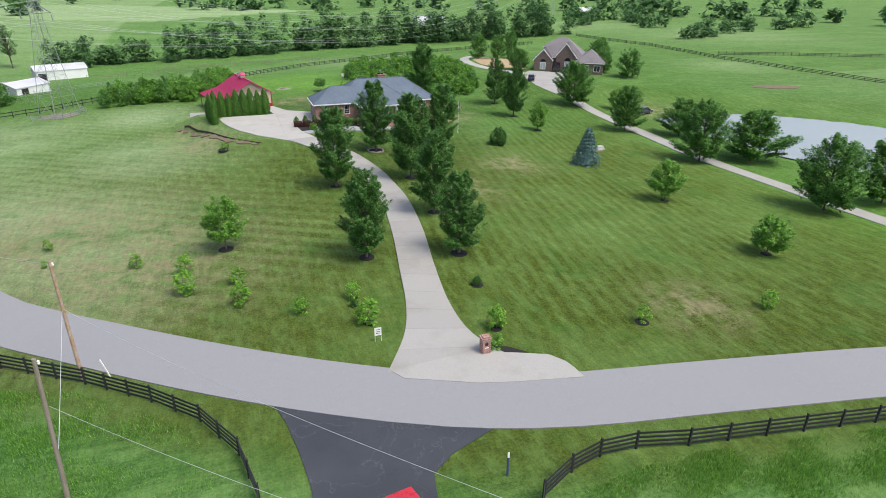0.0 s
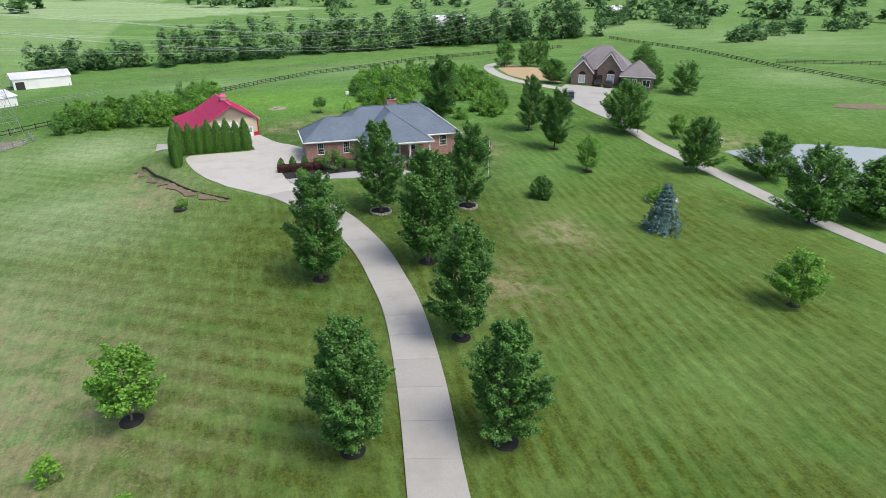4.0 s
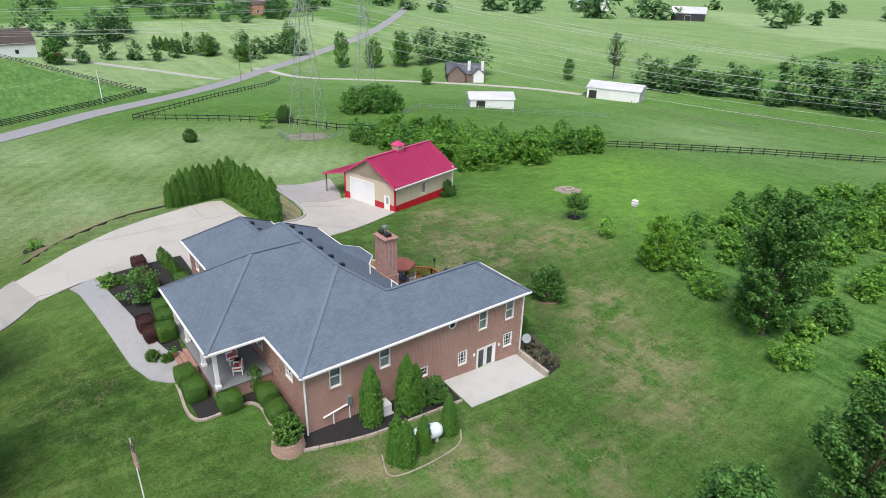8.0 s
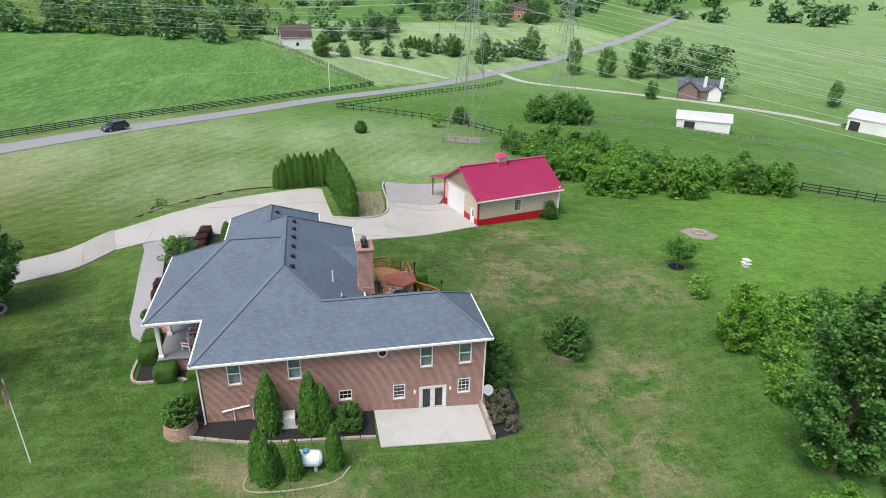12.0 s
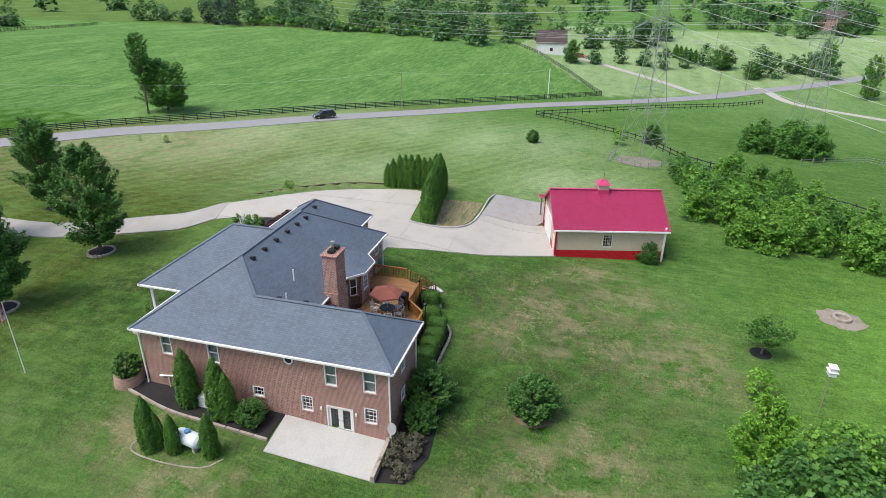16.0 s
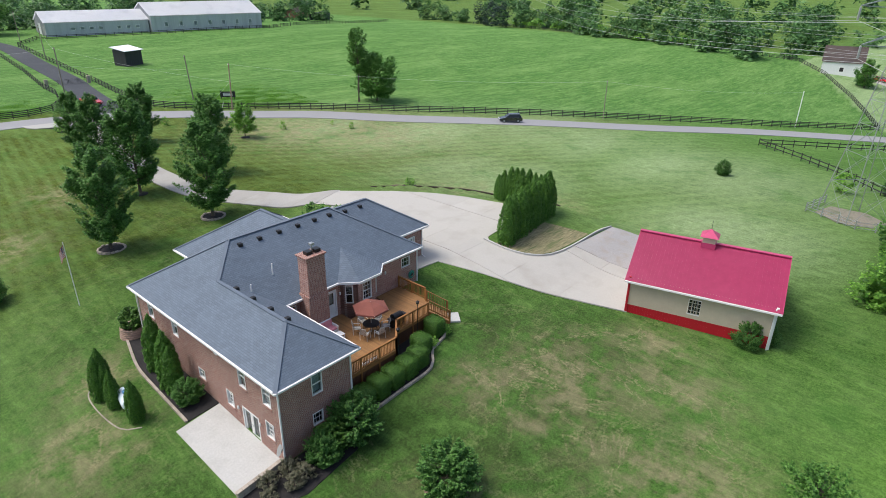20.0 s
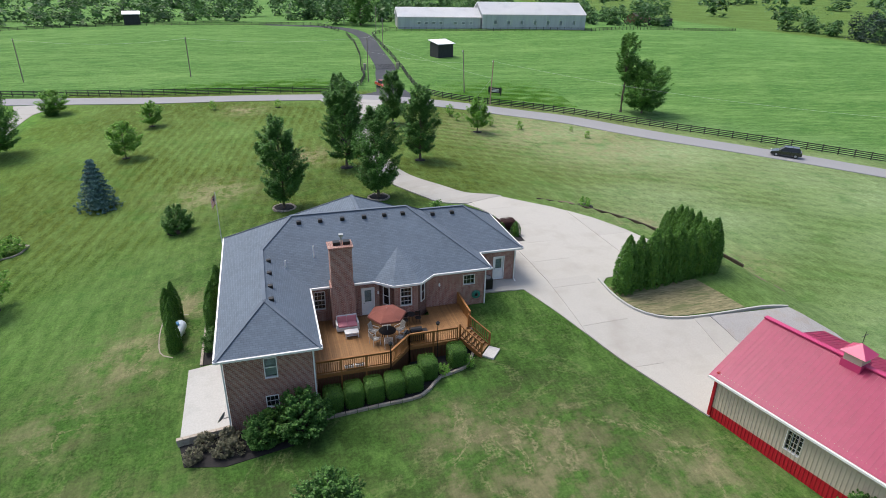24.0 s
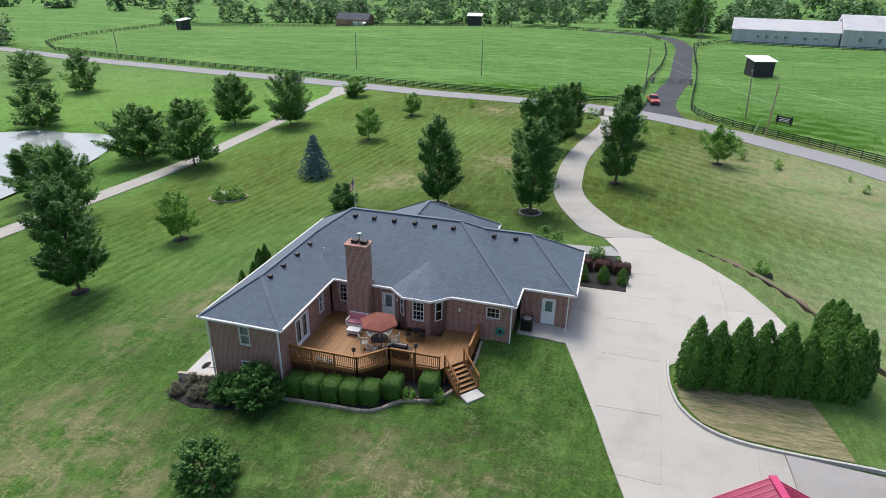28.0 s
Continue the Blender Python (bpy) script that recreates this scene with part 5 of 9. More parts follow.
set_down(YOUNG[0], -16.7, -50.2, 1.05, 1.0)
set_down(SPRUCE, 40.35, -29.05, 1.0)
set_down(BUSH[0], 30.0, -16.3, 1.08, 0.4, label="clipped dark green bush with an upright crown")
set_down(BUSH[1], 18.5, 26.9, 1.05, 1.4, 1.15)
for k in range(9):
    t = k / 8
    set_down(THUJA[k % 3], -17.5 - 0.7 * t + 0.12 * math.sin(k * 2), 3.5 + 6.2 * t, (0.70 + 0.25 * min(1, t * 3)) * rnd.uniform(0.94, 1.10), rnd.uniform(0, 6), 1.18)
for k in range(8):
    t = k / 7
    set_down(THUJA[(k + 1) % 3], -17.4 + 9.4 * t, 10.4 + 1.2 * t + 0.1 * math.sin(k * 3), rnd.uniform(1.0, 1.16), rnd.uniform(0, 6), 1.22)

for i, (x, y, k) in enumerate([(-34.9, -43.5, 0.7), (-34.3, -48.4, 0.5), (-25.4, -51.5, 0.85), (-20.6, -54.6, 1.1), (-20.4, -59.4, 1.35), (-15.8, -58.9, 0.9), (-15.6, -63.5, 1.2), (-10.7, -67.0, 0.9), (-6.0, -65.8, 0.9), (-5.6, -70.4, 1.3), (4.2, -74.6, 1.15), (16.5, -77.4, 0.9), (29.0, -78.5, 1.0), (-61.3, 32.1, 1.8), (13.0, 42.0, 1.3)]):
    set_down(SAPLING[i % 2], x, y, k, i * 1.3, 1.2)
for i, (x, y, k) in enumerate([(5.6, -66.9, 0.33), (-6.2, -67.2, 0.25), (-57.0, 16.9, 0.8), (-66, 38, 1.2), (-9.3, 36.2, 0.62), (-7.6, 35.2, 0.75), (59, -84.5, 0.9)]):
    set_down(BUSH[i % 2], x, y, k, i * 1.7)
# clipped shrubs round the house
for i, (x, y, k) in enumerate([(24.6, 4.5, 0.98), (24.9, 7.05, 1.0), (24.95, 7.75, 0.8), (28.2, 4.1, 0.8), (28.3, 4.9, 0.6), (28.3, 6.0, 0.62), (27.9, 8.3, 0.7), (28.6, 4.5, 0.75)]):
    set_down(THUJA[i % 3], x, y, k, i * 1.1, 1.12)
GLOBE = [proto("clipped_shrub", "clipped bright green boxwood mound", s, 1.1, 1.3, 0.0, "round", 4600, 0.044, 260, leaf_box, 0.03, 4, category="shrub", group="clipped shrubs by the house") for s in (91, 92)]
CONE = [proto("cone_shrub", "clipped conical green shrub in the mulch bed", s, 1.5, 1.15, 0.0, "flame", 2200, 0.042, 200, leaf_box, 0.03, 4, category="shrub") for s in (95,)]
for i, (x, y, k) in enumerate([(23.9, -0.9, 1.6), (21.0, 19.7, 1.9), (12.1, -4.6, 0.7), (11.3, -5.4, 0.8), (-1.0, -5.0, 0.8)]):
    set_down(GLOBE[i % 2], x, y, k, i, sink=-0.62 if i == 0 else 0.0)
for i, (x, y, k) in enumerate([(-3.4, -0.9, 1.0), (-1.8, -0.8, 1.05), (-0.1, -0.7, 1.0), (17.9, -0.5, 1.15)]):
    set_down(CONE[0], x, y, k, i)
set_down(BUSH[1], 24.9, 9.3, 0.62, 2.0, 1.1, label="dense dark green rounded bush in the mulch bed")
set_down(BUSH[0], 19.4, 19.9, 1.05, 0.3, 1.05, label="dense dark green laurel against the brick wall")
set_down(BUSH[1], 21.9, 20.0, 0.72, 0.9, 1.0, label="dark green laurel against the brick wall")
RUDDY = [proto("low_shrub", "low grey-green flowering shrub in mulch", s, 1.0, 1.2, 0.0, "round", 1600, 0.045, 120, leaf_mat("rose_leaf%d" % s, (0.11, 0.125, 0.07), (0.26, 0.245, 0.17), (0.16, 0.16, 0.10)), 0.03, 4, category="shrub", group="low shrubs by the patio") for s in (97,)]
for i, (x, y, k) in enumerate([(23.8, 19.2, 1.1), (23.5, 20.1, 1.1), (25.2, 19.1, 1.1), (24.2, 20.2, 1.0), (25.9, 20.1, 1.0)]):
    set_down(RUDDY[0], x, y, k, i)
GARDEN = proto("garden_tree", "small spreading green ornamental tree in the mulch bed", 99, 3.3, 3.2, 0.15, "round", 2200, 0.09, 90, leaf_mid, 0.06, 12)
set_down(GARDEN, 3.4, -4.2, 1.0)
TUFT = proto("grass_clump", "tall green ornamental grass clump", 101, 2.0, 2.2, 0.0, "round", 900, 0.10, 70, leaf_light, 0.02, 2, category="shrub")
for x, y, k in ((46.6, -18.6, 1.0), (47.9, -17.4, 1.1), (49.3, -17.9, 0.7), (-16.1, -9.9, 0.7), (2.9, -77.2, 0.75), (7.7, 17.2, 0.45), (9.6, 17.6, 0.45), (-1.0, -5.9, 0.7)):
    set_down(TUFT, x, y, k, x)
for ob in protos:
    for o in (*ob.children_recursive, ob):
        bpy.data.objects.remove(o)

# ---- driveway ----
drive_west = [(-5.9, -78.0), (-3.2, -73), (-1.7, -68), (-0.6, -62), (1.0, -53), (2.3, -43), (2.4, -36), (2.0, -29), (0.2, -22), (-3.0, -15.8), (-6.3, -12.2)]
drive_east = [(4.6, -80.4), (2.2, -75.5), (1.9, -70), (3.0, -62), (4.6, -53), (5.8, -43), (6.0, -36), (5.6, -28), (3.8, -20.5), (0.9, -13.9), (-1.5, -10.8)]
w_line, e_line = curve_through(drive_west, 1.0), curve_through(drive_east, 1.0)
steps_k = np.linspace(0, 1, 85)
resample = lambda line: np.stack([np.interp(steps_k, np.linspace(0, 1, len(line)), line[:, j]) for j in (0, 1)], 1)
w_line, e_line = resample(w_line), resample(e_line)
drive = tagged(new("driveway"), "long curving pale concrete driveway of cast slabs", "driveway", kind="structure")
for i in range(0, 84, 4):
    # each slab spans four steps, with a narrow joint
    vs, fs = [], []
    for j in range(5):
        t0 = i + j + (0.010 if j == 0 else -0.010 if j == 4 else 0)
        lo, f = int(min(t0, 83)) if t0 >= 0 else 0, t0 - int(t0)
        a = w_line[lo] * (1 - f) + w_line[min(lo + 1, 84)] * f
        b = e_line[lo] * (1 - f) + e_line[min(lo + 1, 84)] * f
        for q in range(5):
            p = a + (b - a) * q / 4
            vs.append((p[0], p[1], gz(*p) + 0.12))
    fs = [(j * 5 + q, j * 5 + q + 1, j * 5 + q + 6, j * 5 + q + 5) for j in range(4) for q in range(4)]
    ring = [0, 1, 2, 3, 4, 9, 14, 19, 24, 23, 22, 21, 20, 15, 10, 5]
    base = len(vs)
    vs += [(vs[k][0], vs[k][1], vs[k][2] - 0.3) for k in ring]
    fs += [(ring[k], ring[(k + 1) % 16], base + (k + 1) % 16, base + k) for k in range(16)]
    ob = new("slab", raw_mesh("slab", vs, fs, drive_concrete))
    ob.parent = drive
ribbon("drive_bed", w_line[::2], e_line[::2], drive_concrete, 0.085, "pale concrete base under the drive slabs", "driveway", 4)


def draped(name, outline, material, lift, label="", category="", step=1.2, kind="structure", parent=None, grid=None, drop=0.25):
    """A sheet with a free outline laid over the land; with grid it is cut into slabs under one parent."""
    bm = bmesh.new()
    bm.faces.new([bm.verts.new((x, y, 0)) for x, y in outline])
    xs, ys = [p[0] for p in outline], [p[1] for p in outline]
    for axis, lo, hi in ((0, min(xs), max(xs)), (1, min(ys), max(ys))):
        c = lo + step
        while c < hi:
            co, no = ((c, 0, 0), (1, 0, 0)) if axis == 0 else ((0, c, 0), (0, 1, 0))
            bmesh.ops.bisect_plane(bm, geom=[*bm.verts, *bm.edges, *bm.faces], plane_co=co, plane_no=no)
            c += step
    for v in bm.verts:
        v.co.z = gz(v.co.x, v.co.y) + lift
    rim = [e for e in bm.edges if e.is_boundary]
    made = bmesh.ops.extrude_edge_only(bm, edges=rim)
    for v in made["geom"]:
        if isinstance(v, bmesh.types.BMVert):
            v.co.z -= drop
    ob = part(name, bm, material, parent, label)
    return tagged(ob, label, category, kind=kind) if category else ob


COURT = [(-6.2, -12.1), (-1.3, -11.2), (-2.8, -7.8), (-3.2, -6.2), (-3.75, -1.4), (-3.75, 0.75), (0.42, 0.75), (0.42, 7.85), (3.9, 7.85), (3.9, 9.6), (0.3, 9.8), (-2.3, 16.4), (-5.65, 26.05), (-14.1, 23.95), (-12.9, 16.3), (-10.4, 16.1), (-8.6, 15.5), (-7.4, 14.3), (-6.8, 12.4), (-6.6, 10.6), (-7.5, 9.7), (-12, 9.2), (-16.2, 8.8), (-16.7, 7.5), (-16.3, 5.0), (-15.0, 0.4), (-13.4, -3.2), (-10.6, -7.4), (-8.3, -9.8)]
draped("parking_court", COURT, concrete, 0.06, "pale concrete parking court between house and barn", "driveway")
court = tagged(new("court_paving"), "pale concrete slabs of the parking court", "driveway", kind="structure")


def clipped(outline, x0, x1, y0, y1):
    """The part of an outline inside a rectangle."""
    bm = bmesh.new()
    bm.faces.new([bm.verts.new((x, y, 0)) for x, y in outline])
    for co, no in (((x0, 0, 0), (-1, 0, 0)), ((x1, 0, 0), (1, 0, 0)), ((0, y0, 0), (0, -1, 0)), ((0, y1, 0), (0, 1, 0))):
        bmesh.ops.bisect_plane(bm, geom=[*bm.verts, *bm.edges, *bm.faces], plane_co=co, plane_no=no, clear_outer=True)
    return bm


cuts_x, cuts_y = [-18, -11.5, -6.2, -2.2, 1.2, 5], [-13, -8.4, -3.2, 1.3, 5.4, 10.2, 15.4, 20.4, 27]
for x0, x1 in zip(cuts_x, cuts_x[1:]):
    for y0, y1 in zip(cuts_y, cuts_y[1:]):
        bm = clipped(COURT, x0 + 0.012, x1 - 0.012, y0 + 0.012, y1 - 0.012)
        if not bm.faces:
            bm.free()
            continue
        for axis, lo, hi in ((0, x0, x1), (1, y0, y1)):
            for q in (1, 2, 3):
                c = lo + (hi - lo) * q / 4
                co, no = ((c, 0, 0), (1, 0, 0)) if axis == 0 else ((0, c, 0), (0, 1, 0))
                bmesh.ops.bisect_plane(bm, geom=[*bm.verts, *bm.edges, *bm.faces], plane_co=co, plane_no=no)
        for v in bm.verts:
            v.co.z = gz(v.co.x, v.co.y) + 0.10
        made = bmesh.ops.extrude_edge_only(bm, edges=[e for e in bm.edges if e.is_boundary])
        for v in made["geom"]:
            if isinstance(v, bmesh.types.BMVert):
                v.co.z -= 0.08
        part("slab", bm, concrete, court)
draped("lane_mouth", [(-14.2, -78.6), (-13.5, -81), (-13.0, -84.1), (-12.7, -87.1), (-12.7, -88.3), (-5.7, -88.5), (-4.2, -87.3), (-1.5, -86.2), (1.0, -85.2), (-4, -82), (-10, -79)], tar, 0.055, "dark asphalt mouth of the farm lane", "lane", drop=0.1)
draped("lay_by", [(1.2, -77.2), (-5.6, -77.8), (-4.9, -79.0), (0.0, -81.2), (2.6, -81.9), (7.6, -82.9), (7.5, -81.7), (7.3, -80.7), (6.5, -79.5), (4.5, -78.6), (2.1, -77.7)], drive_concrete, 0.13, "pale concrete apron beside the mailbox", "driveway")
draped("garden_path", [(-2.2, -8.6), (-0.7, -8.1), (6.2, -7.3), (11.0, -6.8), (13.3, -6.1), (14.3, -5.2), (14.8, -4.4), (14.6, -3.6), (11.7, -3.6), (11.1, -4.35), (8.0, -5.05), (4.0, -5.55), (-2.2, -6.35), (-3.3, -6.6)][::1], path_grey, 0.09, "pale concrete path to the porch", "path")
draped("gravel_pad", [(-13.0, 16.6), (-13.9, 23.0), (-16, 24), (-22.8, 26), (-22.5, 20), (-20.4, 17.0)], gravel, 0.13, "grey gravel pad beside the barn", "gravel")
draped("patio", [(23.62, 11.1), (26.75, 11.2), (26.8, 18.35), (23.62, 18.3)], patio_grey, 0.05, "pale concrete patio slab below the basement doors", "patio", drop=0.5)
draped("thuja_bed", [(-7.0, 11.0), (-7.4, 13.6), (-8.6, 15.2), (-10.4, 15.9), (-13.4, 16.1), (-16.8, 16.1), (-16.2, 14), (-15.3, 11.5), (-12, 11.6)], surface("dry_grass", (0.075, 0.085, 0.032), (0.33, 0.285, 0.165), 3.5, 0.9, 0.95, bump=0.8, stain=(0.07, 0.11, 0.03), stain_amount=0.9, stretch=(0.35, 2.5, 1)), 0.04, "dry straw-coloured grass inside the kerb", "grass")
kerb_line = curve_through([(-6.7, 9.8), (-6.75, 12.3), (-7.4, 14.4), (-8.7, 15.7), (-10.5, 16.3), (-13.4, 16.5), (-18.2, 16.5), (-20.4, 16.9)], 0.8)
kerb = tagged(new("kerb"), "low pale concrete kerb wall round the evergreen bed", "kerb", kind="structure")
for p, q in zip(kerb_line, kerb_line[1:]):
    bm = bmesh.new()
    beam(bm, (p[0], p[1], gz(*p) + 0.08), (q[0], q[1], gz(*q) + 0.08), 0.15, 0.3)
    part("block", bm, patio_grey, kerb)

# ---- porch ----
porch = thing("porch", (0, 0, 0), "covered front porch with white columns and brick steps", "porch")
bm = bmesh.new()
box(bm, 8.3, 18.15, -3.1, 0.6, 0.6, 2.72)
part("base", bm, brick, porch)
bm = bmesh.new()
box(bm, 8.2, 18.25, -3.2, 0.6, 2.72, 2.84)
part("floor", soft(bm, 0.015), surface("porch_floor", (0.16, 0.17, 0.185), (0.22, 0.23, 0.245), 8, 0.6, 0.6), porch, "dark grey painted porch floor")
for x in (8.5, 11.35, 15.0, 17.95):
    bm = bmesh.new()
    box(bm, x - 0.13, x + 0.13, -3.05, -2.79, 2.84, 5.5)
    col = part("column", soft(bm, 0.02), white_trim, porch, "white square column")
    for z0, z1 in ((2.84, 3.06), (5.36, 5.52)):
        bm = bmesh.new()
        box(bm, x - 0.18, x + 0.18, -3.10, -2.74, z0, z1)
        part("collar", soft(bm, 0.02), white_trim, col)
bm = bmesh.new()
box(bm, 8.2, 18.25, -3.12, -2.72, 5.5, 5.71)
box(bm, 8.2, 8.5, -2.72, 0.6, 5.5, 5.71)
box(bm, 17.95, 18.25, -2.72, 0.6, 5.5, 5.71)
part("lintel", bm, white_trim, porch, "white beam over the columns")
for k in range(4):
    bm = bmesh.new()
    box(bm, 11.9, 14.5, -3.2 - 0.32 * (k + 1), -3.2 - 0.32 * k, 1.6, 2.84 - 0.16 * (k + 1))
    part("step", soft(bm, 0.01), brick, porch, "red brick step")


def porch_chair(x, y, turn, z=2.84):
    ob = thing("armchair", (x, y, z), "white wicker armchair with red cushions", "chair", "porch chairs", turn=turn)
    bm = bmesh.new()
    box(bm, -0.34, 0.34, -0.32, 0.32, 0.30, 0.38)
    part("seat", soft(bm, 0.02), white_trim, ob)
    for sx in (-1, 1):
        for sy in (-1, 1):
            bm = bmesh.new()
            box(bm, sx * 0.31 - 0.03, sx * 0.31 + 0.03, sy * 0.29 - 0.03, sy * 0.29 + 0.03, 0, 0.62 if sy < 0 else 0.98)
            part("leg", bm, white_trim, ob)
        bm = bmesh.new()
        box(bm, sx * 0.34 - 0.06, sx * 0.34 + 0.06, -0.34, 0.30, 0.60, 0.66)
        part("arm", soft(bm, 0.015), white_trim, ob)
    bm = bmesh.new()
    box(bm, -0.34, 0.34, 0.26, 0.33, 0.38, 1.0)
    part("backrest", soft(bm, 0.02), white_trim, ob)
    for name, b in (("cushion", (-0.28, 0.28, -0.3, 0.22, 0.38, 0.5)), ("back_cushion", (-0.27, 0.27, 0.13, 0.26, 0.48, 0.92))):
        bm = bmesh.new()
        box(bm, *b)
        part(name, soft(bm, 0.04, 2), red_cloth, ob, "faded red cushion")
    return ob


red_cloth = surface("faded_red_cloth", (0.42, 0.07, 0.08), (0.52, 0.11, 0.12), 14, 1.0, 0.9, bump=0.2)
pink_cloth = surface("pink_cloth", (0.62, 0.22, 0.26), (0.70, 0.32, 0.35), 14, 1.0, 0.9, bump=0.2)
porch_chair(15.7, -1.2, radians(0))
porch_chair(17.1, -1.3, radians(-25))
tbl = thing("side_table", (16.4, -1.0, 2.84), "small dark round side table", "table")
bm = bmesh.new()
lathe(bm, [(0.27, 0.5), (0.29, 0.515), (0.29, 0.535), (0.27, 0.55)], 16)
part("tabletop", bm, black_metal, tbl)
for a in range(3):
    bm = bmesh.new()
    tube(bm, (0.05 * math.cos(a * 2.09), 0.05 * math.sin(a * 2.09), 0.5), (0.22 * math.cos(a * 2.09), 0.22 * math.sin(a * 2.09), 0), 0.015, 0.015, 6)
    part("leg", bm, black_metal, tbl)

# ---- beds, hedges and planter ----
draped("front_bed", [(-3.9, 0.9), (-3.9, -1.5), (-3.3, -5.6), (-2.2, -6.5), (4.0, -5.7), (8.0, -5.2), (11.1, -4.5), (11.7, -3.5), (8.2, -3.2), (8.2, 0.55), (0.4, 0.55)], mulch, 0.06, "black mulch bed in front of the house", "bed")
draped("side_bed", [(23.62, -0.6), (24.6, -0.3), (25.5, 3.4), (25.7, 7.0), (25.8, 11.0), (23.62, 11.05)], mulch, 0.05, "black mulch bed along the brick wall", "bed")
draped("porch_bed", [(14.9, -3.3), (14.9, -4.7), (18.9, -4.6), (19.2, -1.2), (23.0, -1.0), (23.6, 0.6), (18.3, 0.6), (18.25, -3.2)], mulch, 0.04, "dark mulch bed round the porch", "bed")
draped("deck_bed", [(18.2, 18.5), (18.1, 19.3), (11.6, 19.3), (9.9, 17.9), (8.1, 17.5), (6.9, 16.0), (6.3, 13.9), (6.3, 11.0), (7, 11.0), (8, 15.6), (11.5, 15.8), (13.2, 17.4)], mulch, 0.05, "black mulch bed below the deck", "bed")
draped("corner_bed", [(18.3, 18.6), (23.6, 18.6), (26.8, 18.5), (26.4, 20.4), (24, 21.2), (20, 20.9), (18.2, 19.4)], mulch, 0.04, "dark mulch bed at the house corner", "bed")


def hedge_block(x, y, sx, sy, h, material, seed, label, group):
    """A clipped shrub: a soft block of leaf with a core of twigs."""
    rng = np.random.default_rng(seed)
    ob = thing("clipped_hedge", (x, y, gz(x, y) - 0.03), label, "hedge", group)
    bm = bmesh.new()
    box(bm, -sx * 0.42, sx * 0.42, -sy * 0.42, sy * 0.42, 0, h * 0.9)
    soft(bm, 0.12, 2)
    part("core", bm, material, ob)
    n = int(900 * (sx * sy + (sx + sy) * h))
    u = rng.uniform(-1, 1, (n, 3))
    face = rng.integers(0, 5, n)
    for k, (axis, sign) in enumerate(((0, 1), (0, -1), (1, 1), (1, -1), (2, 1))):
        u[face == k, axis] = sign
    r = np.linalg.norm(u, axis=1)[:, None]
    v = u / np.maximum(1, (np.abs(u) ** 6).sum(1)[:, None] ** (1 / 6))
    p = v * (sx / 2, sy / 2, h / 2) + (0, 0, h / 2) + rng.normal(size=(n, 3)) * 0.025
    vs, fs = leaf_cloud(p, 0.036 * rng.uniform(0.7, 1.3, n), rng, 0.3, u / r)
    leaves = new("foliage", mesh_arrays("foliage", vs, fs, material))
    leaves.parent = ob
    return ob


for i, (x, y) in enumerate([(-3.3, -2.9), (-1.7, -3.0), (0.0, -3.0), (1.6, -2.9), (7.6, -4.9), (9.0, -4.8)]):
    hedge_block(x, y, 1.45, 1.1, 1.05, leaf_red, 200 + i, "clipped maroon barberry in black mulch", "barberry shrubs")
for i, (x, y, sx, sy, h) in enumerate([(2.0, -0.7, 1.6, 1.1, 1.0), (6.0, -3.2, 1.5, 1.4, 1.1), (7.7, -3.4, 1.5, 1.4, 1.15), (9.5, -3.9, 1.6, 1.3, 1.2), (5.0, -0.8, 1.5, 1.1, 1.0), (14.95, -4.2, 1.5, 1.2, 1.25), (16.6, -4.1, 1.6, 1.3, 1.25), (18.9, -2.6, 1.3, 1.4, 1.15), (19.6, -0.4, 1.4, 1.2, 1.2), (21.3, -0.5, 1.5, 1.2, 1.2)]):
    hedge_block(x, y, sx, sy, h, leaf_box, 220 + i, "square-clipped bright green boxwood", "boxwood by the porch")
for i, (x, y) in enumerate([(17.3, 18.5), (15.95, 18.5), (14.6, 18.5), (13.25, 18.5), (11.95, 18.35), (10.7, 17.5), (8.4, 16.75)]):
    hedge_block(x, y, 1.2, 1.4, 1.5, leaf_box, 240 + i, "rounded clipped green hedge below the deck", "hedge below the deck")
planter = thing("planter", (23.9, -0.9, gz(23.9, -0.9)), "round pink block planter holding a clipped shrub", "planter")
for k in range(5):
    for j in range(18):
        a0 = (j + 0.5 * (k % 2)) * math.tau / 18
        bm = bmesh.new()
        r = 1.02 - 0.025 * k
        box(bm, r - 0.22, r, -0.165, 0.165, -0.1 + 0.16 * k, 0.05 + 0.16 * k, Matrix.Rotation(a0, 4, "Z"))
        part("block", bm, pale_brick, planter)


def edging(name, points, label, step=0.45, height=0.16, width=0.18, material=None):
    ob = tagged(new(name), label, "edging", kind="structure")
    line = curve_through(points, step)
    for p, q in zip(line, line[1:]):
        d = (q - p) * 0.03
        bm = bmesh.new()
        beam(bm, (p[0] + d[0], p[1] + d[1], gz(*p) + height / 2 - 0.02), (q[0] - d[0], q[1] - d[1], gz(*q) + height / 2 - 0.02), width, height)
        part("stone", bm, material or stone, ob)
    return ob


edging("bed_edging", [(24.7, -0.3), (25.6, 3.4), (25.8, 7.0), (25.9, 11.0)], "pale stone edging along a mulch bed", 0.9)
edging("deck_edging", [(18.1, 19.35), (14.5, 19.4), (11.6, 19.35), (9.9, 17.95), (8.1, 17.55), (6.85, 16.0), (6.25, 13.9), (6.2, 11.2)], "pale stone edging round the deck bed", 0.8, 0.2)
edging("porch_edging", [(14.8, -4.8), (18.9, -4.75), (19.35, -1.3), (23.0, -1.2)], "stone edging round the porch bed", 0.4)
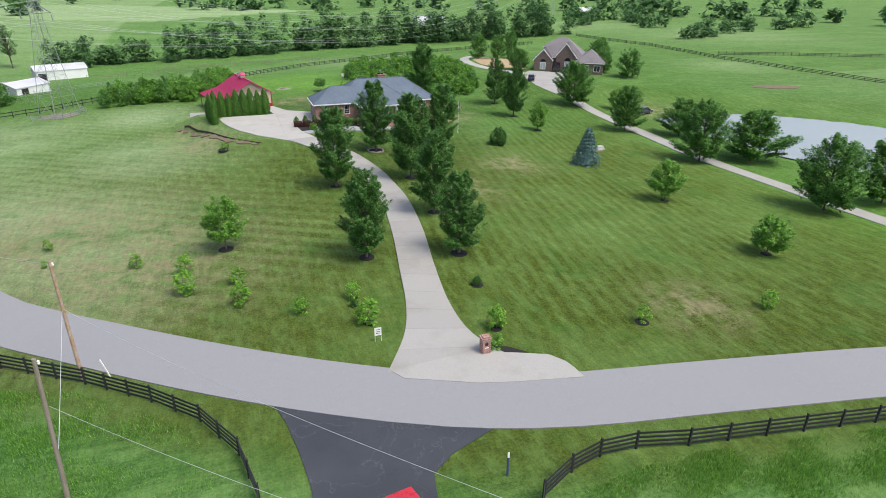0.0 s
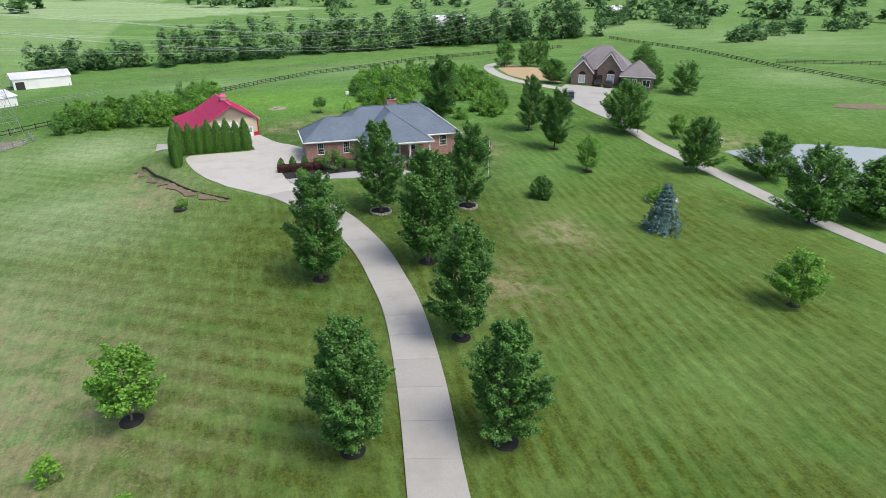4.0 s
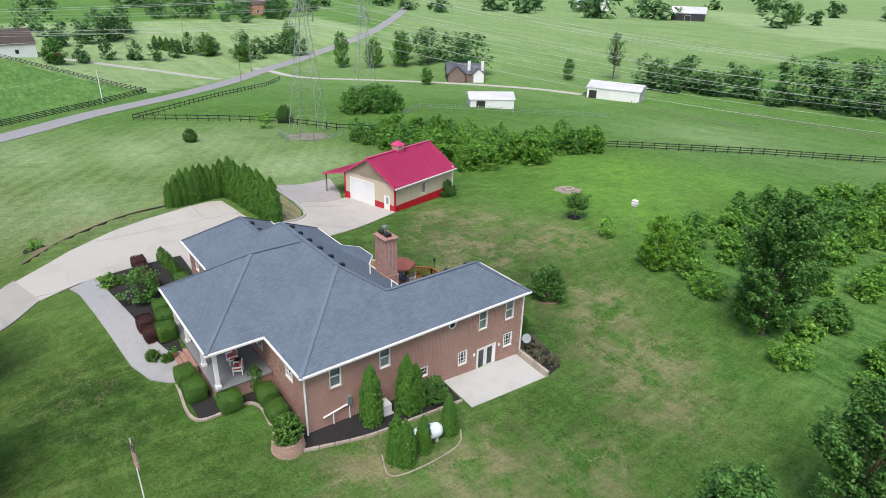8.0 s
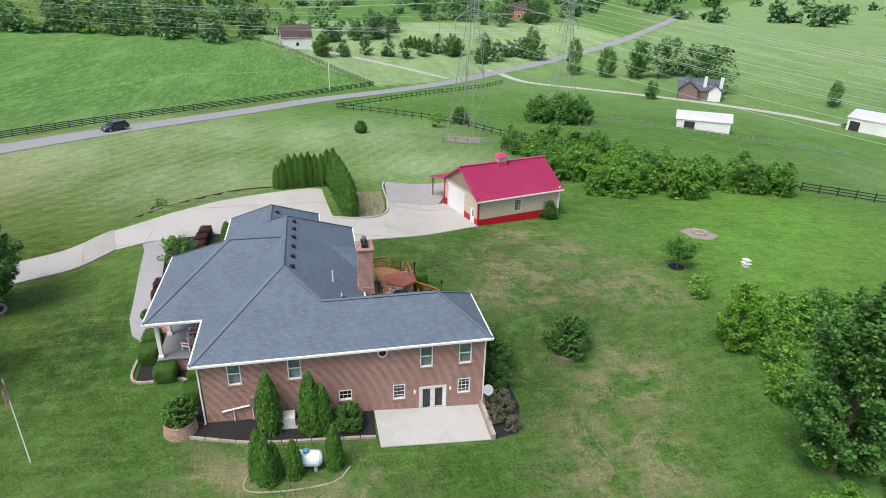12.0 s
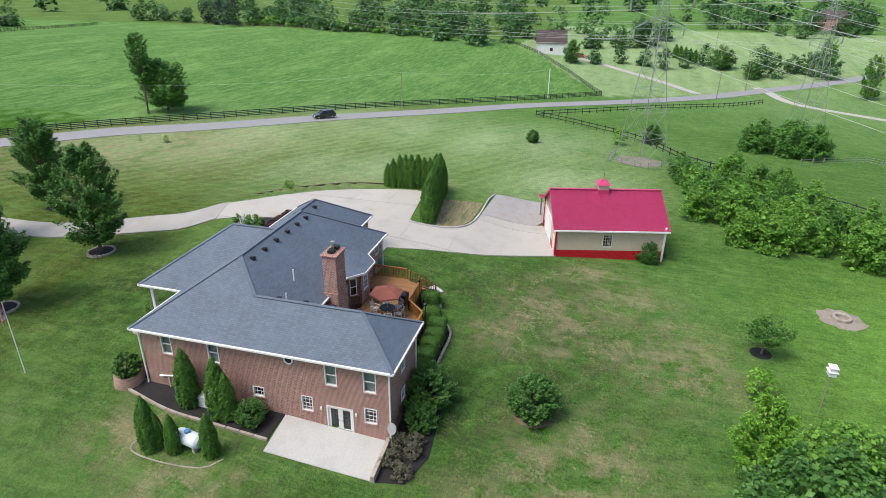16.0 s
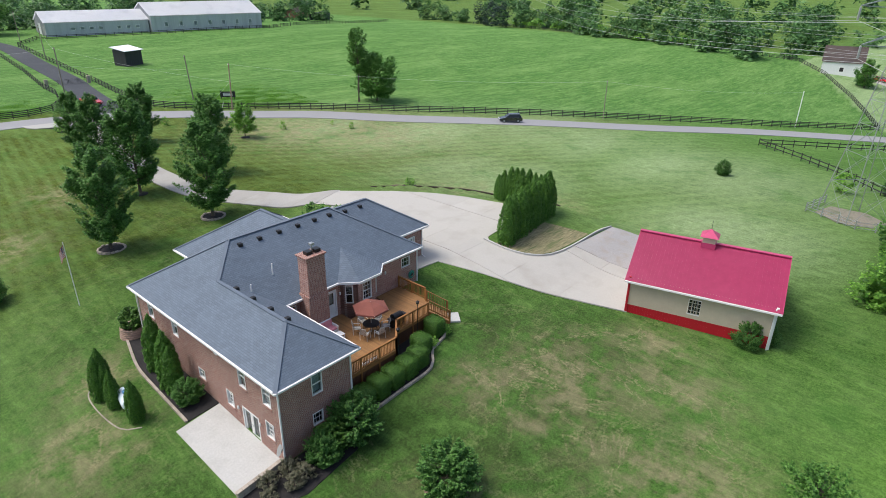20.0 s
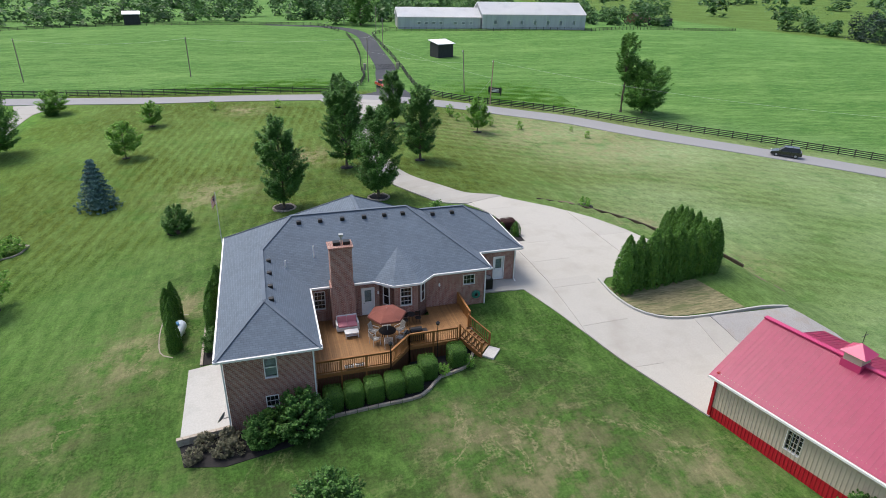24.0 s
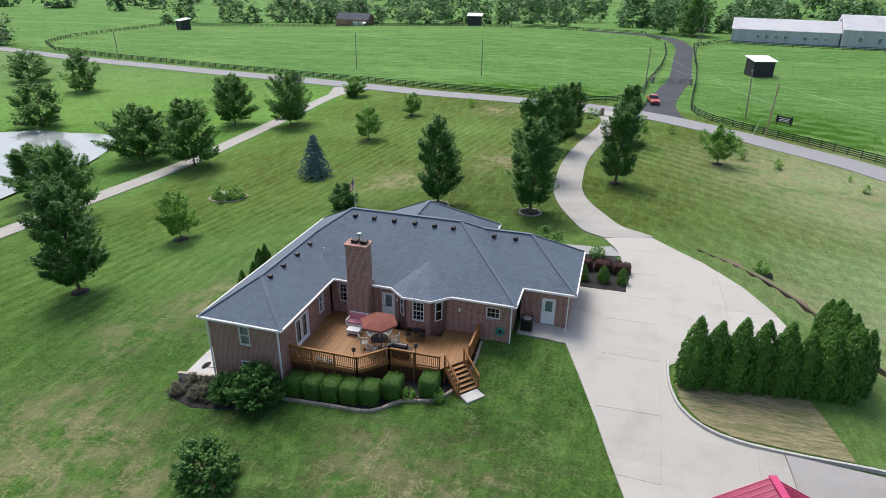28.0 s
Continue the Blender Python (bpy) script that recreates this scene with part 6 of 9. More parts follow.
edging("retaining_wall", [(23.7, 18.45), (25, 18.47), (26.9, 18.5)], "low brown block wall beside the patio", 0.4, 0.55, 0.25)
old_timber = surface("old_timber", (0.05, 0.04, 0.028), (0.11, 0.085, 0.06), 6, 0.6, 0.9, bump=0.4, vary=0.3)
timber = curve_through(GARDEN_LINE, 1.0)
timber_wall = tagged(new("timber_wall"), "low dark timber wall holding the bank beside the court", "retaining wall", kind="structure")
for p, q in zip(timber[8:], timber[9:]):
    d = (q - p) * 0.02
    zs = [gz(x + 0.9, y + 0.55) - 0.27 for x, y in (p, q)]
    for row in range(2):
        bm = bmesh.new()
        beam(bm, (p[0] + d[0], p[1] + d[1], zs[0] - 0.2 * row), (q[0] - d[0], q[1] - d[1], zs[1] - 0.2 * row), 0.16, 0.19)
        part("timber", bm, old_timber, timber_wall)
bank = timber[4:]
wob = np.array([0.45 + 0.75 * abs(math.sin(k * 0.8)) * min(1.0, k / 3, (len(bank) - 1 - k) / 3) + 0.2 * math.sin(k * 2.3) for k in range(len(bank))])
outer = sides(bank, wob)[1]
draped("bare_bank", [tuple(p) for p in bank - (0.12, 0.10)] + [tuple(p) for p in outer[::-1]], soil, 0.15, "strip of bare brown soil below a timber wall", "soil", step=0.8)


def tree_ring(x, y, r, stones):
    if stones:
        ob = thing("tree_ring", (x, y, gz(x, y)), "ring of rough pale stones round a trunk", "stone ring", "stone tree rings")
        bm = bmesh.new()
        lathe(bm, [(r, -0.1), (r, 0.06), (r * 0.6, 0.1), (0.05, 0.12)], 20)
        part("mulch", bm, mulch, ob)
        rr = random.Random(int(x * 10))
        for k in range(int(r * 16)):
            a = k * math.tau / int(r * 16)
            bm = bmesh.new()
            box(bm, -0.17, 0.17, -0.12, 0.12, -0.1, rr.uniform(0.14, 0.24), Matrix.Translation((r * math.cos(a), r * math.sin(a), 0)) @ Matrix.Rotation(a + 1.57 + rr.uniform(-0.15, 0.15), 4, "Z"))
            part("stone", soft(bm, 0.03), stone, ob)
    else:
        ob = thing("mulch_ring", (x, y, gz(x, y)), "dark mulch ring round a trunk in the lawn", "mulch ring", "mulch rings in the lawn")
        bm = bmesh.new()
        lathe(bm, [(r, -0.1), (r, 0.03), (r * 0.6, 0.08), (0.05, 0.1)], 18)
        part("mulch", bm, soil if r > 1.2 else mulch, ob)


for x, y in ((7.2, -18.4), (18.4, -18.6)):
    tree_ring(x, y, 1.25, True)
for x, y, r in ((-3.0, -57.8, 0.8), (6.4, -59.8, 0.9), (7.6, -47.7, 0.8), (9.0, -33.0, 0.9), (-2.0, -33.9, 0.8), (46.4, 23.2, 0.8), (45.0, 9.4, 0.8), (-16.7, -50.2, 0.8), (44.2, -3.9, 0.9), (40.4, -49.4, 0.6), (39, -68.5, 0.6), (30.0, -16.3, 1.1), (18.5, 26.9, 1.35), (-5.6, -70.4, 0.5), (4.2, -74.6, 0.5), (5.6, -66.9, 0.6), (16.5, -77.4, 0.6), (7.2, 43.2, 0.8), (-16.1, -9.9, 1.1)):
    tree_ring(x, y, r, False)

# ---- deck ----
DZ = 2.86
DECK = [(18.2, 10.8), (18.2, 17.55), (13.25, 17.55), (11.6, 15.85), (8.05, 15.8), (6.45, 14.0), (6.45, 10.8)]
deck = thing("deck", (0, 0, 0), "orange-brown stained wooden deck with railings and stairs", "deck")
x = 6.47
while x < 18.15:
    # boards run out from the house and end at the outline
    top = 17.5 if x + 0.07 > 13.25 else 15.83 + (x + 0.07 - 11.6) * (17.55 - 15.85) / 1.65 if x + 0.07 > 11.6 else 15.78 if x + 0.07 > 8.05 else 14.0 + (x + 0.07 - 6.45) * 1.8 / 1.6
    low = 10.83 if not 9.0 < x < 12.6 else 11.95
    bm = bmesh.new()
    box(bm, x, x + 0.138, low, top, DZ - 0.04, DZ)
    part("board", bm, deck_wood, deck)
    x += 0.145


def rail_run(a, b, z=DZ, gap=0.14, posts=True):
    a, b = Vector((*a, 0)), Vector((*b, 0))
    d = (b - a).normalized()
    for h, w, t in ((1.02, 0.14, 0.04), (0.92, 0.04, 0.09), (0.10, 0.04, 0.09)):
        bm = bmesh.new()
        beam(bm, a + Vector((0, 0, z + h)), b + Vector((0, 0, z + h)), w, t)
        part("rail", bm, rail_wood, deck)
    n = int((b - a).length / gap)
    for k in range(1, n):
        p = a + (b - a) * k / n
        bm = bmesh.new()
        box(bm, p.x - 0.02, p.x + 0.02, p.y - 0.02, p.y + 0.02, z + 0.06, z + 0.95)
        part("baluster", bm, rail_wood, deck)
    m = max(1, int(round((b - a).length / 1.9)))
    for k in range(m + 1):
        p = a + (b - a) * k / m
        bm = bmesh.new()
        box(bm, p.x - 0.05, p.x + 0.05, p.y - 0.05, p.y + 0.05, gz(p.x, p.y) - 0.2, z + 1.06)
        part("post", bm, rail_wood, deck)


for a, b in (((18.2, 17.5), (13.25, 17.5)), ((13.25, 17.5), (11.6, 15.82)), ((11.6, 15.82), (8.05, 15.78)), ((6.47, 13.95), (6.47, 10.9))):
    rail_run(a, b)
    p, q = Vector((*a, 0)), Vector((*b, 0))
    n = int((q - p).length / 0.11)
    bm = bmesh.new()
    beam(bm, p + Vector((0, 0, DZ - 0.16)), q + Vector((0, 0, DZ - 0.16)), 0.05, 0.24)
    part("fascia", bm, rail_wood, deck)
    for k in range(n):
        r = p + (q - p) * (k + 0.5) / n
        bm = bmesh.new()
        box(bm, r.x - 0.045, r.x + 0.045, r.y - 0.045, r.y - 0.02, gz(r.x, r.y), DZ - 0.28)
        part("skirt_board", bm, skirt_wood, deck)
sd = Vector((-1.6, -1.8, 0)).normalized()
out = Vector((-0.75, 0.66, 0)).normalized()
s0 = Vector((7.25, 14.9, 0))
for k in range(6):
    bm = bmesh.new()
    c = s0 + out * (0.15 + 0.28 * k)
    z = DZ - 0.175 * (k + 1)
    beam(bm, c + sd * 0.72 + Vector((0, 0, z)), c - sd * 0.72 + Vector((0, 0, z)), 0.29, 0.05)
    part("tread", bm, deck_wood, deck)
    bm = bmesh.new()
    beam(bm, c + out * -0.13 + sd * 0.7 + Vector((0, 0, z - 0.1)), c + out * -0.13 - sd * 0.7 + Vector((0, 0, z - 0.1)), 0.025, 0.17)
    part("riser", bm, rail_wood, deck)
for s in (-1, 1):
    a = s0 + sd * (0.78 * s)
    b = a + out * 1.75
    bm = bmesh.new()
    beam(bm, a + Vector((0, 0, DZ - 0.2)), b + Vector((0, 0, DZ - 1.25)), 0.05, 0.3)
    part("stringer", bm, rail_wood, deck)
    for h, w, t in ((0.98, 0.12, 0.045), (0.2, 0.04, 0.08)):
        bm = bmesh.new()
        beam(bm, a + Vector((0, 0, DZ + h)), b + Vector((0, 0, DZ - 1.05 + h)), w, t)
        part("rail", bm, rail_wood, deck)
    for k in range(10):
        p = a + (b - a) * (k + 0.5) / 10
        z = DZ - 1.05 * (k + 0.5) / 10
        bm = bmesh.new()
        box(bm, p.x - 0.02, p.x + 0.02, p.y - 0.02, p.y + 0.02, z + 0.15, z + 0.98)
        part("baluster", bm, rail_wood, deck)
    for p, zt in ((a, DZ + 1.05), (b, DZ - 0.05)):
        bm = bmesh.new()
        box(bm, p.x - 0.05, p.x + 0.05, p.y - 0.05, p.y + 0.05, gz(p.x, p.y) - 0.2, zt)
        part("post", bm, rail_wood, deck)
pad_at = s0 + out * 2.2
bm = bmesh.new()
box(bm, -0.45, 0.45, -0.7, 0.7, -0.2, 0.1, Matrix.Translation((pad_at.x, pad_at.y, gz(pad_at.x, pad_at.y))) @ Matrix.Rotation(math.atan2(out.y, out.x), 4, "Z"))
tagged(part("landing_pad", soft(bm, 0.02), patio_grey), "small square concrete pad below the deck stairs", "paving", kind="structure")

# deck furniture
def patio_set(cx, cy):
    table = thing("patio_table", (cx, cy, DZ), "round glass-topped patio table with dark frame", "table")
    bm = bmesh.new()
    lathe(bm, [(0.6, 0.70), (0.62, 0.71), (0.62, 0.725), (0.6, 0.735)], 24)
    part("tabletop", bm, black_metal, table)
    for a in range(4):
        bm = bmesh.new()
        t = a * math.pi / 2 + 0.78
        tube(bm, (0.35 * math.cos(t), 0.35 * math.sin(t), 0.7), (0.45 * math.cos(t), 0.45 * math.sin(t), 0), 0.02, 0.02, 6)
        part("leg", bm, black_metal, table)
    umbrella = thing("patio_umbrella", (cx, cy, DZ), "faded terracotta patio umbrella standing open over a table", "umbrella")
    bm = bmesh.new()
    tube(bm, (0, 0, 0.0), (0, 0, 2.55), 0.025, 0.02, 8)
    part("pole", bm, white_trim, umbrella)
    bm = bmesh.new()
    tip = bm.verts.new((0, 0, 2.55))
    mid = [bm.verts.new((0.75 * math.cos(k * math.tau / 6), 0.75 * math.sin(k * math.tau / 6), 2.36)) for k in range(6)]
    rim = [bm.verts.new((1.36 * math.cos(k * math.tau / 6), 1.36 * math.sin(k * math.tau / 6), 2.08)) for k in range(6)]
    hem = [bm.verts.new((1.38 * math.cos(k * math.tau / 6), 1.38 * math.sin(k * math.tau / 6), 1.95)) for k in range(6)]
    for k in range(6):
        j = (k + 1) % 6
        bm.faces.new((mid[k], mid[j], tip))
        bm.faces.new((rim[k], rim[j], mid[j], mid[k]))
        bm.faces.new((hem[k], hem[j], rim[j], rim[k]))
    part("canopy", bm, surface("terracotta_canvas", (0.195, 0.060, 0.044), (0.25, 0.085, 0.062), 10, 1.0, 0.9, bump=0.1), umbrella, "terracotta canvas canopy")
    for k in range(6):
        bm = bmesh.new()
        tube(bm, (0, 0, 2.5), (1.38 * math.cos(k * math.tau / 6), 1.38 * math.sin(k * math.tau / 6), 2.06), 0.01, 0.008, 5)
        part("rib", bm, white_trim, umbrella)
    cloth = surface("striped_sling", (0.66, 0.64, 0.58), (0.14, 0.13, 0.12), 7, 1.0, 0.9, stretch=(4, 4, 0.2))
    for k in range(6):
        a = k * math.tau / 6 + 0.4
        ch = thing("patio_chair", (cx + 1.05 * math.cos(a), cy + 1.05 * math.sin(a), DZ), "striped sling patio chair with white frame", "chair", "patio chairs", turn=a - math.pi / 2)
        bm = bmesh.new()
        box(bm, -0.26, 0.26, -0.25, 0.22, 0.40, 0.45)
        part("seat", soft(bm, 0.02), cloth, ch)
        bm = bmesh.new()
        box(bm, -0.26, 0.26, -0.02, 0.03, 0.0, 0.62, Matrix.Translation((0, 0.22, 0.43)) @ Matrix.Rotation(-0.25, 4, "X"))
        part("backrest", soft(bm, 0.02), cloth, ch)
        for sx in (-1, 1):
            bm = bmesh.new()
            tube(bm, (sx * 0.28, -0.25, 0), (sx * 0.28, -0.25, 0.62), 0.018, 0.018, 6)
            tube(bm, (sx * 0.28, -0.25, 0.62), (sx * 0.28, 0.3, 0.66), 0.02, 0.02, 6)
            tube(bm, (sx * 0.28, 0.3, 0.66), (sx * 0.28, 0.3, 0), 0.018, 0.018, 6)
            part("arm_frame", bm, white_trim, ch)


patio_set(12.85, 14.45)
sofa = thing("garden_sofa", (15.4, 12.4, DZ), "white wicker loveseat with pink-red cushions", "sofa")
for name, b, m in (("base", (-0.75, 0.75, -0.35, 0.4, 0.08, 0.36), white_trim), ("backrest", (-0.75, 0.75, -0.42, -0.32, 0.3, 1.0), white_trim), ("arm", (-0.82, -0.70, -0.4, 0.4, 0.08, 0.64), white_trim), ("arm", (0.70, 0.82, -0.4, 0.4, 0.08, 0.64), white_trim),
                   ("cushion", (-0.68, -0.01, -0.3, 0.38, 0.36, 0.5), pink_cloth), ("cushion", (0.01, 0.68, -0.3, 0.38, 0.36, 0.5), pink_cloth), ("back_cushion", (-0.68, -0.01, -0.32, -0.18, 0.5, 0.95), pink_cloth), ("back_cushion", (0.01, 0.68, -0.32, -0.18, 0.5, 0.95), pink_cloth)):
    bm = bmesh.new()
    box(bm, *b)
    part(name, soft(bm, 0.03, 2), m, sofa)
ottoman = thing("coffee_table", (15.25, 13.45, DZ), "small white wicker coffee table", "table")
for name, b in (("tabletop", (-0.5, 0.5, -0.3, 0.3, 0.38, 0.43)), ("shelf", (-0.42, 0.42, -0.24, 0.24, 0.14, 0.17))):
    bm = bmesh.new()
    box(bm, *b)
    part(name, soft(bm, 0.015), white_trim, ottoman)
for sx in (-1, 1):
    for sy in (-1, 1):
        bm = bmesh.new()
        box(bm, sx * 0.44 - 0.03, sx * 0.44 + 0.03, sy * 0.25 - 0.03, sy * 0.25 + 0.03, 0, 0.38)
        part("leg", bm, white_trim, ottoman)
grill = thing("grill", (10.95, 15.2, DZ), "black gas barbecue grill with closed lid", "grill")
bm = bmesh.new()
box(bm, -0.65, 0.65, -0.25, 0.25, 0.1, 0.8)
part("cabinet", soft(bm, 0.02), black_metal, grill)
bm = bmesh.new()
tube(bm, (-0.42, 0, 0.86), (0.42, 0, 0.86), 0.26, 0.26, 14)
part("lid", bm, black_metal, grill)
for sx in (-1, 1):
    bm = bmesh.new()
    box(bm, sx * 0.66 - 0.16, sx * 0.66 + 0.16, -0.22, 0.22, 0.8, 0.84)
    part("side_shelf", bm, black_metal, grill)
for k, (x, y, kind) in enumerate(((10.2, 12.9, "bistro_chair"), (11.2, 13.0, "bistro_chair"), (10.7, 12.7, "bistro_table"))):
    ob = thing(kind, (x, y, DZ), "dark metal bistro " + ("chair" if "chair" in kind else "table") + " on the deck", "chair" if "chair" in kind else "table")
    bm = bmesh.new()
    lathe(bm, [(0.22, 0.44), (0.24, 0.46), (0.22, 0.48)], 14) if "chair" in kind else lathe(bm, [(0.33, 0.7), (0.34, 0.72), (0.33, 0.74)], 18)
    part("seat" if "chair" in kind else "tabletop", bm, black_metal, ob)
    for q in range(4):
        t = q * math.pi / 2 + 0.78
        bm = bmesh.new()
        tube(bm, (0.18 * math.cos(t), 0.18 * math.sin(t), 0), (0.18 * math.cos(t), 0.18 * math.sin(t), (0.95 if q in (2, 3) else 0.46) if "chair" in kind else 0.7), 0.014, 0.014, 6)
        part("leg", bm, black_metal, ob)
    if "chair" in kind:
        bm = bmesh.new()
        box(bm, -0.2, 0.2, -0.16, -0.13, 0.6, 0.95)
        part("backrest", bm, black_metal, ob)
for x, y in ((9.6, 16.1), (13.3, 17.75)):
    ob = thing("lamp_post", (x, y, gz(x, y)), "thin black garden lamp post beside the deck", "lamp post")
    bm = bmesh.new()
    tube(bm, (0, 0, -0.2), (0, 0, DZ + 1.6 - gz(x, y)), 0.03, 0.025, 8)
    part("pole", bm, black_metal, ob)
    bm = bmesh.new()
    lathe(bm, [(0.05, 0), (0.11, 0.05), (0.13, 0.2), (0.16, 0.22), (0.03, 0.34)], 10, (0, 0, DZ + 1.6 - gz(x, y)))
    part("lantern", bm, black_metal, ob)

# ---- house fittings ----
chimney_m = bmesh.new()
box(chimney_m, 14.68, 16.4, 10.82, 12.0, -0.5, 6.2)
box(chimney_m, 14.75, 16.3, 10.9, 11.95, 6.2, 9.1)
chimney = part("chimney", chimney_m, brick, house, "tall red brick chimney")
for z, g in ((9.1, 0.06), (9.18, 0.11)):
    bm = bmesh.new()
    box(bm, 14.75 - g, 16.3 + g, 10.9 - g, 11.95 + g, z, z + 0.08)
    part("crown", bm, brick, chimney)
for x in (15.05, 15.75):
    bm = bmesh.new()
    box(bm, x - 0.24, x + 0.24, 11.2, 11.65, 9.26, 9.5)
    part("flue", bm, black_metal, chimney, "black chimney flue cap")
bm = bmesh.new()
tube(bm, (15.4, 11.4, 9.26), (15.4, 11.4, 9.95), 0.05, 0.05, 8)
box(bm, 15.25, 15.55, 11.25, 11.55, 9.85, 10.0)
part("flue_pipe", bm, steel, chimney, "metal flue pipe")
roof_north = lambda y: EAVE + PITCH * (11.2 - y)
vent_bm = bmesh.new()
box(vent_bm, -0.17, 0.17, -0.17, 0.17, -0.1, 0.18)
soft(vent_bm, 0.07, 2)
vents = [(x, 6.35, roof_north(6.35)) for x in (17.97, 16.35, 14.65, 12.93, 11.32, 9.82)] + [(x, 4.8, EAVE + PITCH * (8.28 - 4.8)) for x in (6.9, 5.2)] + [(20.45, y, EAVE + PITCH * (20.45 - 17.8)) for y in (9.6, 11.6, 13.6, 15.4)]
first_vent = None
for p in vents:
    if first_vent is None:
        first_vent = part("roof_vent", vent_bm, black_metal, house, "black roof vent")
        first_vent.location = p
    else:
        shared("roof_vent", first_vent.data, house, p, label="black roof vent")
for x, y, h in ((17.2, 9.0, 0.9), (19.3, 9.5, 0.5)):
    bm = bmesh.new()
    z = max(roof_north(y), EAVE + PITCH * (x - 17.8) if x > 18 else 0)
    tube(bm, (x, y, z - 0.1), (x, y, z + h), 0.05, 0.05, 8)
    part("vent_pipe", bm, white_trim, house, "white plastic vent pipe")
# bay roof
bm = bmesh.new()
apex = bm.verts.new((10.85, 8.9, roof_north(8.9) + 0.02))
rim = [bm.verts.new(p) for p in ((8.55, 11.2, EAVE), (9.8, 12.3, EAVE), (11.9, 12.3, EAVE), (13.15, 11.2, EAVE))]
for a, b in zip(rim, rim[1:]):
    bm.faces.new((a, b, apex))
part("bay_roof", bm, shingle, house)
for (ax, ay), (bx, by) in zip([(8.55, 11.2), (9.8, 12.3), (11.9, 12.3)], [(9.8, 12.3), (11.9, 12.3), (13.15, 11.2)]):
    bm = bmesh.new()
    beam(bm, (ax, ay, EAVE - 0.085), (bx, by, EAVE - 0.085), 0.13, 0.17)
    part("gutter", bm, white_trim, house)
bm = bmesh.new()
bm.faces.new([bm.verts.new((x, y, EAVE - 0.18)) for x, y in ((8.55, 11.2), (9.8, 12.3), (11.9, 12.3), (13.15, 11.2))])
part("soffit", bm, white_trim, house)
for cx, cy, turn in ((9.47, 11.34, 48), (12.23, 11.34, -48)):
    bm = bmesh.new()
    m = Matrix.Translation((cx, cy, 0)) @ Matrix.Rotation(radians(turn), 4, "Z")
    frame_bars(bm, -0.3, 0.3, 3.85, 5.4, 0.07, -0.03, 0.07)
    box(bm, -0.25, 0.25, 0.02, 0.055, 4.6, 4.66)
    bm.transform(m)
    sw = part("side_window", bm, white_trim, house, "narrow white bay window")
    bm = bmesh.new()
    box(bm, -0.25, 0.25, 0.042, 0.05, 3.9, 5.35, m)
    part("pane", bm, pane, sw)
    bm = bmesh.new()
    box(bm, -0.25, 0.25, -0.03, 0.032, 3.9, 5.35, m)
    # Dark sheet in place of the unlit bay.
    part("blind", bm, dim, sw)
# downspouts
for x, y, ox, oy, z0 in ((23.6, 18.5, 0.06, 0.06, 0.15), (23.6, 0.62, 0.06, -0.1, 1.3), (18.2, 18.5, 0.1, 0.06, 0.8), (4.27, 10.8, -0.06, 0.06, 2.0), (0.4, 7.88, 0.1, 0.06, 2.9)):
    bm = bmesh.new()
    beam(bm, (x + ox, y + oy, EAVE - 0.2), (x + ox, y + oy, z0), 0.09, 0.09)
    beam(bm, (x + ox, y + oy, z0), (x + ox + (0.5 if ox > 0 and x > 20 else 0), y + oy + (0.5 if oy > 0 else -0.3), z0 - 0.12), 0.09, 0.09)
    part("downspout", bm, white_trim, house, "white downspout")
# vent in the east gable wall, wall lamps, meter and pipes
bm = bmesh.new()
for k in range(8):
    a0, a1 = k * math.tau / 8 + 0.39, (k + 1) * math.tau / 8 + 0.39
    beam(bm, (23.62, 11.75 + 0.3 * math.cos(a0), 5.3 + 0.3 * math.sin(a0)), (23.62, 11.75 + 0.3 * math.cos(a1), 5.3 + 0.3 * math.sin(a1)), 0.08, 0.08)
ow = part("octagon_window", bm, white_trim, house, "small octagonal window")
bm = bmesh.new()
bm.faces.new([bm.verts.new((23.61, 11.75 + 0.28 * math.cos(k * math.tau / 8 + 0.39), 5.3 + 0.28 * math.sin(k * math.tau / 8 + 0.39))) for k in range(8)])
part("pane", bm, dim, ow)
for y in (13.82, 16.25):
    bm = bmesh.new()
    lathe(bm, [(0.03, -0.12), (0.07, -0.08), (0.07, 0.1), (0.02, 0.16)], 8, (23.7, y, 1.98))
    part("wall_lamp", bm, white_trim, house, "small white wall lantern")
bm = bmesh.new()
box(bm, 23.6, 23.78, 3.3, 3.62, 2.3, 3.0)
part("meter_box", bm, steel, house, "grey electric meter box")
bm = bmesh.new()
tube(bm, (23.68, 1.6, 2.1), (23.68, 3.4, 2.4), 0.06, 0.06, 8)
tube(bm, (23.68, 2.3, 2.05), (23.68, 2.3, 1.1), 0.04, 0.04, 8)
tube(bm, (23.68, 3.45, 2.3), (23.68, 3.45, 1.0), 0.04, 0.04, 8)
part("conduit", bm, white_trim, house, "white service pipes")
bm = bmesh.new()
lathe(bm, [(0.02, 0), (0.2, 0.03), (0.36, 0.12), (0.37, 0.13)], 18)
bm.transform(Matrix.Translation((24.0, 18.85, 1.75)) @ Matrix.Rotation(radians(60), 4, "Y") @ Matrix.Rotation(0.4, 4, "X"))
dish = part("satellite_dish", bm, steel, house, "grey satellite dish")
bm = bmesh.new()
tube(bm, (23.6, 18.5, 1.5), (23.98, 18.85, 1.72), 0.025, 0.025, 6)
part("arm", bm, steel, dish)

ac = thing("air_conditioner", (24.25, 5.6, gz(24.25, 5.6)), "white boxy air conditioner in the mulch bed", "air conditioner")
bm = bmesh.new()
box(bm, -0.4, 0.4, -0.45, 0.45, 0.02, 0.78)
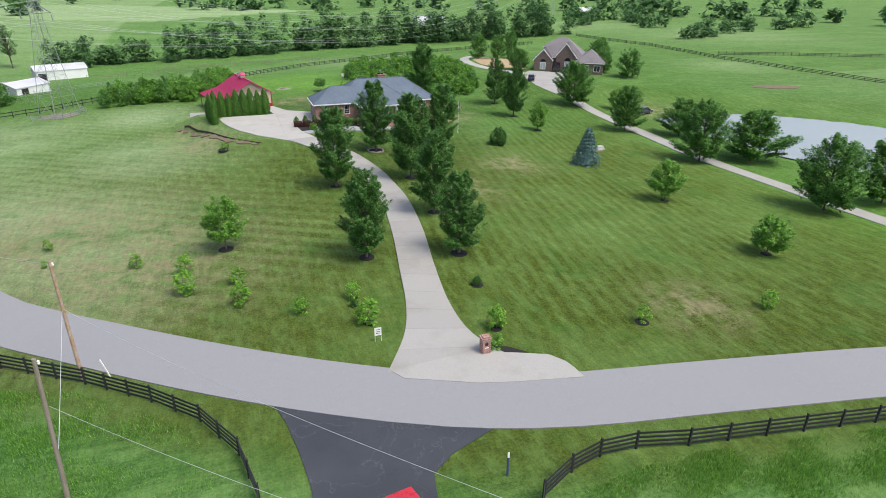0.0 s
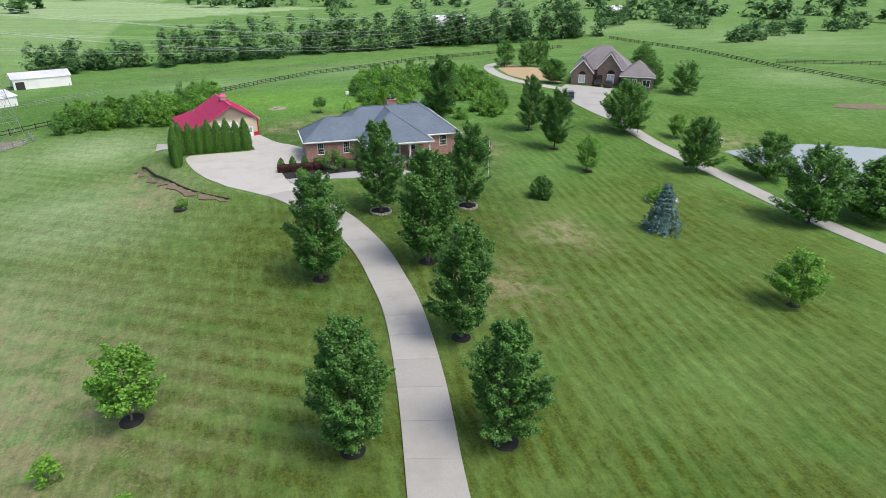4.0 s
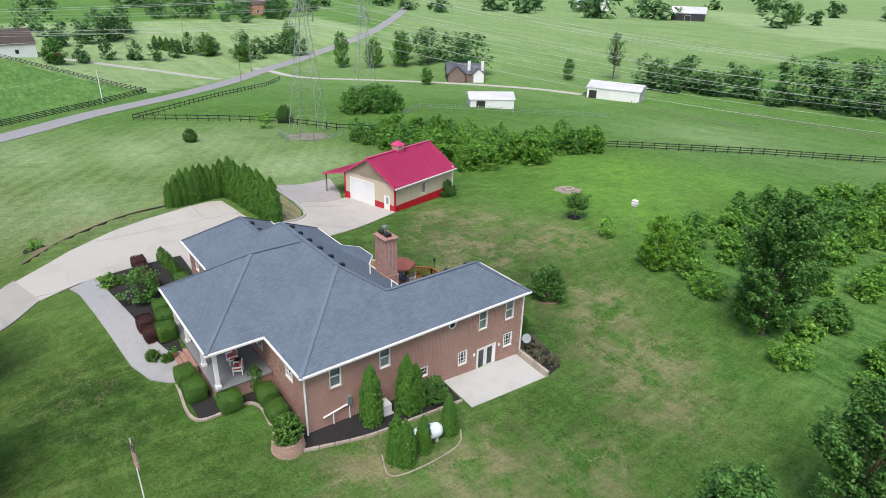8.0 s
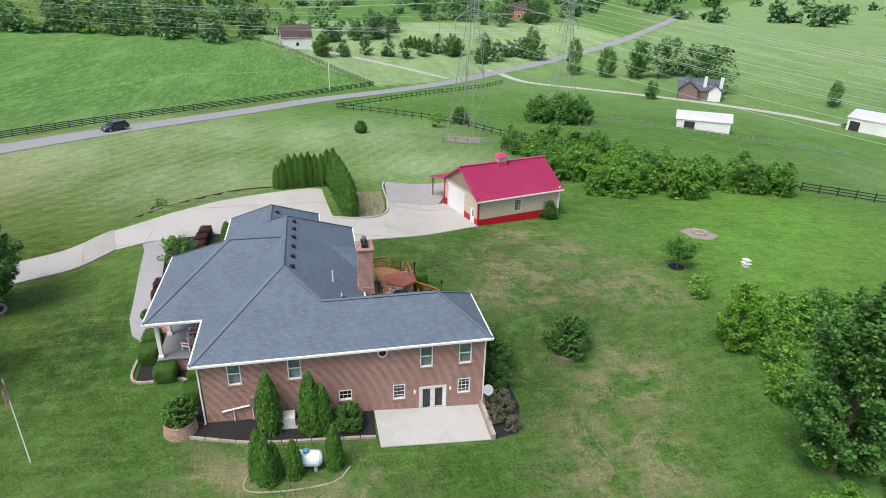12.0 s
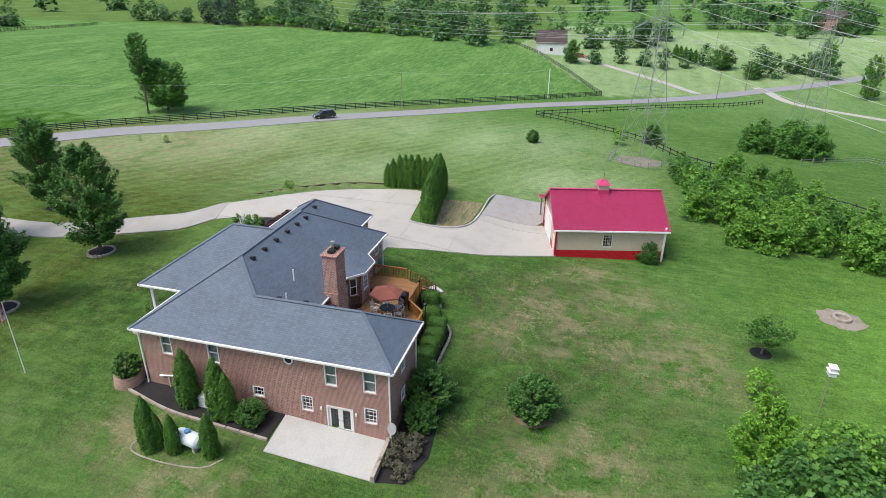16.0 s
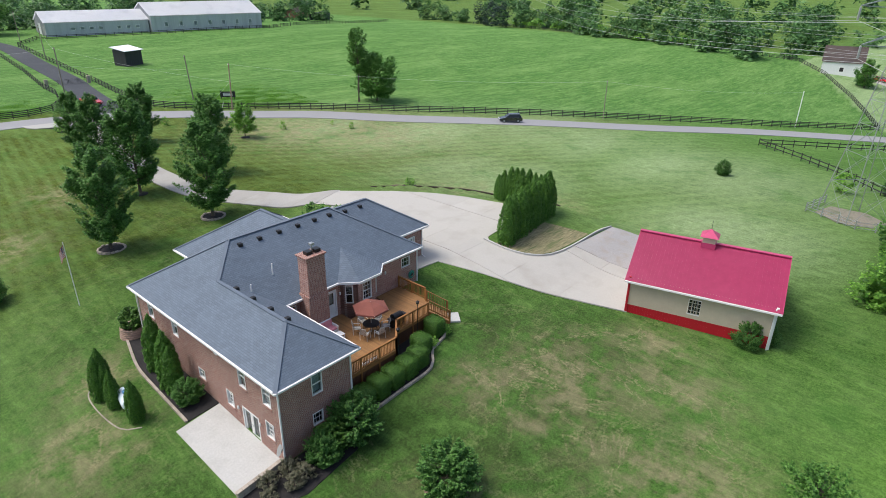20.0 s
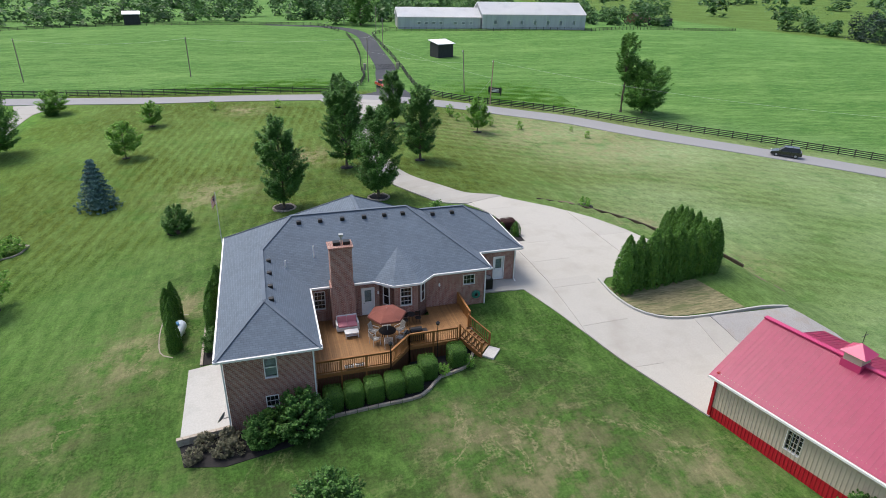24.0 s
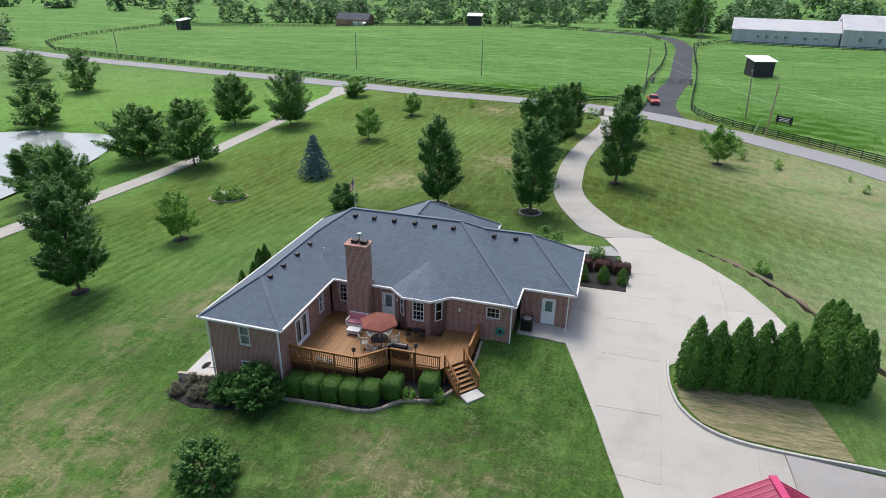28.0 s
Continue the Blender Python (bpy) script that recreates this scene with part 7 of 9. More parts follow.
part("body", soft(bm, 0.06, 2), white_metal, ac)
bm = bmesh.new()
box(bm, -0.5, 0.5, -0.55, 0.55, -0.15, 0.06)
part("base", bm, patio_grey, ac)
ac2 = thing("condenser", (3.3, 8.9, 2.85), "dark round-fanned air conditioning condenser beside a door", "air conditioner")
bm = bmesh.new()
box(bm, -0.42, 0.42, -0.42, 0.42, 0.0, 0.95)
part("body", soft(bm, 0.05), black_metal, ac2)
bm = bmesh.new()
lathe(bm, [(0.34, 0.95), (0.34, 0.98), (0.1, 1.0)], 18)
part("fan_guard", bm, steel, ac2)
tank = thing("gas_tank", (27.75, 6.7, gz(27.75, 6.7)), "white propane tank lying on blocks", "gas tank", turn=radians(80))
bm = bmesh.new()
n = 16
prof = [(0.05, -1.0), (0.3, -0.95), (0.44, -0.8), (0.48, -0.65), (0.48, 0.65), (0.44, 0.8), (0.3, 0.95), (0.05, 1.0)]
lathe(bm, prof, n)
bm.transform(Matrix.Translation((0, 0, 0.68)) @ Matrix.Rotation(radians(90), 4, "Y"))
part("shell", bm, surface("tank_white", (0.62, 0.72, 0.80), (0.70, 0.79, 0.85), 3, 0.4, 0.4), tank)
bm = bmesh.new()
lathe(bm, [(0.17, 1.12), (0.18, 1.3), (0.1, 1.36)], 12)
part("valve_cap", bm, surface("cap_blue", (0.10, 0.30, 0.55), (0.14, 0.36, 0.62), 3, 0.4, 0.4), tank, "blue valve cover")
for sx in (-0.55, 0.55):
    bm = bmesh.new()
    box(bm, sx - 0.1, sx + 0.1, -0.3, 0.3, -0.1, 0.28)
    part("foot", bm, patio_grey, tank)

# ---- lawn things ----
pole = thing("flagpole", (25.0, -9.0, gz(25.0, -9.0)), "white flagpole with a striped flag on the front lawn", "flagpole")
bm = bmesh.new()
tube(bm, (0, 0, -0.2), (0, 0, 5.8), 0.04, 0.03, 8)
part("pole", bm, white_trim, pole)
bm = bmesh.new()
lathe(bm, [(0.02, 5.8), (0.06, 5.86), (0.02, 5.92)], 8)
part("finial", bm, steel, pole)
flag_red, flag_white, flag_blue = surface("flag_red", (0.42, 0.03, 0.05), (0.5, 0.05, 0.07), 8, 1, 0.8), white_trim, surface("flag_blue", (0.03, 0.04, 0.16), (0.05, 0.06, 0.2), 8, 1, 0.8)
flag = part("flag", bmesh.new(), flag_white, pole, "hanging striped flag")
for k in range(13):
    bm = bmesh.new()
    top0 = 5.65 - k * 0.075
    pts = []
    for j in range(9):
        u = j / 8
        pts.append((0.05 + 0.42 * u, 0.09 * math.sin(u * 9), top0 - 0.55 * u ** 1.2))
    for a, b in zip(pts, pts[1:]):
        bm.faces.new([bm.verts.new(p) for p in (a, b, (b[0], b[1], b[2] - 0.075), (a[0], a[1], a[2] - 0.075))])
    bmesh.ops.solidify(bm, geom=list(bm.faces), thickness=0.008)
    part("stripe", bm, flag_red if k % 2 == 0 else flag_white, flag)
bm = bmesh.new()
bm.faces.new([bm.verts.new(p) for p in ((0.05, -0.03, 5.65), (0.25, 0.07, 5.48), (0.25, 0.07, 4.98), (0.05, -0.03, 5.13))])
bmesh.ops.solidify(bm, geom=list(bm.faces), thickness=0.14)
part("canton", bm, flag_blue, flag)
pit = thing("fire_pit", (-1.0, 51.2, gz(-1.0, 51.2)), "round stone fire pit on a gravel ring", "fire pit")
for j in range(14):
    bm = bmesh.new()
    box(bm, 0.5, 0.78, -0.16, 0.16, 0, 0.32, Matrix.Rotation(j * math.tau / 14, 4, "Z"))
    part("stone", soft(bm, 0.03), stone, pit)
draped("pit_ground", [(-1.0 + (1.9 + 0.2 * math.sin(3 * k)) * math.cos(k * math.tau / 20), 51.2 + (1.9 + 0.2 * math.sin(2 * k)) * math.sin(k * math.tau / 20)) for k in range(20)], surface("ashy_soil", (0.22, 0.19, 0.155), (0.34, 0.30, 0.25), 8, 1.2, 0.95, bump=0.5, stain=(0.14, 0.15, 0.09)), 0.03, "worn sandy soil round the fire pit", "soil", step=0.6)
bird = thing("birdhouse", (13.6, 45.7, gz(13.6, 45.7)), "white birdhouse on a thin pole in the back lawn", "birdhouse")
bm = bmesh.new()
tube(bm, (0, 0, -0.2), (0, 0, 3.1), 0.04, 0.03, 8)
part("pole", bm, grey_wood, bird)
for name, b in (("house", (-0.28, 0.28, -0.22, 0.22, 3.1, 3.4)), ("house", (-0.24, 0.24, -0.18, 0.18, 3.45, 3.7)), ("roof", (-0.36, 0.36, -0.3, 0.3, 3.4, 3.45)), ("roof", (-0.32, 0.32, -0.26, 0.26, 3.7, 3.76))):
    bm = bmesh.new()
    box(bm, *b)
    part(name, bm, white_trim, bird)
mail = thing("mailbox_pillar", (1.95, -77.6, gz(1.95, -77.6)), "red brick mailbox pillar beside the drive", "mailbox")
bm = bmesh.new()
box(bm, -0.33, 0.33, -0.33, 0.33, -0.2, 1.35)
part("pillar", bm, brick, mail)
bm = bmesh.new()
box(bm, -0.4, 0.4, -0.4, 0.4, 1.35, 1.45)
part("cap", bm, brick, mail)
bm = bmesh.new()
box(bm, -0.26, 0.26, -0.26, 0.26, 1.45, 1.55)
part("cap", bm, brick, mail)
bm = bmesh.new()
box(bm, -0.13, 0.13, -0.37, -0.3, 0.85, 1.12)
part("box_door", soft(bm, 0.03), black_metal, mail, "black mailbox door")
bm = bmesh.new()
box(bm, -0.15, 0.15, -0.342, -0.33, 0.62, 0.7)
part("plate", bm, white_trim, mail, "pale plate below the mailbox door")
draped("mailbox_bed", [(2.3, -77.9), (2.5, -76.8), (4.0, -77.4), (5.2, -78.6)], mulch, 0.05, "black mulch beside the mailbox", "bed")
sign = thing("yard_sign", (-5.5, -73.4, gz(-5.5, -73.4)), "small white yard sign on a post", "sign")
bm = bmesh.new()
box(bm, -0.28, 0.28, -0.02, 0.02, 0.55, 1.25)
part("board", bm, white_trim, sign)
bm = bmesh.new()
for x in (-0.25, 0.25):
    box(bm, x - 0.02, x + 0.02, -0.015, 0.015, -0.1, 1.25)
part("frame", bm, white_trim, sign)
for z in (1.08, 0.9, 0.75):
    bm = bmesh.new()
    box(bm, -0.18, 0.18, -0.026, -0.02, z - 0.025, z + 0.025)
    part("text_bar", bm, flag_blue, sign, "dark bar of writing")
well = thing("well_cover", (49.3, -19.0, gz(49.3, -19.0)), "small white utility box among grasses", "utility box")
bm = bmesh.new()
box(bm, -0.7, 0.7, -0.45, 0.45, 0, 0.55)
part("box", soft(bm, 0.05), white_metal, well)
bm = bmesh.new()
box(bm, -0.75, 0.75, -0.5, 0.5, 0.55, 0.62)
part("lid", bm, patio_grey, well)
edging("tank_edging", [(27.3, 3.6), (28.9, 3.2), (29.3, 5.2), (29.0, 8.2), (28.0, 9.2)], "thin stone edging round the gas tank", 0.45, 0.06, 0.08)
edging("island_edging", [(45.6, -19.6), (47.5, -20.4), (50.2, -19.4), (50.4, -17.6), (48.6, -16.6), (46.2, -17.2), (45.6, -19.6)], "stone edging round a grass island", 0.5)


# hose reel, lamps and small things on the garden side
hose_green = surface("hose_green", (0.02, 0.22, 0.16), (0.04, 0.30, 0.22), 6, 1.0, 0.5)
reel = thing("hose_reel", (4.95, 10.86, 3.5), "coiled green garden hose hung on the brick wall", "hose")
for k in range(4):
    bm = bmesh.new()
    r = 0.34 - 0.05 * k
    pipe(bm, [(r * math.cos(q * math.tau / 18), 0.05 + 0.03 * k, r * math.sin(q * math.tau / 18)) for q in range(19)], [0.025] * 19, 6)
    part("coil", bm, hose_green, reel)
bm = bmesh.new()
box(bm, -0.1, 0.1, -0.04, 0.1, -0.1, 0.1)
part("bracket", bm, black_metal, reel)
for x in (12.8, 8.0):
    bm = bmesh.new()
    lathe(bm, [(0.03, -0.14), (0.075, -0.1), (0.075, 0.08), (0.02, 0.15)], 8, (x, 10.92, 4.75))
    part("wall_lamp", bm, white_trim, house, "small white wall lantern")
for x in (15.3, 16.0):
    ob = thing("rail_planter", (x, 17.36, DZ + 0.12), "small white planter box beside the deck rail", "planter", "deck planters")
    bm = bmesh.new()
    box(bm, -0.3, 0.3, -0.1, 0.08, 0, 0.2)
    part("box", soft(bm, 0.02), white_trim, ob)
    bm = bmesh.new()
    box(bm, -0.27, 0.27, -0.07, 0.05, 0.19, 0.205)
    part("earth", bm, mulch, ob)

wicker = surface("tan_wicker", (0.24, 0.15, 0.08), (0.34, 0.22, 0.13), 12, 1.0, 0.85, bump=0.4)
seat = thing("porch_bench", (10.3, -1.4, 2.84), "tan wicker bench with a dark frame on the porch", "bench", turn=radians(20))
for name, b in (("seat", (-0.7, 0.7, -0.3, 0.3, 0.36, 0.46)), ("backrest", (-0.7, 0.7, 0.24, 0.32, 0.46, 0.98)), ("arm", (-0.74, -0.66, -0.3, 0.3, 0.6, 0.66)), ("arm", (0.66, 0.74, -0.3, 0.3, 0.6, 0.66))):
    bm = bmesh.new()
    box(bm, *b)
    part(name, soft(bm, 0.02), wicker, seat)
for sx in (-0.66, 0.66):
    for sy in (-0.26, 0.26):
        bm = bmesh.new()
        box(bm, sx - 0.03, sx + 0.03, sy - 0.03, sy + 0.03, 0, 0.62)
        part("leg", bm, wicker, seat)
for x, y in ((12.0, -4.1), (14.7, -3.9)):
    pot = thing("flower_pot", (x, y, gz(x, y)), "terracotta flower pot with green leaves by the steps", "flower pot", "pots by the porch steps")
    bm = bmesh.new()
    lathe(bm, [(0.12, 0.08), (0.2, 0.42), (0.23, 0.42), (0.23, 0.48), (0.18, 0.48), (0.16, 0.42), (0.02, 0.42)], 14)
    part("pot", bm, surface("terracotta", (0.36, 0.15, 0.09), (0.44, 0.20, 0.13), 9, 1.0, 0.85), pot)
    rng = np.random.default_rng(int(x))
    vs, fs = leaf_cloud(rng.normal(size=(160, 3)) * (0.14, 0.14, 0.12) + (0, 0, 0.62), np.full(160, 0.06), rng)
    leaves = new("foliage", mesh_arrays("foliage", vs, fs, leaf_mid))
    leaves.parent = pot
bm = bmesh.new()
beam(bm, (0.16, BL - 0.1, BH), (0.16, BL - 0.1, -0.2), 0.1)
beam(bm, (0.16, BL - 0.1, -0.2), (1.0, BL + 0.4, -0.32), 0.1)
part("downspout", bm, white_trim, barn, "white downspout at the barn corner")

# ---- fences ----
post_bm = bmesh.new()
box(post_bm, -0.07, 0.07, -0.07, 0.07, -0.2, 1.42)
soft(post_bm, 0.012)
post_data = bpy.data.meshes.new("post")
post_bm.to_mesh(post_data)
post_bm.free()
post_data.materials.append(black_paint)
rail_bm = bmesh.new()
box(rail_bm, 0, 1, -0.022, 0.022, -0.075, 0.075)
rail_data = bpy.data.meshes.new("rail")
rail_bm.to_mesh(rail_data)
rail_bm.free()
rail_data.materials.append(black_paint)


def fence(points, label, rails=3, bay=2.4, joined=False, height=1.3, material=None, board=0.15):
    """A board fence over the land: posts, and boards from post to post."""
    p = [np.array(q, float) for q in points]
    line = []
    for a, b in zip(p, p[1:]):
        n = max(1, int(round(np.linalg.norm(b - a) / bay)))
        line += [a + (b - a) * k / n for k in range(n)]
    line.append(p[-1])
    if joined:
        bm = bmesh.new()
        for a in line:
            z = gz(*a)
            box(bm, a[0] - 0.07, a[0] + 0.07, a[1] - 0.07, a[1] + 0.07, z - 0.2, z + height + 0.1)
        for a, b in zip(line, line[1:]):
            for k in range(rails):
                h = height * (k + 0.75) / rails
                beam(bm, (*a, gz(*a) + h), (*b, gz(*b) + h), 0.045, board)
        return tagged(part("fence", bm, material or black_paint), label, "fence", kind="stuff")
    root = thing("fence", (*line[0], gz(*line[0])), label, "fence", "board fences")
    o = Vector(root.location)
    for a in line:
        shared("post", post_data, root, Vector((*a, gz(*a))) - o)
    for a, b in zip(line, line[1:]):
        for k in range(rails):
            h = height * (k + 0.75) / rails
            u, v = Vector((*a, gz(*a) + h)), Vector((*b, gz(*b) + h))
            ob = shared("board", rail_data, root, u - o)
            ob.rotation_euler = (v - u).to_track_quat("X", "Z").to_euler()
            ob.scale = ((v - u).length, 1, 1)
    return root


fence([(-54.5, -45), (-41, -60.2), (-33, -67.6), (-26.6, -72.0), (-21.9, -75.9), (-18.7, -79.2), (-16.4, -83.3), (-15.5, -87.5), (-15.8, -93), (-17, -105), (-18.6, -118)], "black board fence curving from the road into the lane", 4)
fence([(-7.2, -118), (-6.5, -108), (-3.6, -97), (-0.6, -92.2), (1.9, -90.9), (4.2, -90.3), (6.7, -90.4), (10, -91.2), (18, -92.4), (26, -93.6), (40, -96.6)], "black board fence curving from the lane along the road", 4)
fence([(-54.5, -45), (-74, -27.2), (-93, -8.5), (-112, 9.5), (-135, 27)], "black board fence along the road verge", 4)
fence([(40, -96.6), (65, -103.5), (92, -109.5), (125, -113.5), (158, -117), (186, -123)], "long black board fence along the road", 4, joined=True)
fence([(186, -123), (205, -137), (217, -160), (223, -226), (170, -232), (90, -226), (20, -222), (-6, -218), (-12, -200)], "black board fence round the far pasture", 3, 3.0, True)
fence([(-18.6, -118), (-21, -145), (-23, -188), (-32, -200), (-70, -192), (-115, -188), (-160, -210), (-225, -232)], "black board fence by the lane and horse barn", 3, 3.0, True)
fence([(-7.2, -118), (-11.2, -145), (-13.5, -170), (-13.5, -190)], "black board fence on one side of the lane", 3, 3.0, True)
fence([(-135, 27), (-156, 21), (-177, 14), (-209, 0), (-229, -13), (-236, -60), (-247, -117), (-258, -180)], "black board fence along the wood", 3, 2.8, True)
fence([(-87, 13.8), (-80, 22.7), (-72, 31), (-63.5, 37.7), (-52, 42.5), (-40, 55), (-27, 69), (-17.3, 79)], "dark board fence at the end of the west lawn", 2)
fence([(-87, 13.8), (-97, 23.6), (-121, 44.5), (-140, 63), (-156, 75)], "dark board fence along the road's north side", 2, joined=True)
fence([(-17.3, 79), (-10, 91.6), (-1.3, 106.6), (13.3, 125.5), (38.4, 137.7), (55.9, 149), (94, 156), (125, 160)], "dark board fence along the back pasture", 3)
fence([(38.4, 137.7), (20, 152), (-8, 160), (-40, 163)], "thin grey fence across the far pasture", 3, 3.0, True, 1.2, grey_wood, 0.07)
fence([(161, 181), (166, 126), (158, 74), (163, 45), (171, 18), (190, -20)], "dark fence beyond the neighbour's lawn", 3, 3.0, True)
fence([(167.8, 85), (194.6, 75.4), (227, 61), (270, 40)], "dark fence across the far eastern field", 3, 3.0, True)
fence([(-60, 62), (-72, 76), (-58, 98), (-48, 118)], "grey wire and board fence by the farm sheds", 3, 3.0, True, 1.2, steel, 0.04)
gate = thing("farm_gate", (-13, -119.5, gz(-13, -119.5)), "black metal farm gate across the lane between stone pillars", "gate")
for s in (-1, 1):
    bm = bmesh.new()
    box(bm, s * 4.6 - 0.35, s * 4.6 + 0.35, -0.35, 0.35, -0.2, 1.7)
    part("pillar", soft(bm, 0.03), stone, gate)
    bm = bmesh.new()
    for k in range(5):
        beam(bm, (s * 4.2, 0, 0.25 + 0.26 * k), (s * 0.1, 0, 0.25 + 0.26 * k), 0.05)
    for x in (0.12, 2.1, 4.2):
        beam(bm, (s * x, 0, 0.15), (s * x, 0, 1.4), 0.06)
    part("leaf", bm, black_metal, gate)

# ---- poles, wires and towers ----
def utility_pole(x, y, h, lean=(0, 0), material=None, label="weathered wooden utility pole beside the road", r=0.14):
    ob = thing("utility_pole", (x, y, gz(x, y)), label, "utility pole", "roadside poles")
    bm = bmesh.new()
    tube(bm, (0, 0, -0.4), (lean[0], lean[1], h), r, r * 0.7, 10)
    part("pole", bm, material or grey_wood, ob)
    bm = bmesh.new()
    lathe(bm, [(0.05, 0), (0.08, 0.06), (0.05, 0.12), (0.07, 0.18), (0.02, 0.24)], 8, (lean[0] + 0.15, lean[1], h - 0.35))
    part("insulator", bm, white_trim, ob, "white insulator")
    return Vector((x + lean[0], y + lean[1], gz(x, y) + h))


p_a = utility_pole(-26.9, -71.3, 9.3, (-0.15, 0.5), rust_pole, "leaning pole with peeling orange bark beside the fence", 0.15)
p_b = utility_pole(-25.4, -84.1, 9.4, (0.55, -0.1))
p_c = utility_pole(-6.2, -101.5, 10.6)
p_d = utility_pole(-117.2, 13.2, 8.0, material=white_trim, label="pale slender pole beside the road", r=0.12)
p_e = utility_pole(-83.0, -17.0, 8.2, r=0.1)
p_f = utility_pole(74.0, -121, 10.0)
p_g = utility_pole(36, -118, 9.5)
p_h = utility_pole(-236, 43, 9)
p_i = utility_pole(-265, 74, 9)
p_j = utility_pole(-21.5, -160, 9.5)
p_k = utility_pole(-26, -196, 9.5)
utility_pole(150, -112, 9.0)
utility_pole(-180, 74, 9.5)
utility_pole(-158, 62, 8.5)


def hang(a, b, sag, r=0.012, n=14):
    bm = bmesh.new()
    pts = [a.lerp(b, k / n) - Vector((0, 0, sag * 4 * (k / n) * (1 - k / n))) for k in range(n + 1)]
    pipe(bm, pts, [r] * len(pts), 5)
    return bm


wire_grey = surface("wire_grey", (0.50, 0.52, 0.53), (0.58, 0.60, 0.61), 2, 0.1, 0.5, metal=0.2, bump=0)
for a, b, s in ((p_c, p_g, 1.0), (p_g, p_f, 1.2), (p_c, p_j, 1.2), (p_j, p_k, 0.8), (p_e, p_a, 1.4), (p_d, p_e, 0.9), (p_a - Vector((0, 0, 3.4)), p_c, 0.6), (p_b - Vector((0, 0, 2.6)), p_c - Vector((0, 0, 3.2)), 0.5)):
    tagged(part("utility_wire", hang(a - Vector((0, 0, 0.25)), b - Vector((0, 0, 0.25)), s, 0.010), wire_grey), "thin wire between utility poles", "wire", "local wires")
tagged(part("utility_wire", hang(p_a - Vector((0.0, 0, 3.5)), Vector((-26.8, -79.6, gz(-26.8, -79.6))), 0.05, 0.02), wire_grey), "guy wire beside the fence", "wire", "local wires")


def pylon(x, y, h, label, turn):
    """A lattice tower: four tapering legs, braces and three pairs of arms."""
    ob = thing("transmission_tower", (x, y, gz(x, y)), label, "pylon", "lattice towers", turn=turn)
    half = lambda z: 2.9 + (0.8 - 2.9) * min(1.0, z / (h * 0.62)) if z < h * 0.62 else 0.8 - 0.45 * (z - h * 0.62) / (h * 0.38)
    levels = [0, 0.14, 0.27, 0.38, 0.47, 0.55, 0.62, 0.70, 0.78, 0.86, 0.93, 1.0]
    zs = [h * k for k in levels]
    corners = ((-1, -1), (1, -1), (1, 1), (-1, 1))
    for cx, cy in corners:
        bm = bmesh.new()
        pipe(bm, [(cx * half(z), cy * half(z), z - (0.3 if z == 0 else 0)) for z in zs], [0.055] * len(zs), 6)
        part("leg", bm, steel, ob)
    for z0, z1 in zip(zs, zs[1:]):
        for (ax, ay), (bx, by) in zip(corners, corners[1:] + corners[:1]):
            bm = bmesh.new()
            beam(bm, (ax * half(z0), ay * half(z0), z0), (bx * half(z1), by * half(z1), z1), 0.028)
            beam(bm, (bx * half(z0), by * half(z0), z0), (ax * half(z1), ay * half(z1), z1), 0.028)
            beam(bm, (ax * half(z1), ay * half(z1), z1), (bx * half(z1), by * half(z1), z1), 0.045)
            part("brace", bm, steel, ob)
    tips = []
    for k, (z, w) in enumerate(((h * 0.66, 5.2), (h * 0.79, 6.4), (h * 0.92, 4.6))):
        for s in (-1, 1):
            bm = bmesh.new()
            for dy in (-0.5, 0.5):
                beam(bm, (s * half(z), dy, z), (s * w, 0, z + 0.3), 0.09)
                beam(bm, (s * half(z + 1.6), dy * 0.8, z + 1.8), (s * w, 0, z + 0.3), 0.09)
            part("crossarm", bm, steel, ob)
            bm = bmesh.new()
            lathe(bm, [(0.04, -1.5), (0.12, -1.4), (0.12, -0.2), (0.04, -0.1)], 8, (s * w, 0, z + 0.3))
            part("insulator", bm, steel, ob)
            tips.append((s * w, z - 1.2))
    return ob, tips


LINE = Vector((0.72, 0.69, 0)).normalized()
ACROSS = Vector((LINE.y, -LINE.x, 0))
line_turn = math.atan2(ACROSS.y, ACROSS.x)
for at, h in (((-49.0, 35.5), 31), ((-86.0, 68.5), 31)):
    _, tips = pylon(*at, h, "tall galvanised lattice transmission tower in the field", line_turn)
    base = Vector((*at, gz(*at)))
    for far, top, sag in ((330, 4, 16), (-340, 4, 8)):
        for off, z in tips:
            a = base + ACROSS * off + Vector((0, 0, z))
            b = base + ACROSS * off + LINE * far + Vector((0, 0, z + top))
            tagged(part("power_line", hang(a, b, sag, 0.021, 24), wire_grey), "pale high-voltage line between towers", "wire", "high-voltage lines")
    far_at = base + LINE * 330
    pylon(far_at.x, far_at.y, h + 4, "far lattice transmission tower", line_turn)
corral = fence([(-53.5, 31.5), (-47.5, 30.5), (-44.2, 36.5), (-46, 40.5)], "grey rail fence round the tower's foot", 3, 2.4, True, 1.1, steel, 0.05)

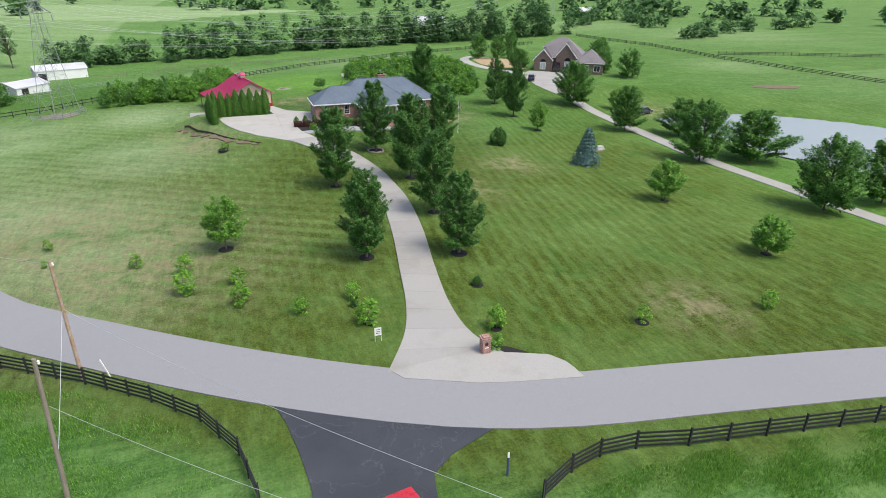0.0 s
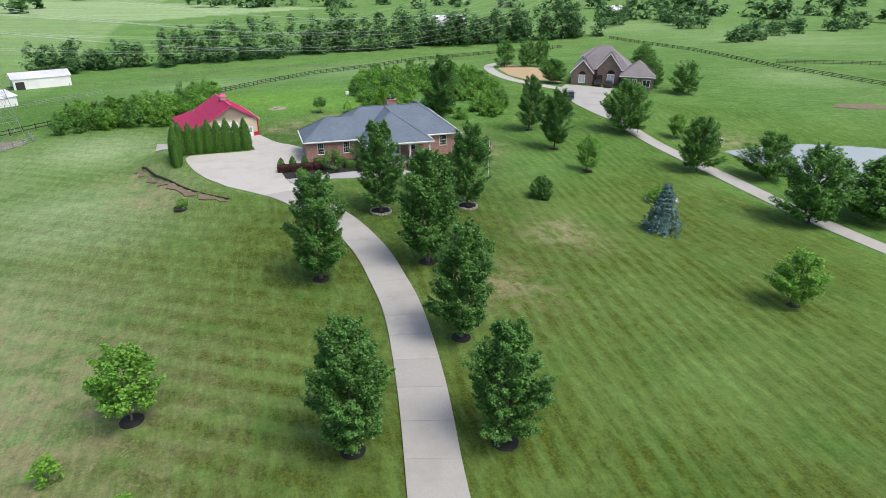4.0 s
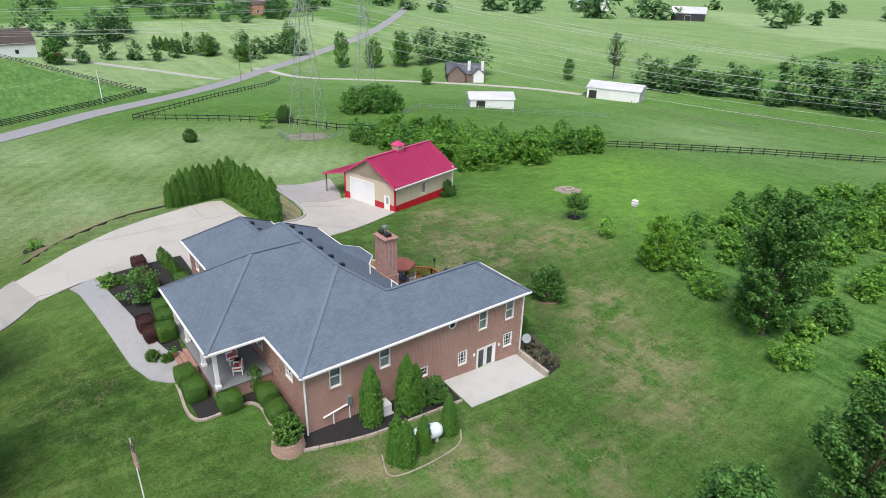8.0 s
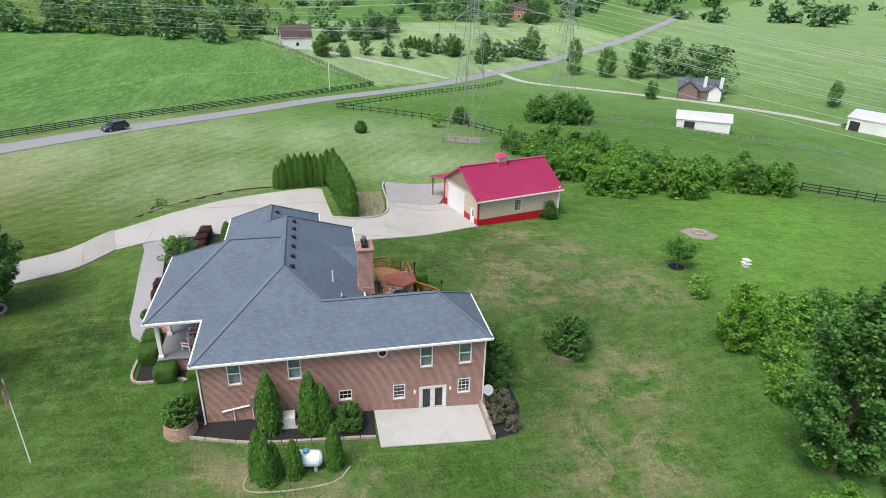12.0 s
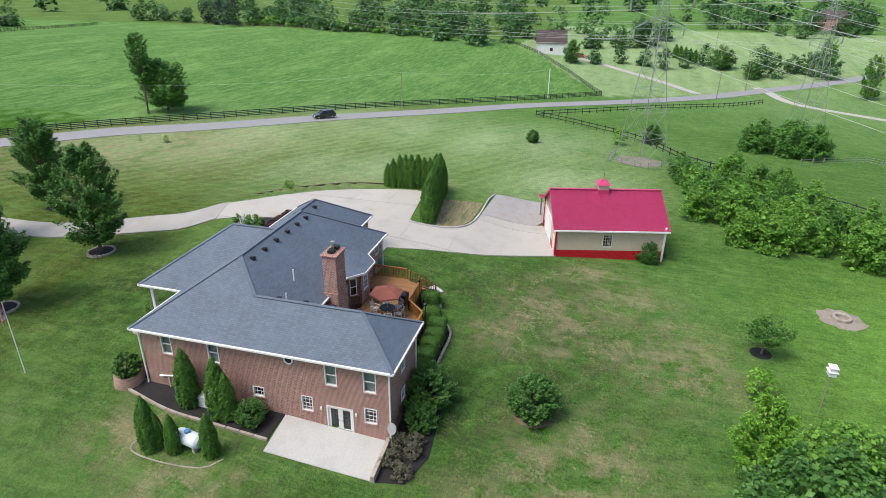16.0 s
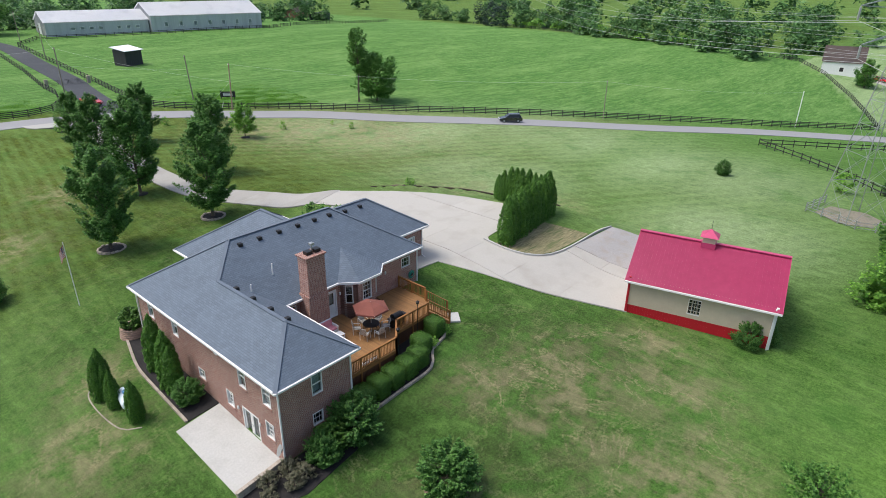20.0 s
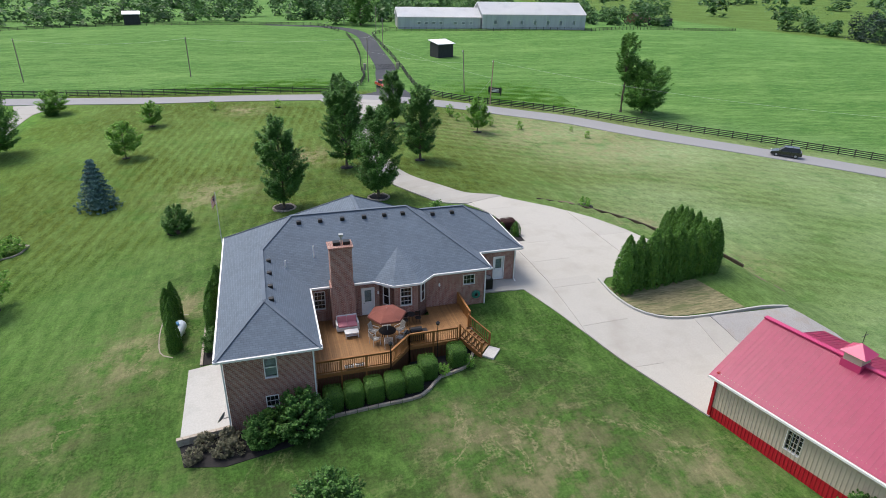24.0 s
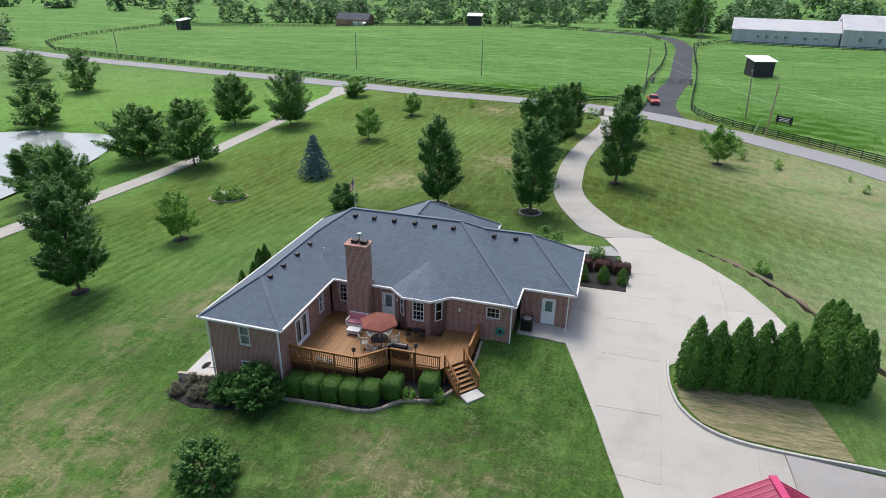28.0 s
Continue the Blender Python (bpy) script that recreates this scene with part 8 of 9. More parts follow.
# ---- farm buildings and houses ----
def gable_house(name, x, y, length, depth, wall_h, roof_h, turn, wall_mat, roof_mat, label, category, over=0.4, openings=(), open_front=False):
    """A gabled building: length along its own x, depth along y; the origin is its middle."""
    ob = thing(name, (x, y, gz(x, y)), label, category, turn=turn)
    L, D = length / 2, depth / 2
    for s in (-1, 1):
        if not (open_front and s < 0):
            bm = bmesh.new()
            box(bm, -L, L, s * D - 0.1, s * D + 0.1, -1.2, wall_h)
            part("wall", bm, wall_mat, ob)
        bm = bmesh.new()
        pts = [(s * L, -D + 0.1, -1.2), (s * L, D - 0.1, -1.2), (s * L, D - 0.1, wall_h), (s * L, 0, wall_h + roof_h - 0.1), (s * L, -D + 0.1, wall_h)]
        bm.faces.new([bm.verts.new(p) for p in pts])
        bmesh.ops.solidify(bm, geom=list(bm.faces), thickness=0.2)
        part("gable_wall", bm, wall_mat, ob)
        bm = bmesh.new()
        k = roof_h / D
        bm.faces.new([bm.verts.new(p) for p in ((-L - over, 0, wall_h + roof_h), (L + over, 0, wall_h + roof_h), (L + over, s * (D + over), wall_h - over * k), (-L - over, s * (D + over), wall_h - over * k))])
        bmesh.ops.solidify(bm, geom=list(bm.faces), thickness=0.12)
        part("roof", bm, roof_mat, ob)
    for side, u, z0, w, h, mat in openings:
        bm = bmesh.new()
        s = -1 if side == "front" else 1
        if side in ("front", "back"):
            frame_bars(bm, u - w / 2 - 0.08, u + w / 2 + 0.08, z0 - 0.08, z0 + h + 0.08, 0.1, s * (D + 0.1), s * (D + 0.16))
        else:
            frame_bars(bm, u - w / 2 - 0.08, u + w / 2 + 0.08, z0 - 0.08, z0 + h + 0.08, 0.1, 0.0, 0.06)
            sx = 1 if side == "end" else -1
            bm.transform(Matrix(((0, sx, 0, sx * (L + 0.1)), (1, 0, 0, 0), (0, 0, 1, 0), (0, 0, 0, 1))))
        win = part("window" if h < 1.9 else "door", bm, white_trim, ob)
        bm = bmesh.new()
        if side in ("front", "back"):
            box(bm, u - w / 2, u + w / 2, s * (D + 0.07), s * (D + 0.125), z0, z0 + h)
        else:
            box(bm, sx * (L + 0.07), sx * (L + 0.125), u - w / 2, u + w / 2, z0, z0 + h)
        part("pane", bm, mat, win)
    return ob


white_sheet = surface("white_sheet_roof", (0.80, 0.81, 0.84), (0.86, 0.87, 0.89), 2, 0.2, 0.5, bump=0.02, stain=(0.55, 0.57, 0.60), stain_amount=0.3)
grey_siding = surface("grey_barn_siding", (0.44, 0.47, 0.50), (0.50, 0.53, 0.56), 2, 0.2, 0.6, bump=0.05, stretch=(4, 4, 0.3))
dark_siding = surface("black_barn_siding", (0.022, 0.024, 0.03), (0.04, 0.043, 0.05), 3, 0.4, 0.7, bump=0.1, stretch=(4, 4, 0.3))
brown_roof = surface("brown_shingle", (0.13, 0.10, 0.095), (0.19, 0.15, 0.14), 5, 0.4, 0.85)
lilac_roof = surface("grey_lilac_shingle", (0.16, 0.145, 0.155), (0.22, 0.20, 0.21), 5, 0.4, 0.85)
slate_roof = surface("slate_blue_shingle", (0.15, 0.17, 0.20), (0.21, 0.235, 0.27), 5, 0.4, 0.85)
dull_brick = brick_mat("dull_brick", (0.13, 0.078, 0.066), (0.20, 0.13, 0.11), (0.26, 0.23, 0.21))
red_brick_far = brick_mat("orange_brick", (0.33, 0.11, 0.07), (0.42, 0.17, 0.11), (0.40, 0.33, 0.28))
gable_house("farm_shed", -71.5, 98.5, 11.6, 7.0, 2.7, 1.3, radians(58), white_metal, white_sheet, "long white metal shed in the pasture", "shed", openings=[("front", -3, 0, 2.4, 2.2, dim)])
gable_house("farm_barn", -73.5, 154.5, 16.8, 8.0, 3.6, 1.6, radians(23), white_metal, white_sheet, "long white metal barn by the wood", "barn", openings=[("front", -6.5, 0, 2.6, 2.6, dim)])
gable_house("horse_barn", -55, -212, 34, 18, 4.4, 3.2, radians(-8), grey_siding, white_sheet, "long grey horse barn with a white metal roof", "barn", openings=[("back", -13 + 3.2 * k, 1.6, 1.3, 0.9, pane) for k in range(3)] + [("back", -0.5 + 3.0 * k, 1.6, 1.3, 0.9, pane) for k in range(4)] + [("end", 0, 0, 4, 3.6, white_metal)])
gable_house("horse_arena", -94, -206.5, 44, 22, 5.6, 4.2, radians(-8), grey_siding, white_sheet, "tall grey riding arena with a white metal roof", "barn", openings=[("back", -17 + 5.6 * k, 1.6, 1.3, 1.6, pane) for k in range(7)])
for x, y, t in ((-36.5, -141, 20), (66, -234, 8), (199, -207, -30)):
    ob = thing("field_shelter", (x, y, gz(x, y)), "small black run-in shed with a white roof", "shed", "field shelters", turn=radians(t))
    for nm, b in (("wall", (-2.6, 2.6, 1.8, 2.0, -0.6, 2.7)), ("wall", (-2.6, -2.4, -2.0, 1.8, -0.6, 2.9)), ("wall", (2.4, 2.6, -2.0, 1.8, -0.6, 2.9)), ("wall", (-2.4, 2.4, -1.9, -1.75, -0.6, 0.9 if x > 100 else 3.1))):
        bm = bmesh.new()
        box(bm, *b)
        part(nm, bm, dark_siding, ob)
    bm = bmesh.new()
    beam(bm, (0, -2.5, 3.4), (0, 2.5, 2.75), 6.0, 0.1)
    part("roof", bm, white_sheet, ob)
    ob.scale = (1.12, 1.1, 1.45)
gable_house("tobacco_barn", -205, -270, 20, 8, 3.4, 0.8, radians(40), dark_siding, dark_siding, "low black barn at the pasture's edge", "barn")
gable_house("brick_house", 128, -243, 16, 9, 3.0, 2.6, radians(4), red_brick_far, slate_roof, "red brick house with white garage doors among trees", "house", openings=[("back", -5, 0, 2.6, 2.1, white_metal), ("back", -1.8, 0, 2.6, 2.1, white_metal), ("back", 4, 1, 1.6, 1.3, pane)])
gable_house("white_house", -218, 3, 12, 9, 4.4, 4.6, radians(100), white_metal, brown_roof, "white one-and-a-half storey house with a steep brown roof", "house", openings=[("front", 0, 1, 1.2, 1.4, dim), ("end", 0, 1.0, 1.2, 1.4, dim), ("far_end", 0, 1.0, 1.2, 1.4, dim)])
farm_house = gable_house("farm_house", -124, 132, 13, 9, 3.0, 3.0, radians(58), dull_brick, slate_roof, "brick house with a grey roof among trees", "house", openings=[("front", -4, 0, 2.4, 2.1, dim), ("front", 3, 1, 1.4, 1.3, dim)])
for x0, x1, reach, h in ((-6.4, -0.6, -6.6, 2.6), (2.6, 6.3, -5.6, 1.7)):
    m = (x0 + x1) / 2
    bm = bmesh.new()
    bm.faces.new([bm.verts.new(p) for p in ((x0, reach, -1.2), (x1, reach, -1.2), (x1, reach, 3.0), (m, reach, 3.0 + h), (x0, reach, 3.0))])
    for k, solid in enumerate(bmesh.ops.extrude_face_region(bm, geom=list(bm.faces))["geom"]):
        if isinstance(solid, bmesh.types.BMVert):
            solid.co.y += 5
    part("front_gable", bm, white_metal if h < 2 else dull_brick, farm_house)
    for e in (x0 - 0.4, x1 + 0.4):
        bm = bmesh.new()
        bm.faces.new([bm.verts.new(p) for p in ((m, reach - 0.4, 3.15 + h), (m, 0, 3.15 + h), (e, 0, 2.9), (e, reach - 0.4, 2.9))])
        bmesh.ops.solidify(bm, geom=list(bm.faces), thickness=0.1)
        part("roof", bm, slate_roof, farm_house)
for x in (1.2, 6.0):
    bm = bmesh.new()
    box(bm, x - 0.5, x + 0.5, -3.4, -2.4, 2.5, 7.0)
    part("chimney", soft(bm, 0.03), white_metal, farm_house, "white chimney")
gable_house("brick_villa", -352, 142, 16, 11, 6, 4, radians(60), red_brick_far, brown_roof, "far red brick house above the trees", "house", openings=[("front", -4, 1, 1.5, 1.5, dim), ("front", 4, 1, 1.5, 1.5, dim), ("front", 0, 4, 1.5, 1.5, dim)])
gable_house("ranch_house", -208, -298, 22, 9, 3.0, 3.0, radians(38), red_brick_far, brown_roof, "low brick ranch house behind the pasture", "house", openings=[("front", -4, 1, 1.5, 1.3, dim)])
gable_house("hay_barn", -206, 397, 22, 13, 5, 4, radians(32), dark_siding, white_sheet, "dark barn with a pale metal roof on the far hill", "barn", openings=[("front", 0, 0, 4, 3.5, dim)])
gable_house("equipment_shed", -310, 418, 26, 14, 5, 3, radians(48), white_metal, white_sheet, "white metal shed on the far hill", "shed")
gable_house("hill_shed", 106, 262, 18, 9, 3.5, 2.2, radians(5), white_metal, white_sheet, "far white metal shed beyond the wood", "shed")
gable_house("hill_barn", 236, 300, 15, 9, 4, 3, radians(20), dark_siding, white_sheet, "far dark barn with a white roof", "barn")
# neighbour's large house: hip-roofed blocks with two front gables and a garage wing
manor = thing("manor_house", (74.9, 59.2, gz(80, 60)), "large brown brick house with lilac-grey hip roofs and front gables", "house", turn=radians(-34))


def hip_block(x0, x1, y0, y1, wall_h, roof_h, over=0.45):
    """Four walls and a hip roof whose ridge follows the longer side."""
    bm = bmesh.new()
    box(bm, x0, x1, y0, y1, -1.2, wall_h)
    part("wall", bm, dull_brick, manor)
    a, b, c, d = x0 - over, x1 + over, y0 - over, y1 + over
    bm = bmesh.new()
    v = [bm.verts.new(p) for p in ((a, c, wall_h), (b, c, wall_h), (b, d, wall_h), (a, d, wall_h))]
    half = min(b - a, d - c) / 2
    if b - a > d - c:
        r = [bm.verts.new(p) for p in ((a + half, (c + d) / 2, wall_h + roof_h), (b - half, (c + d) / 2, wall_h + roof_h))]
        for f in ((v[0], v[1], r[1], r[0]), (v[1], v[2], r[1]), (v[2], v[3], r[0], r[1]), (v[3], v[0], r[0])):
            bm.faces.new(f)
    else:
        r = [bm.verts.new(p) for p in (((a + b) / 2, c + half, wall_h + roof_h), ((a + b) / 2, d - half, wall_h + roof_h))]
        for f in ((v[0], v[1], r[0]), (v[1], v[2], r[1], r[0]), (v[2], v[3], r[1]), (v[3], v[0], r[0], r[1])):
            bm.faces.new(f)
    bm.faces.new(v[::-1])
    part("roof", bm, lilac_roof, manor)
    bm = bmesh.new()
    frame_bars(bm, a, b, c, d, 0.12, wall_h - 0.2, wall_h - 0.01)
    bm.transform(Matrix(((1, 0, 0, 0), (0, 0, 1, 0), (0, 1, 0, 0), (0, 0, 0, 1))))
    part("fascia", bm, white_trim, manor)


def front_gable(x0, x1, y0, y1, wall_h, roof_h, over=0.35):
    """A gabled bay that faces the drive."""
    bm = bmesh.new()
    m = (x0 + x1) / 2
    front = [(x0, -1.2), (x1, -1.2), (x1, wall_h), (m, wall_h + roof_h - 0.12), (x0, wall_h)]
    near, rear = [bm.verts.new((x, y0, z)) for x, z in front], [bm.verts.new((x, y1, z)) for x, z in front]
    bm.faces.new(near)
    bm.faces.new(rear[::-1])
    for k in range(5):
        bm.faces.new((near[k], rear[k], rear[(k + 1) % 5], near[(k + 1) % 5]))
    part("gable_wall", bm, dull_brick, manor)
    slope = roof_h / (m - x0)
    for s in (-1, 1):
        bm = bmesh.new()
        e = (x0 - over) if s < 0 else (x1 + over)
        bm.faces.new([bm.verts.new(p) for p in ((m, y0 - over, wall_h + roof_h), (m, y1, wall_h + roof_h), (e, y1, wall_h - over * slope), (e, y0 - over, wall_h - over * slope))])
        bmesh.ops.solidify(bm, geom=list(bm.faces), thickness=0.1)
        part("roof", bm, lilac_roof, manor)
        bm = bmesh.new()
        beam(bm, (m, y0 - over - 0.03, wall_h + roof_h - 0.08), (e, y0 - over - 0.03, wall_h - over * slope - 0.08), 0.08, 0.22)
        part("bargeboard", bm, white_trim, manor, "white gable trim")


def manor_window(x, z0, w, h, y, arched=False):
    bm = bmesh.new()
    frame_bars(bm, x - w / 2, x + w / 2, z0, z0 + h, 0.12, y - 0.1, y + 0.02)
    box(bm, x - 0.04, x + 0.04, y - 0.07, y, z0 + 0.1, z0 + h - 0.1)
    win = part("window", bm, white_trim, manor)
    bm = bmesh.new()
    box(bm, x - w / 2 + 0.1, x + w / 2 - 0.1, y - 0.045, y + 0.01, z0 + 0.1, z0 + h - 0.1)
    part("pane", bm, blind if arched else dim, win)
    if arched:
        bm = bmesh.new()
        rim = [bm.verts.new((x + w / 2 * math.cos(k * math.pi / 8), y - 0.05, z0 + h + 0.12 + w / 2 * math.sin(k * math.pi / 8))) for k in range(9)]
        bm.faces.new(rim)
        bmesh.ops.solidify(bm, geom=list(bm.faces), thickness=0.04)
        part("fanlight", bm, dim, win)


hip_block(0.4, 14.6, 3.0, 15.0, 3.9, 5.4)
hip_block(12.6, 20.6, -1.6, 8.2, 3.1, 3.4)
hip_block(1.4, 8.6, 13.5, 20.0, 5.8, 2.2)
front_gable(0.0, 5.4, 0.0, 7.5, 3.5, 2.9)
front_gable(6.4, 12.2, 1.9, 9.0, 4.5, 3.6)
manor_window(2.7, 0.5, 1.7, 2.1, 0.0, True)
manor_window(9.9, 0.4, 1.9, 2.4, 1.9, True)
manor_window(16.0, 0.8, 1.1, 1.6, -1.6)
manor_window(18.9, 0.6, 1.9, 1.8, -1.6)
# Flat panels: the dark of recess and open doorway is put into the colour.
for u, z0, z1, w, m, label in ((7.2, -0.1, 2.5, 1.2, dim, "front door as a flat panel, recess shade in its colour"), (13.6, -0.2, 2.2, 1.6, dim, "flat panel with the open garage's shade in its colour")):
    bm = bmesh.new()
    y = 1.9 if u < 8 else -1.6
    box(bm, u - w / 2, u + w / 2, y - 0.06, y + 0.02, z0, z1)
    part("door", bm, m, manor, label)
for y in (15.3, 17.8):
    bm = bmesh.new()
    box(bm, 1.3, 1.42, y - 0.6, y + 0.6, 3.2, 5.0)
    win = part("window", bm, dim, manor, "dark upper window with a white awning")
    bm = bmesh.new()
    beam(bm, (1.1, y - 0.7, 5.05), (1.1, y + 0.7, 5.05), 0.5, 0.15)
    part("awning", bm, white_trim, win)

# ---- cars ----
def car(x, y, turn, paint, label, kind="suv", group="", lift=0.1):
    ob = thing("car" if kind != "pickup" else "pickup_truck", (x, y, gz(x, y) + lift), label, "car", group, turn=turn)
    L, W = 4.6, 1.82
    lower = [(-2.3, 0.35), (2.3, 0.35), (2.32, 0.75), (1.1 + 0.15, 0.98), (-2.25, 1.02), (-2.32, 0.6)]
    if kind == "pickup":
        lower = [(-2.75, 0.45), (2.6, 0.45), (2.65, 0.85), (1.35, 1.08), (-2.7, 1.1), (-2.78, 0.7)]
    bm = bmesh.new()
    for s in (-1, 1):
        bm.faces.new([bm.verts.new((px, s * W / 2, pz)) for px, pz in lower])
    vs = list(bm.verts)
    n = len(lower)
    for k in range(n):
        bm.faces.new((vs[k], vs[(k + 1) % n], vs[n + (k + 1) % n], vs[n + k]))
    soft(bm, 0.06, 2)
    part("body", bm, paint, ob)
    top = [(-2.1, 1.0), (1.15, 0.98), (0.35, 1.58), (-1.75, 1.6)] if kind == "suv" else [(-0.9, 1.06), (1.25, 1.06), (0.55, 1.68), (-0.65, 1.7)]
    for name, inset, grow, mat in (("glasshouse", 0.12, 0.0, car_glass), ("roof", 0.16, 0.02, paint)):
        bm = bmesh.new()
        if name == "glasshouse":
            for s in (-1, 1):
                bm.faces.new([bm.verts.new((px, s * (W / 2 - (0.06 if pz < 1.2 else 0.2)), pz)) for px, pz in top])
            vs = list(bm.verts)
            for k in range(4):
                bm.faces.new((vs[k], vs[(k + 1) % 4], vs[4 + (k + 1) % 4], vs[4 + k]))
        else:
            box(bm, top[3][0] - 0.05, top[2][0] + 0.03, -W / 2 + 0.19, W / 2 - 0.19, top[3][1] - 0.03, top[3][1] + 0.035)
            soft(bm, 0.03, 1)
        part(name, bm, mat, ob)
    for px in ((-1.42, 1.42) if kind == "suv" else (-1.7, 1.65)):
        for s in (-1, 1):
            bm = bmesh.new()
            tube(bm, (px, s * (W / 2 - 0.2), 0.34), (px, s * (W / 2 + 0.02), 0.34), 0.34, 0.34, 16)
            wheel = part("wheel", bm, black_metal, ob)
            bm = bmesh.new()
            tube(bm, (px, s * (W / 2 + 0.015), 0.34), (px, s * (W / 2 + 0.035), 0.34), 0.2, 0.19, 12)
            part("rim", bm, steel, wheel)
    front = lower[2][0]
    for s in (-1, 1):
        bm = bmesh.new()
        box(bm, front - 0.1, front + 0.01, s * 0.65 - 0.18, s * 0.65 + 0.18, 0.66, 0.8)
        part("headlight", bm, white_trim, ob)
        bm = bmesh.new()
        box(bm, lower[4][0] - 0.04, lower[4][0] + 0.06, s * 0.72 - 0.12, s * 0.72 + 0.12, 0.78, 0.98)
        part("taillight", bm, barn_base, ob)
        bm = bmesh.new()
        box(bm, 0.75, 0.95, s * 1.0 - 0.1, s * 1.0 + 0.1, 1.0, 1.14)
        part("mirror", bm, paint, ob)
    if kind == "pickup":
        bm = bmesh.new()
        box(bm, -2.6, -1.0, -0.75, 0.75, 1.05, 1.115)
        part("bed", bm, black_metal, ob, "dark truck bed")
    return ob


car_glass, cnt, cb = node_mat("tinted_glass")
cb.inputs["Base Color"].default_value, cb.inputs["Roughness"].default_value = (0.015, 0.017, 0.02, 1), 0.05
def paint_mat(name, c):
    m = surface(name, c, tuple(v * 1.15 + 0.003 for v in c), 2, 0.5, 0.28, bump=0.0)
    m.node_tree.nodes["Principled BSDF"].inputs["Coat Weight"].default_value = 0.8
    return m
car_black, car_red, car_blue, car_silver = paint_mat("black_paint_gloss", (0.012, 0.013, 0.016)), paint_mat("red_paint_gloss", (0.50, 0.012, 0.02)), paint_mat("navy_paint_gloss", (0.02, 0.03, 0.06)), paint_mat("silver_paint_gloss", (0.35, 0.36, 0.38))
car(-62.5, -26.9, radians(-44), car_black, "black sport utility vehicle on the country road")
car(-8.0, -92.7, radians(100), car_red, "bright red pickup truck waiting at the lane's end", "pickup")
car(66.3, 43.4, radians(60), car_blue, "dark blue car parked on the neighbour's drive", group="neighbour's cars")
car(80.8, 55.6, radians(56), car_black, "black car parked before the large house", group="neighbour's cars")
car(82.6, 53.2, radians(56), car_black, "black car parked before the large house", group="neighbour's cars")
car(79, 8.5, radians(20), car_blue, "dark car parked on the grass by the pond", group="neighbour's cars")
car(-214, 16, radians(60), car_red, "dark red car parked by the white house")
car(120, -236, radians(90), car_black, "dark car parked by the far brick house")
board = thing("farm_sign", (-31.5, -80.5, gz(-31.5, -80.5)), "black farm sign board behind the fence", "sign", turn=radians(-42))
bm = bmesh.new()
box(bm, -1.6, 1.6, -0.05, 0.05, 0.5, 1.7)
part("board", soft(bm, 0.02), black_paint, board)
for s in (-1.4, 1.4):
    bm = bmesh.new()
    box(bm, s - 0.08, s + 0.08, -0.08, 0.08, -0.2, 1.9)
    part("post", bm, black_paint, board)
for z in (1.35, 1.05, 0.8):
    bm = bmesh.new()
    box(bm, -1.0, 1.0, 0.05, 0.058, z - 0.06, z + 0.06)
    part("text_bar", bm, white_trim, board)
marker = thing("road_marker", (-1.8, -90.0, gz(-1.8, -90)), "slender blue and white marker post on the verge", "post")
bm = bmesh.new()
box(bm, -0.05, 0.05, -0.03, 0.03, -0.2, 1.4)
part("post", bm, flag_blue, marker)
bm = bmesh.new()
box(bm, -0.055, 0.055, -0.035, 0.035, 1.4, 1.75)
part("cap", bm, white_trim, marker)
marker2 = thing("road_marker", (-24.9, -71.9, gz(-24.9, -71.9)), "leaning white marker post by the fence", "post")
bm = bmesh.new()
beam(bm, (0, 0, -0.2), (-0.5, 0.1, 1.7), 0.07)
part("post", bm, white_trim, marker2)

# ---- woods and brush ----
def brush(name, spots, leaf, leaves, material, label, category, seed, flat=0.85):
    """Many crowns in one mesh of loose leaves: spots of x, y, height, width."""
    rng = np.random.default_rng(seed)
    all_p, all_o, all_s = [], [], []
    for x, y, h, w in spots:
        at = np.array((x, y, gz(x, y)))
        p, out, tip = shoots(rng, leaves, max(14, int(leaves / 34)), h, w, h * 0.04, "upright" if rng.random() < 0.4 else "round")
        all_p.append(p + at)
        all_o.append(out)
        all_s.append(leaf * (0.6 + 0.05 * w) * rng.uniform(0.6, 1.3, leaves) * np.where(np.arange(leaves) < leaves // 4, 2.0, 1.0))
    v, f = leaf_cloud(np.concatenate(all_p), np.concatenate(all_s), rng, 0.35, np.concatenate(all_o))
    return tagged(new(name, mesh_arrays(name, v, f, material)), label, category, kind="stuff")


def fill(outline, n, seed, h0, h1, w0, w1):
    rr = random.Random(seed)
    xs, ys = [p[0] for p in outline], [p[1] for p in outline]
    out = []
    while len(out) < n:
        x, y = rr.uniform(min(xs), max(xs)), rr.uniform(min(ys), max(ys))
        if inside(np.array(x), np.array(y), outline):
            k = rr.random()
            out.append((x, y, h0 + (h1 - h0) * k, w0 + (w1 - w0) * k))
    return out


def along(points, gap, deep, seed, h0, h1, w0, w1):
    rr = random.Random(seed)
    line = curve_through(points, gap)
    return [(x + rr.uniform(-deep, deep), y + rr.uniform(-deep, deep), *(lambda k: (h0 + (h1 - h0) * k, w0 + (w1 - w0) * k))(rr.random())) for x, y in line]


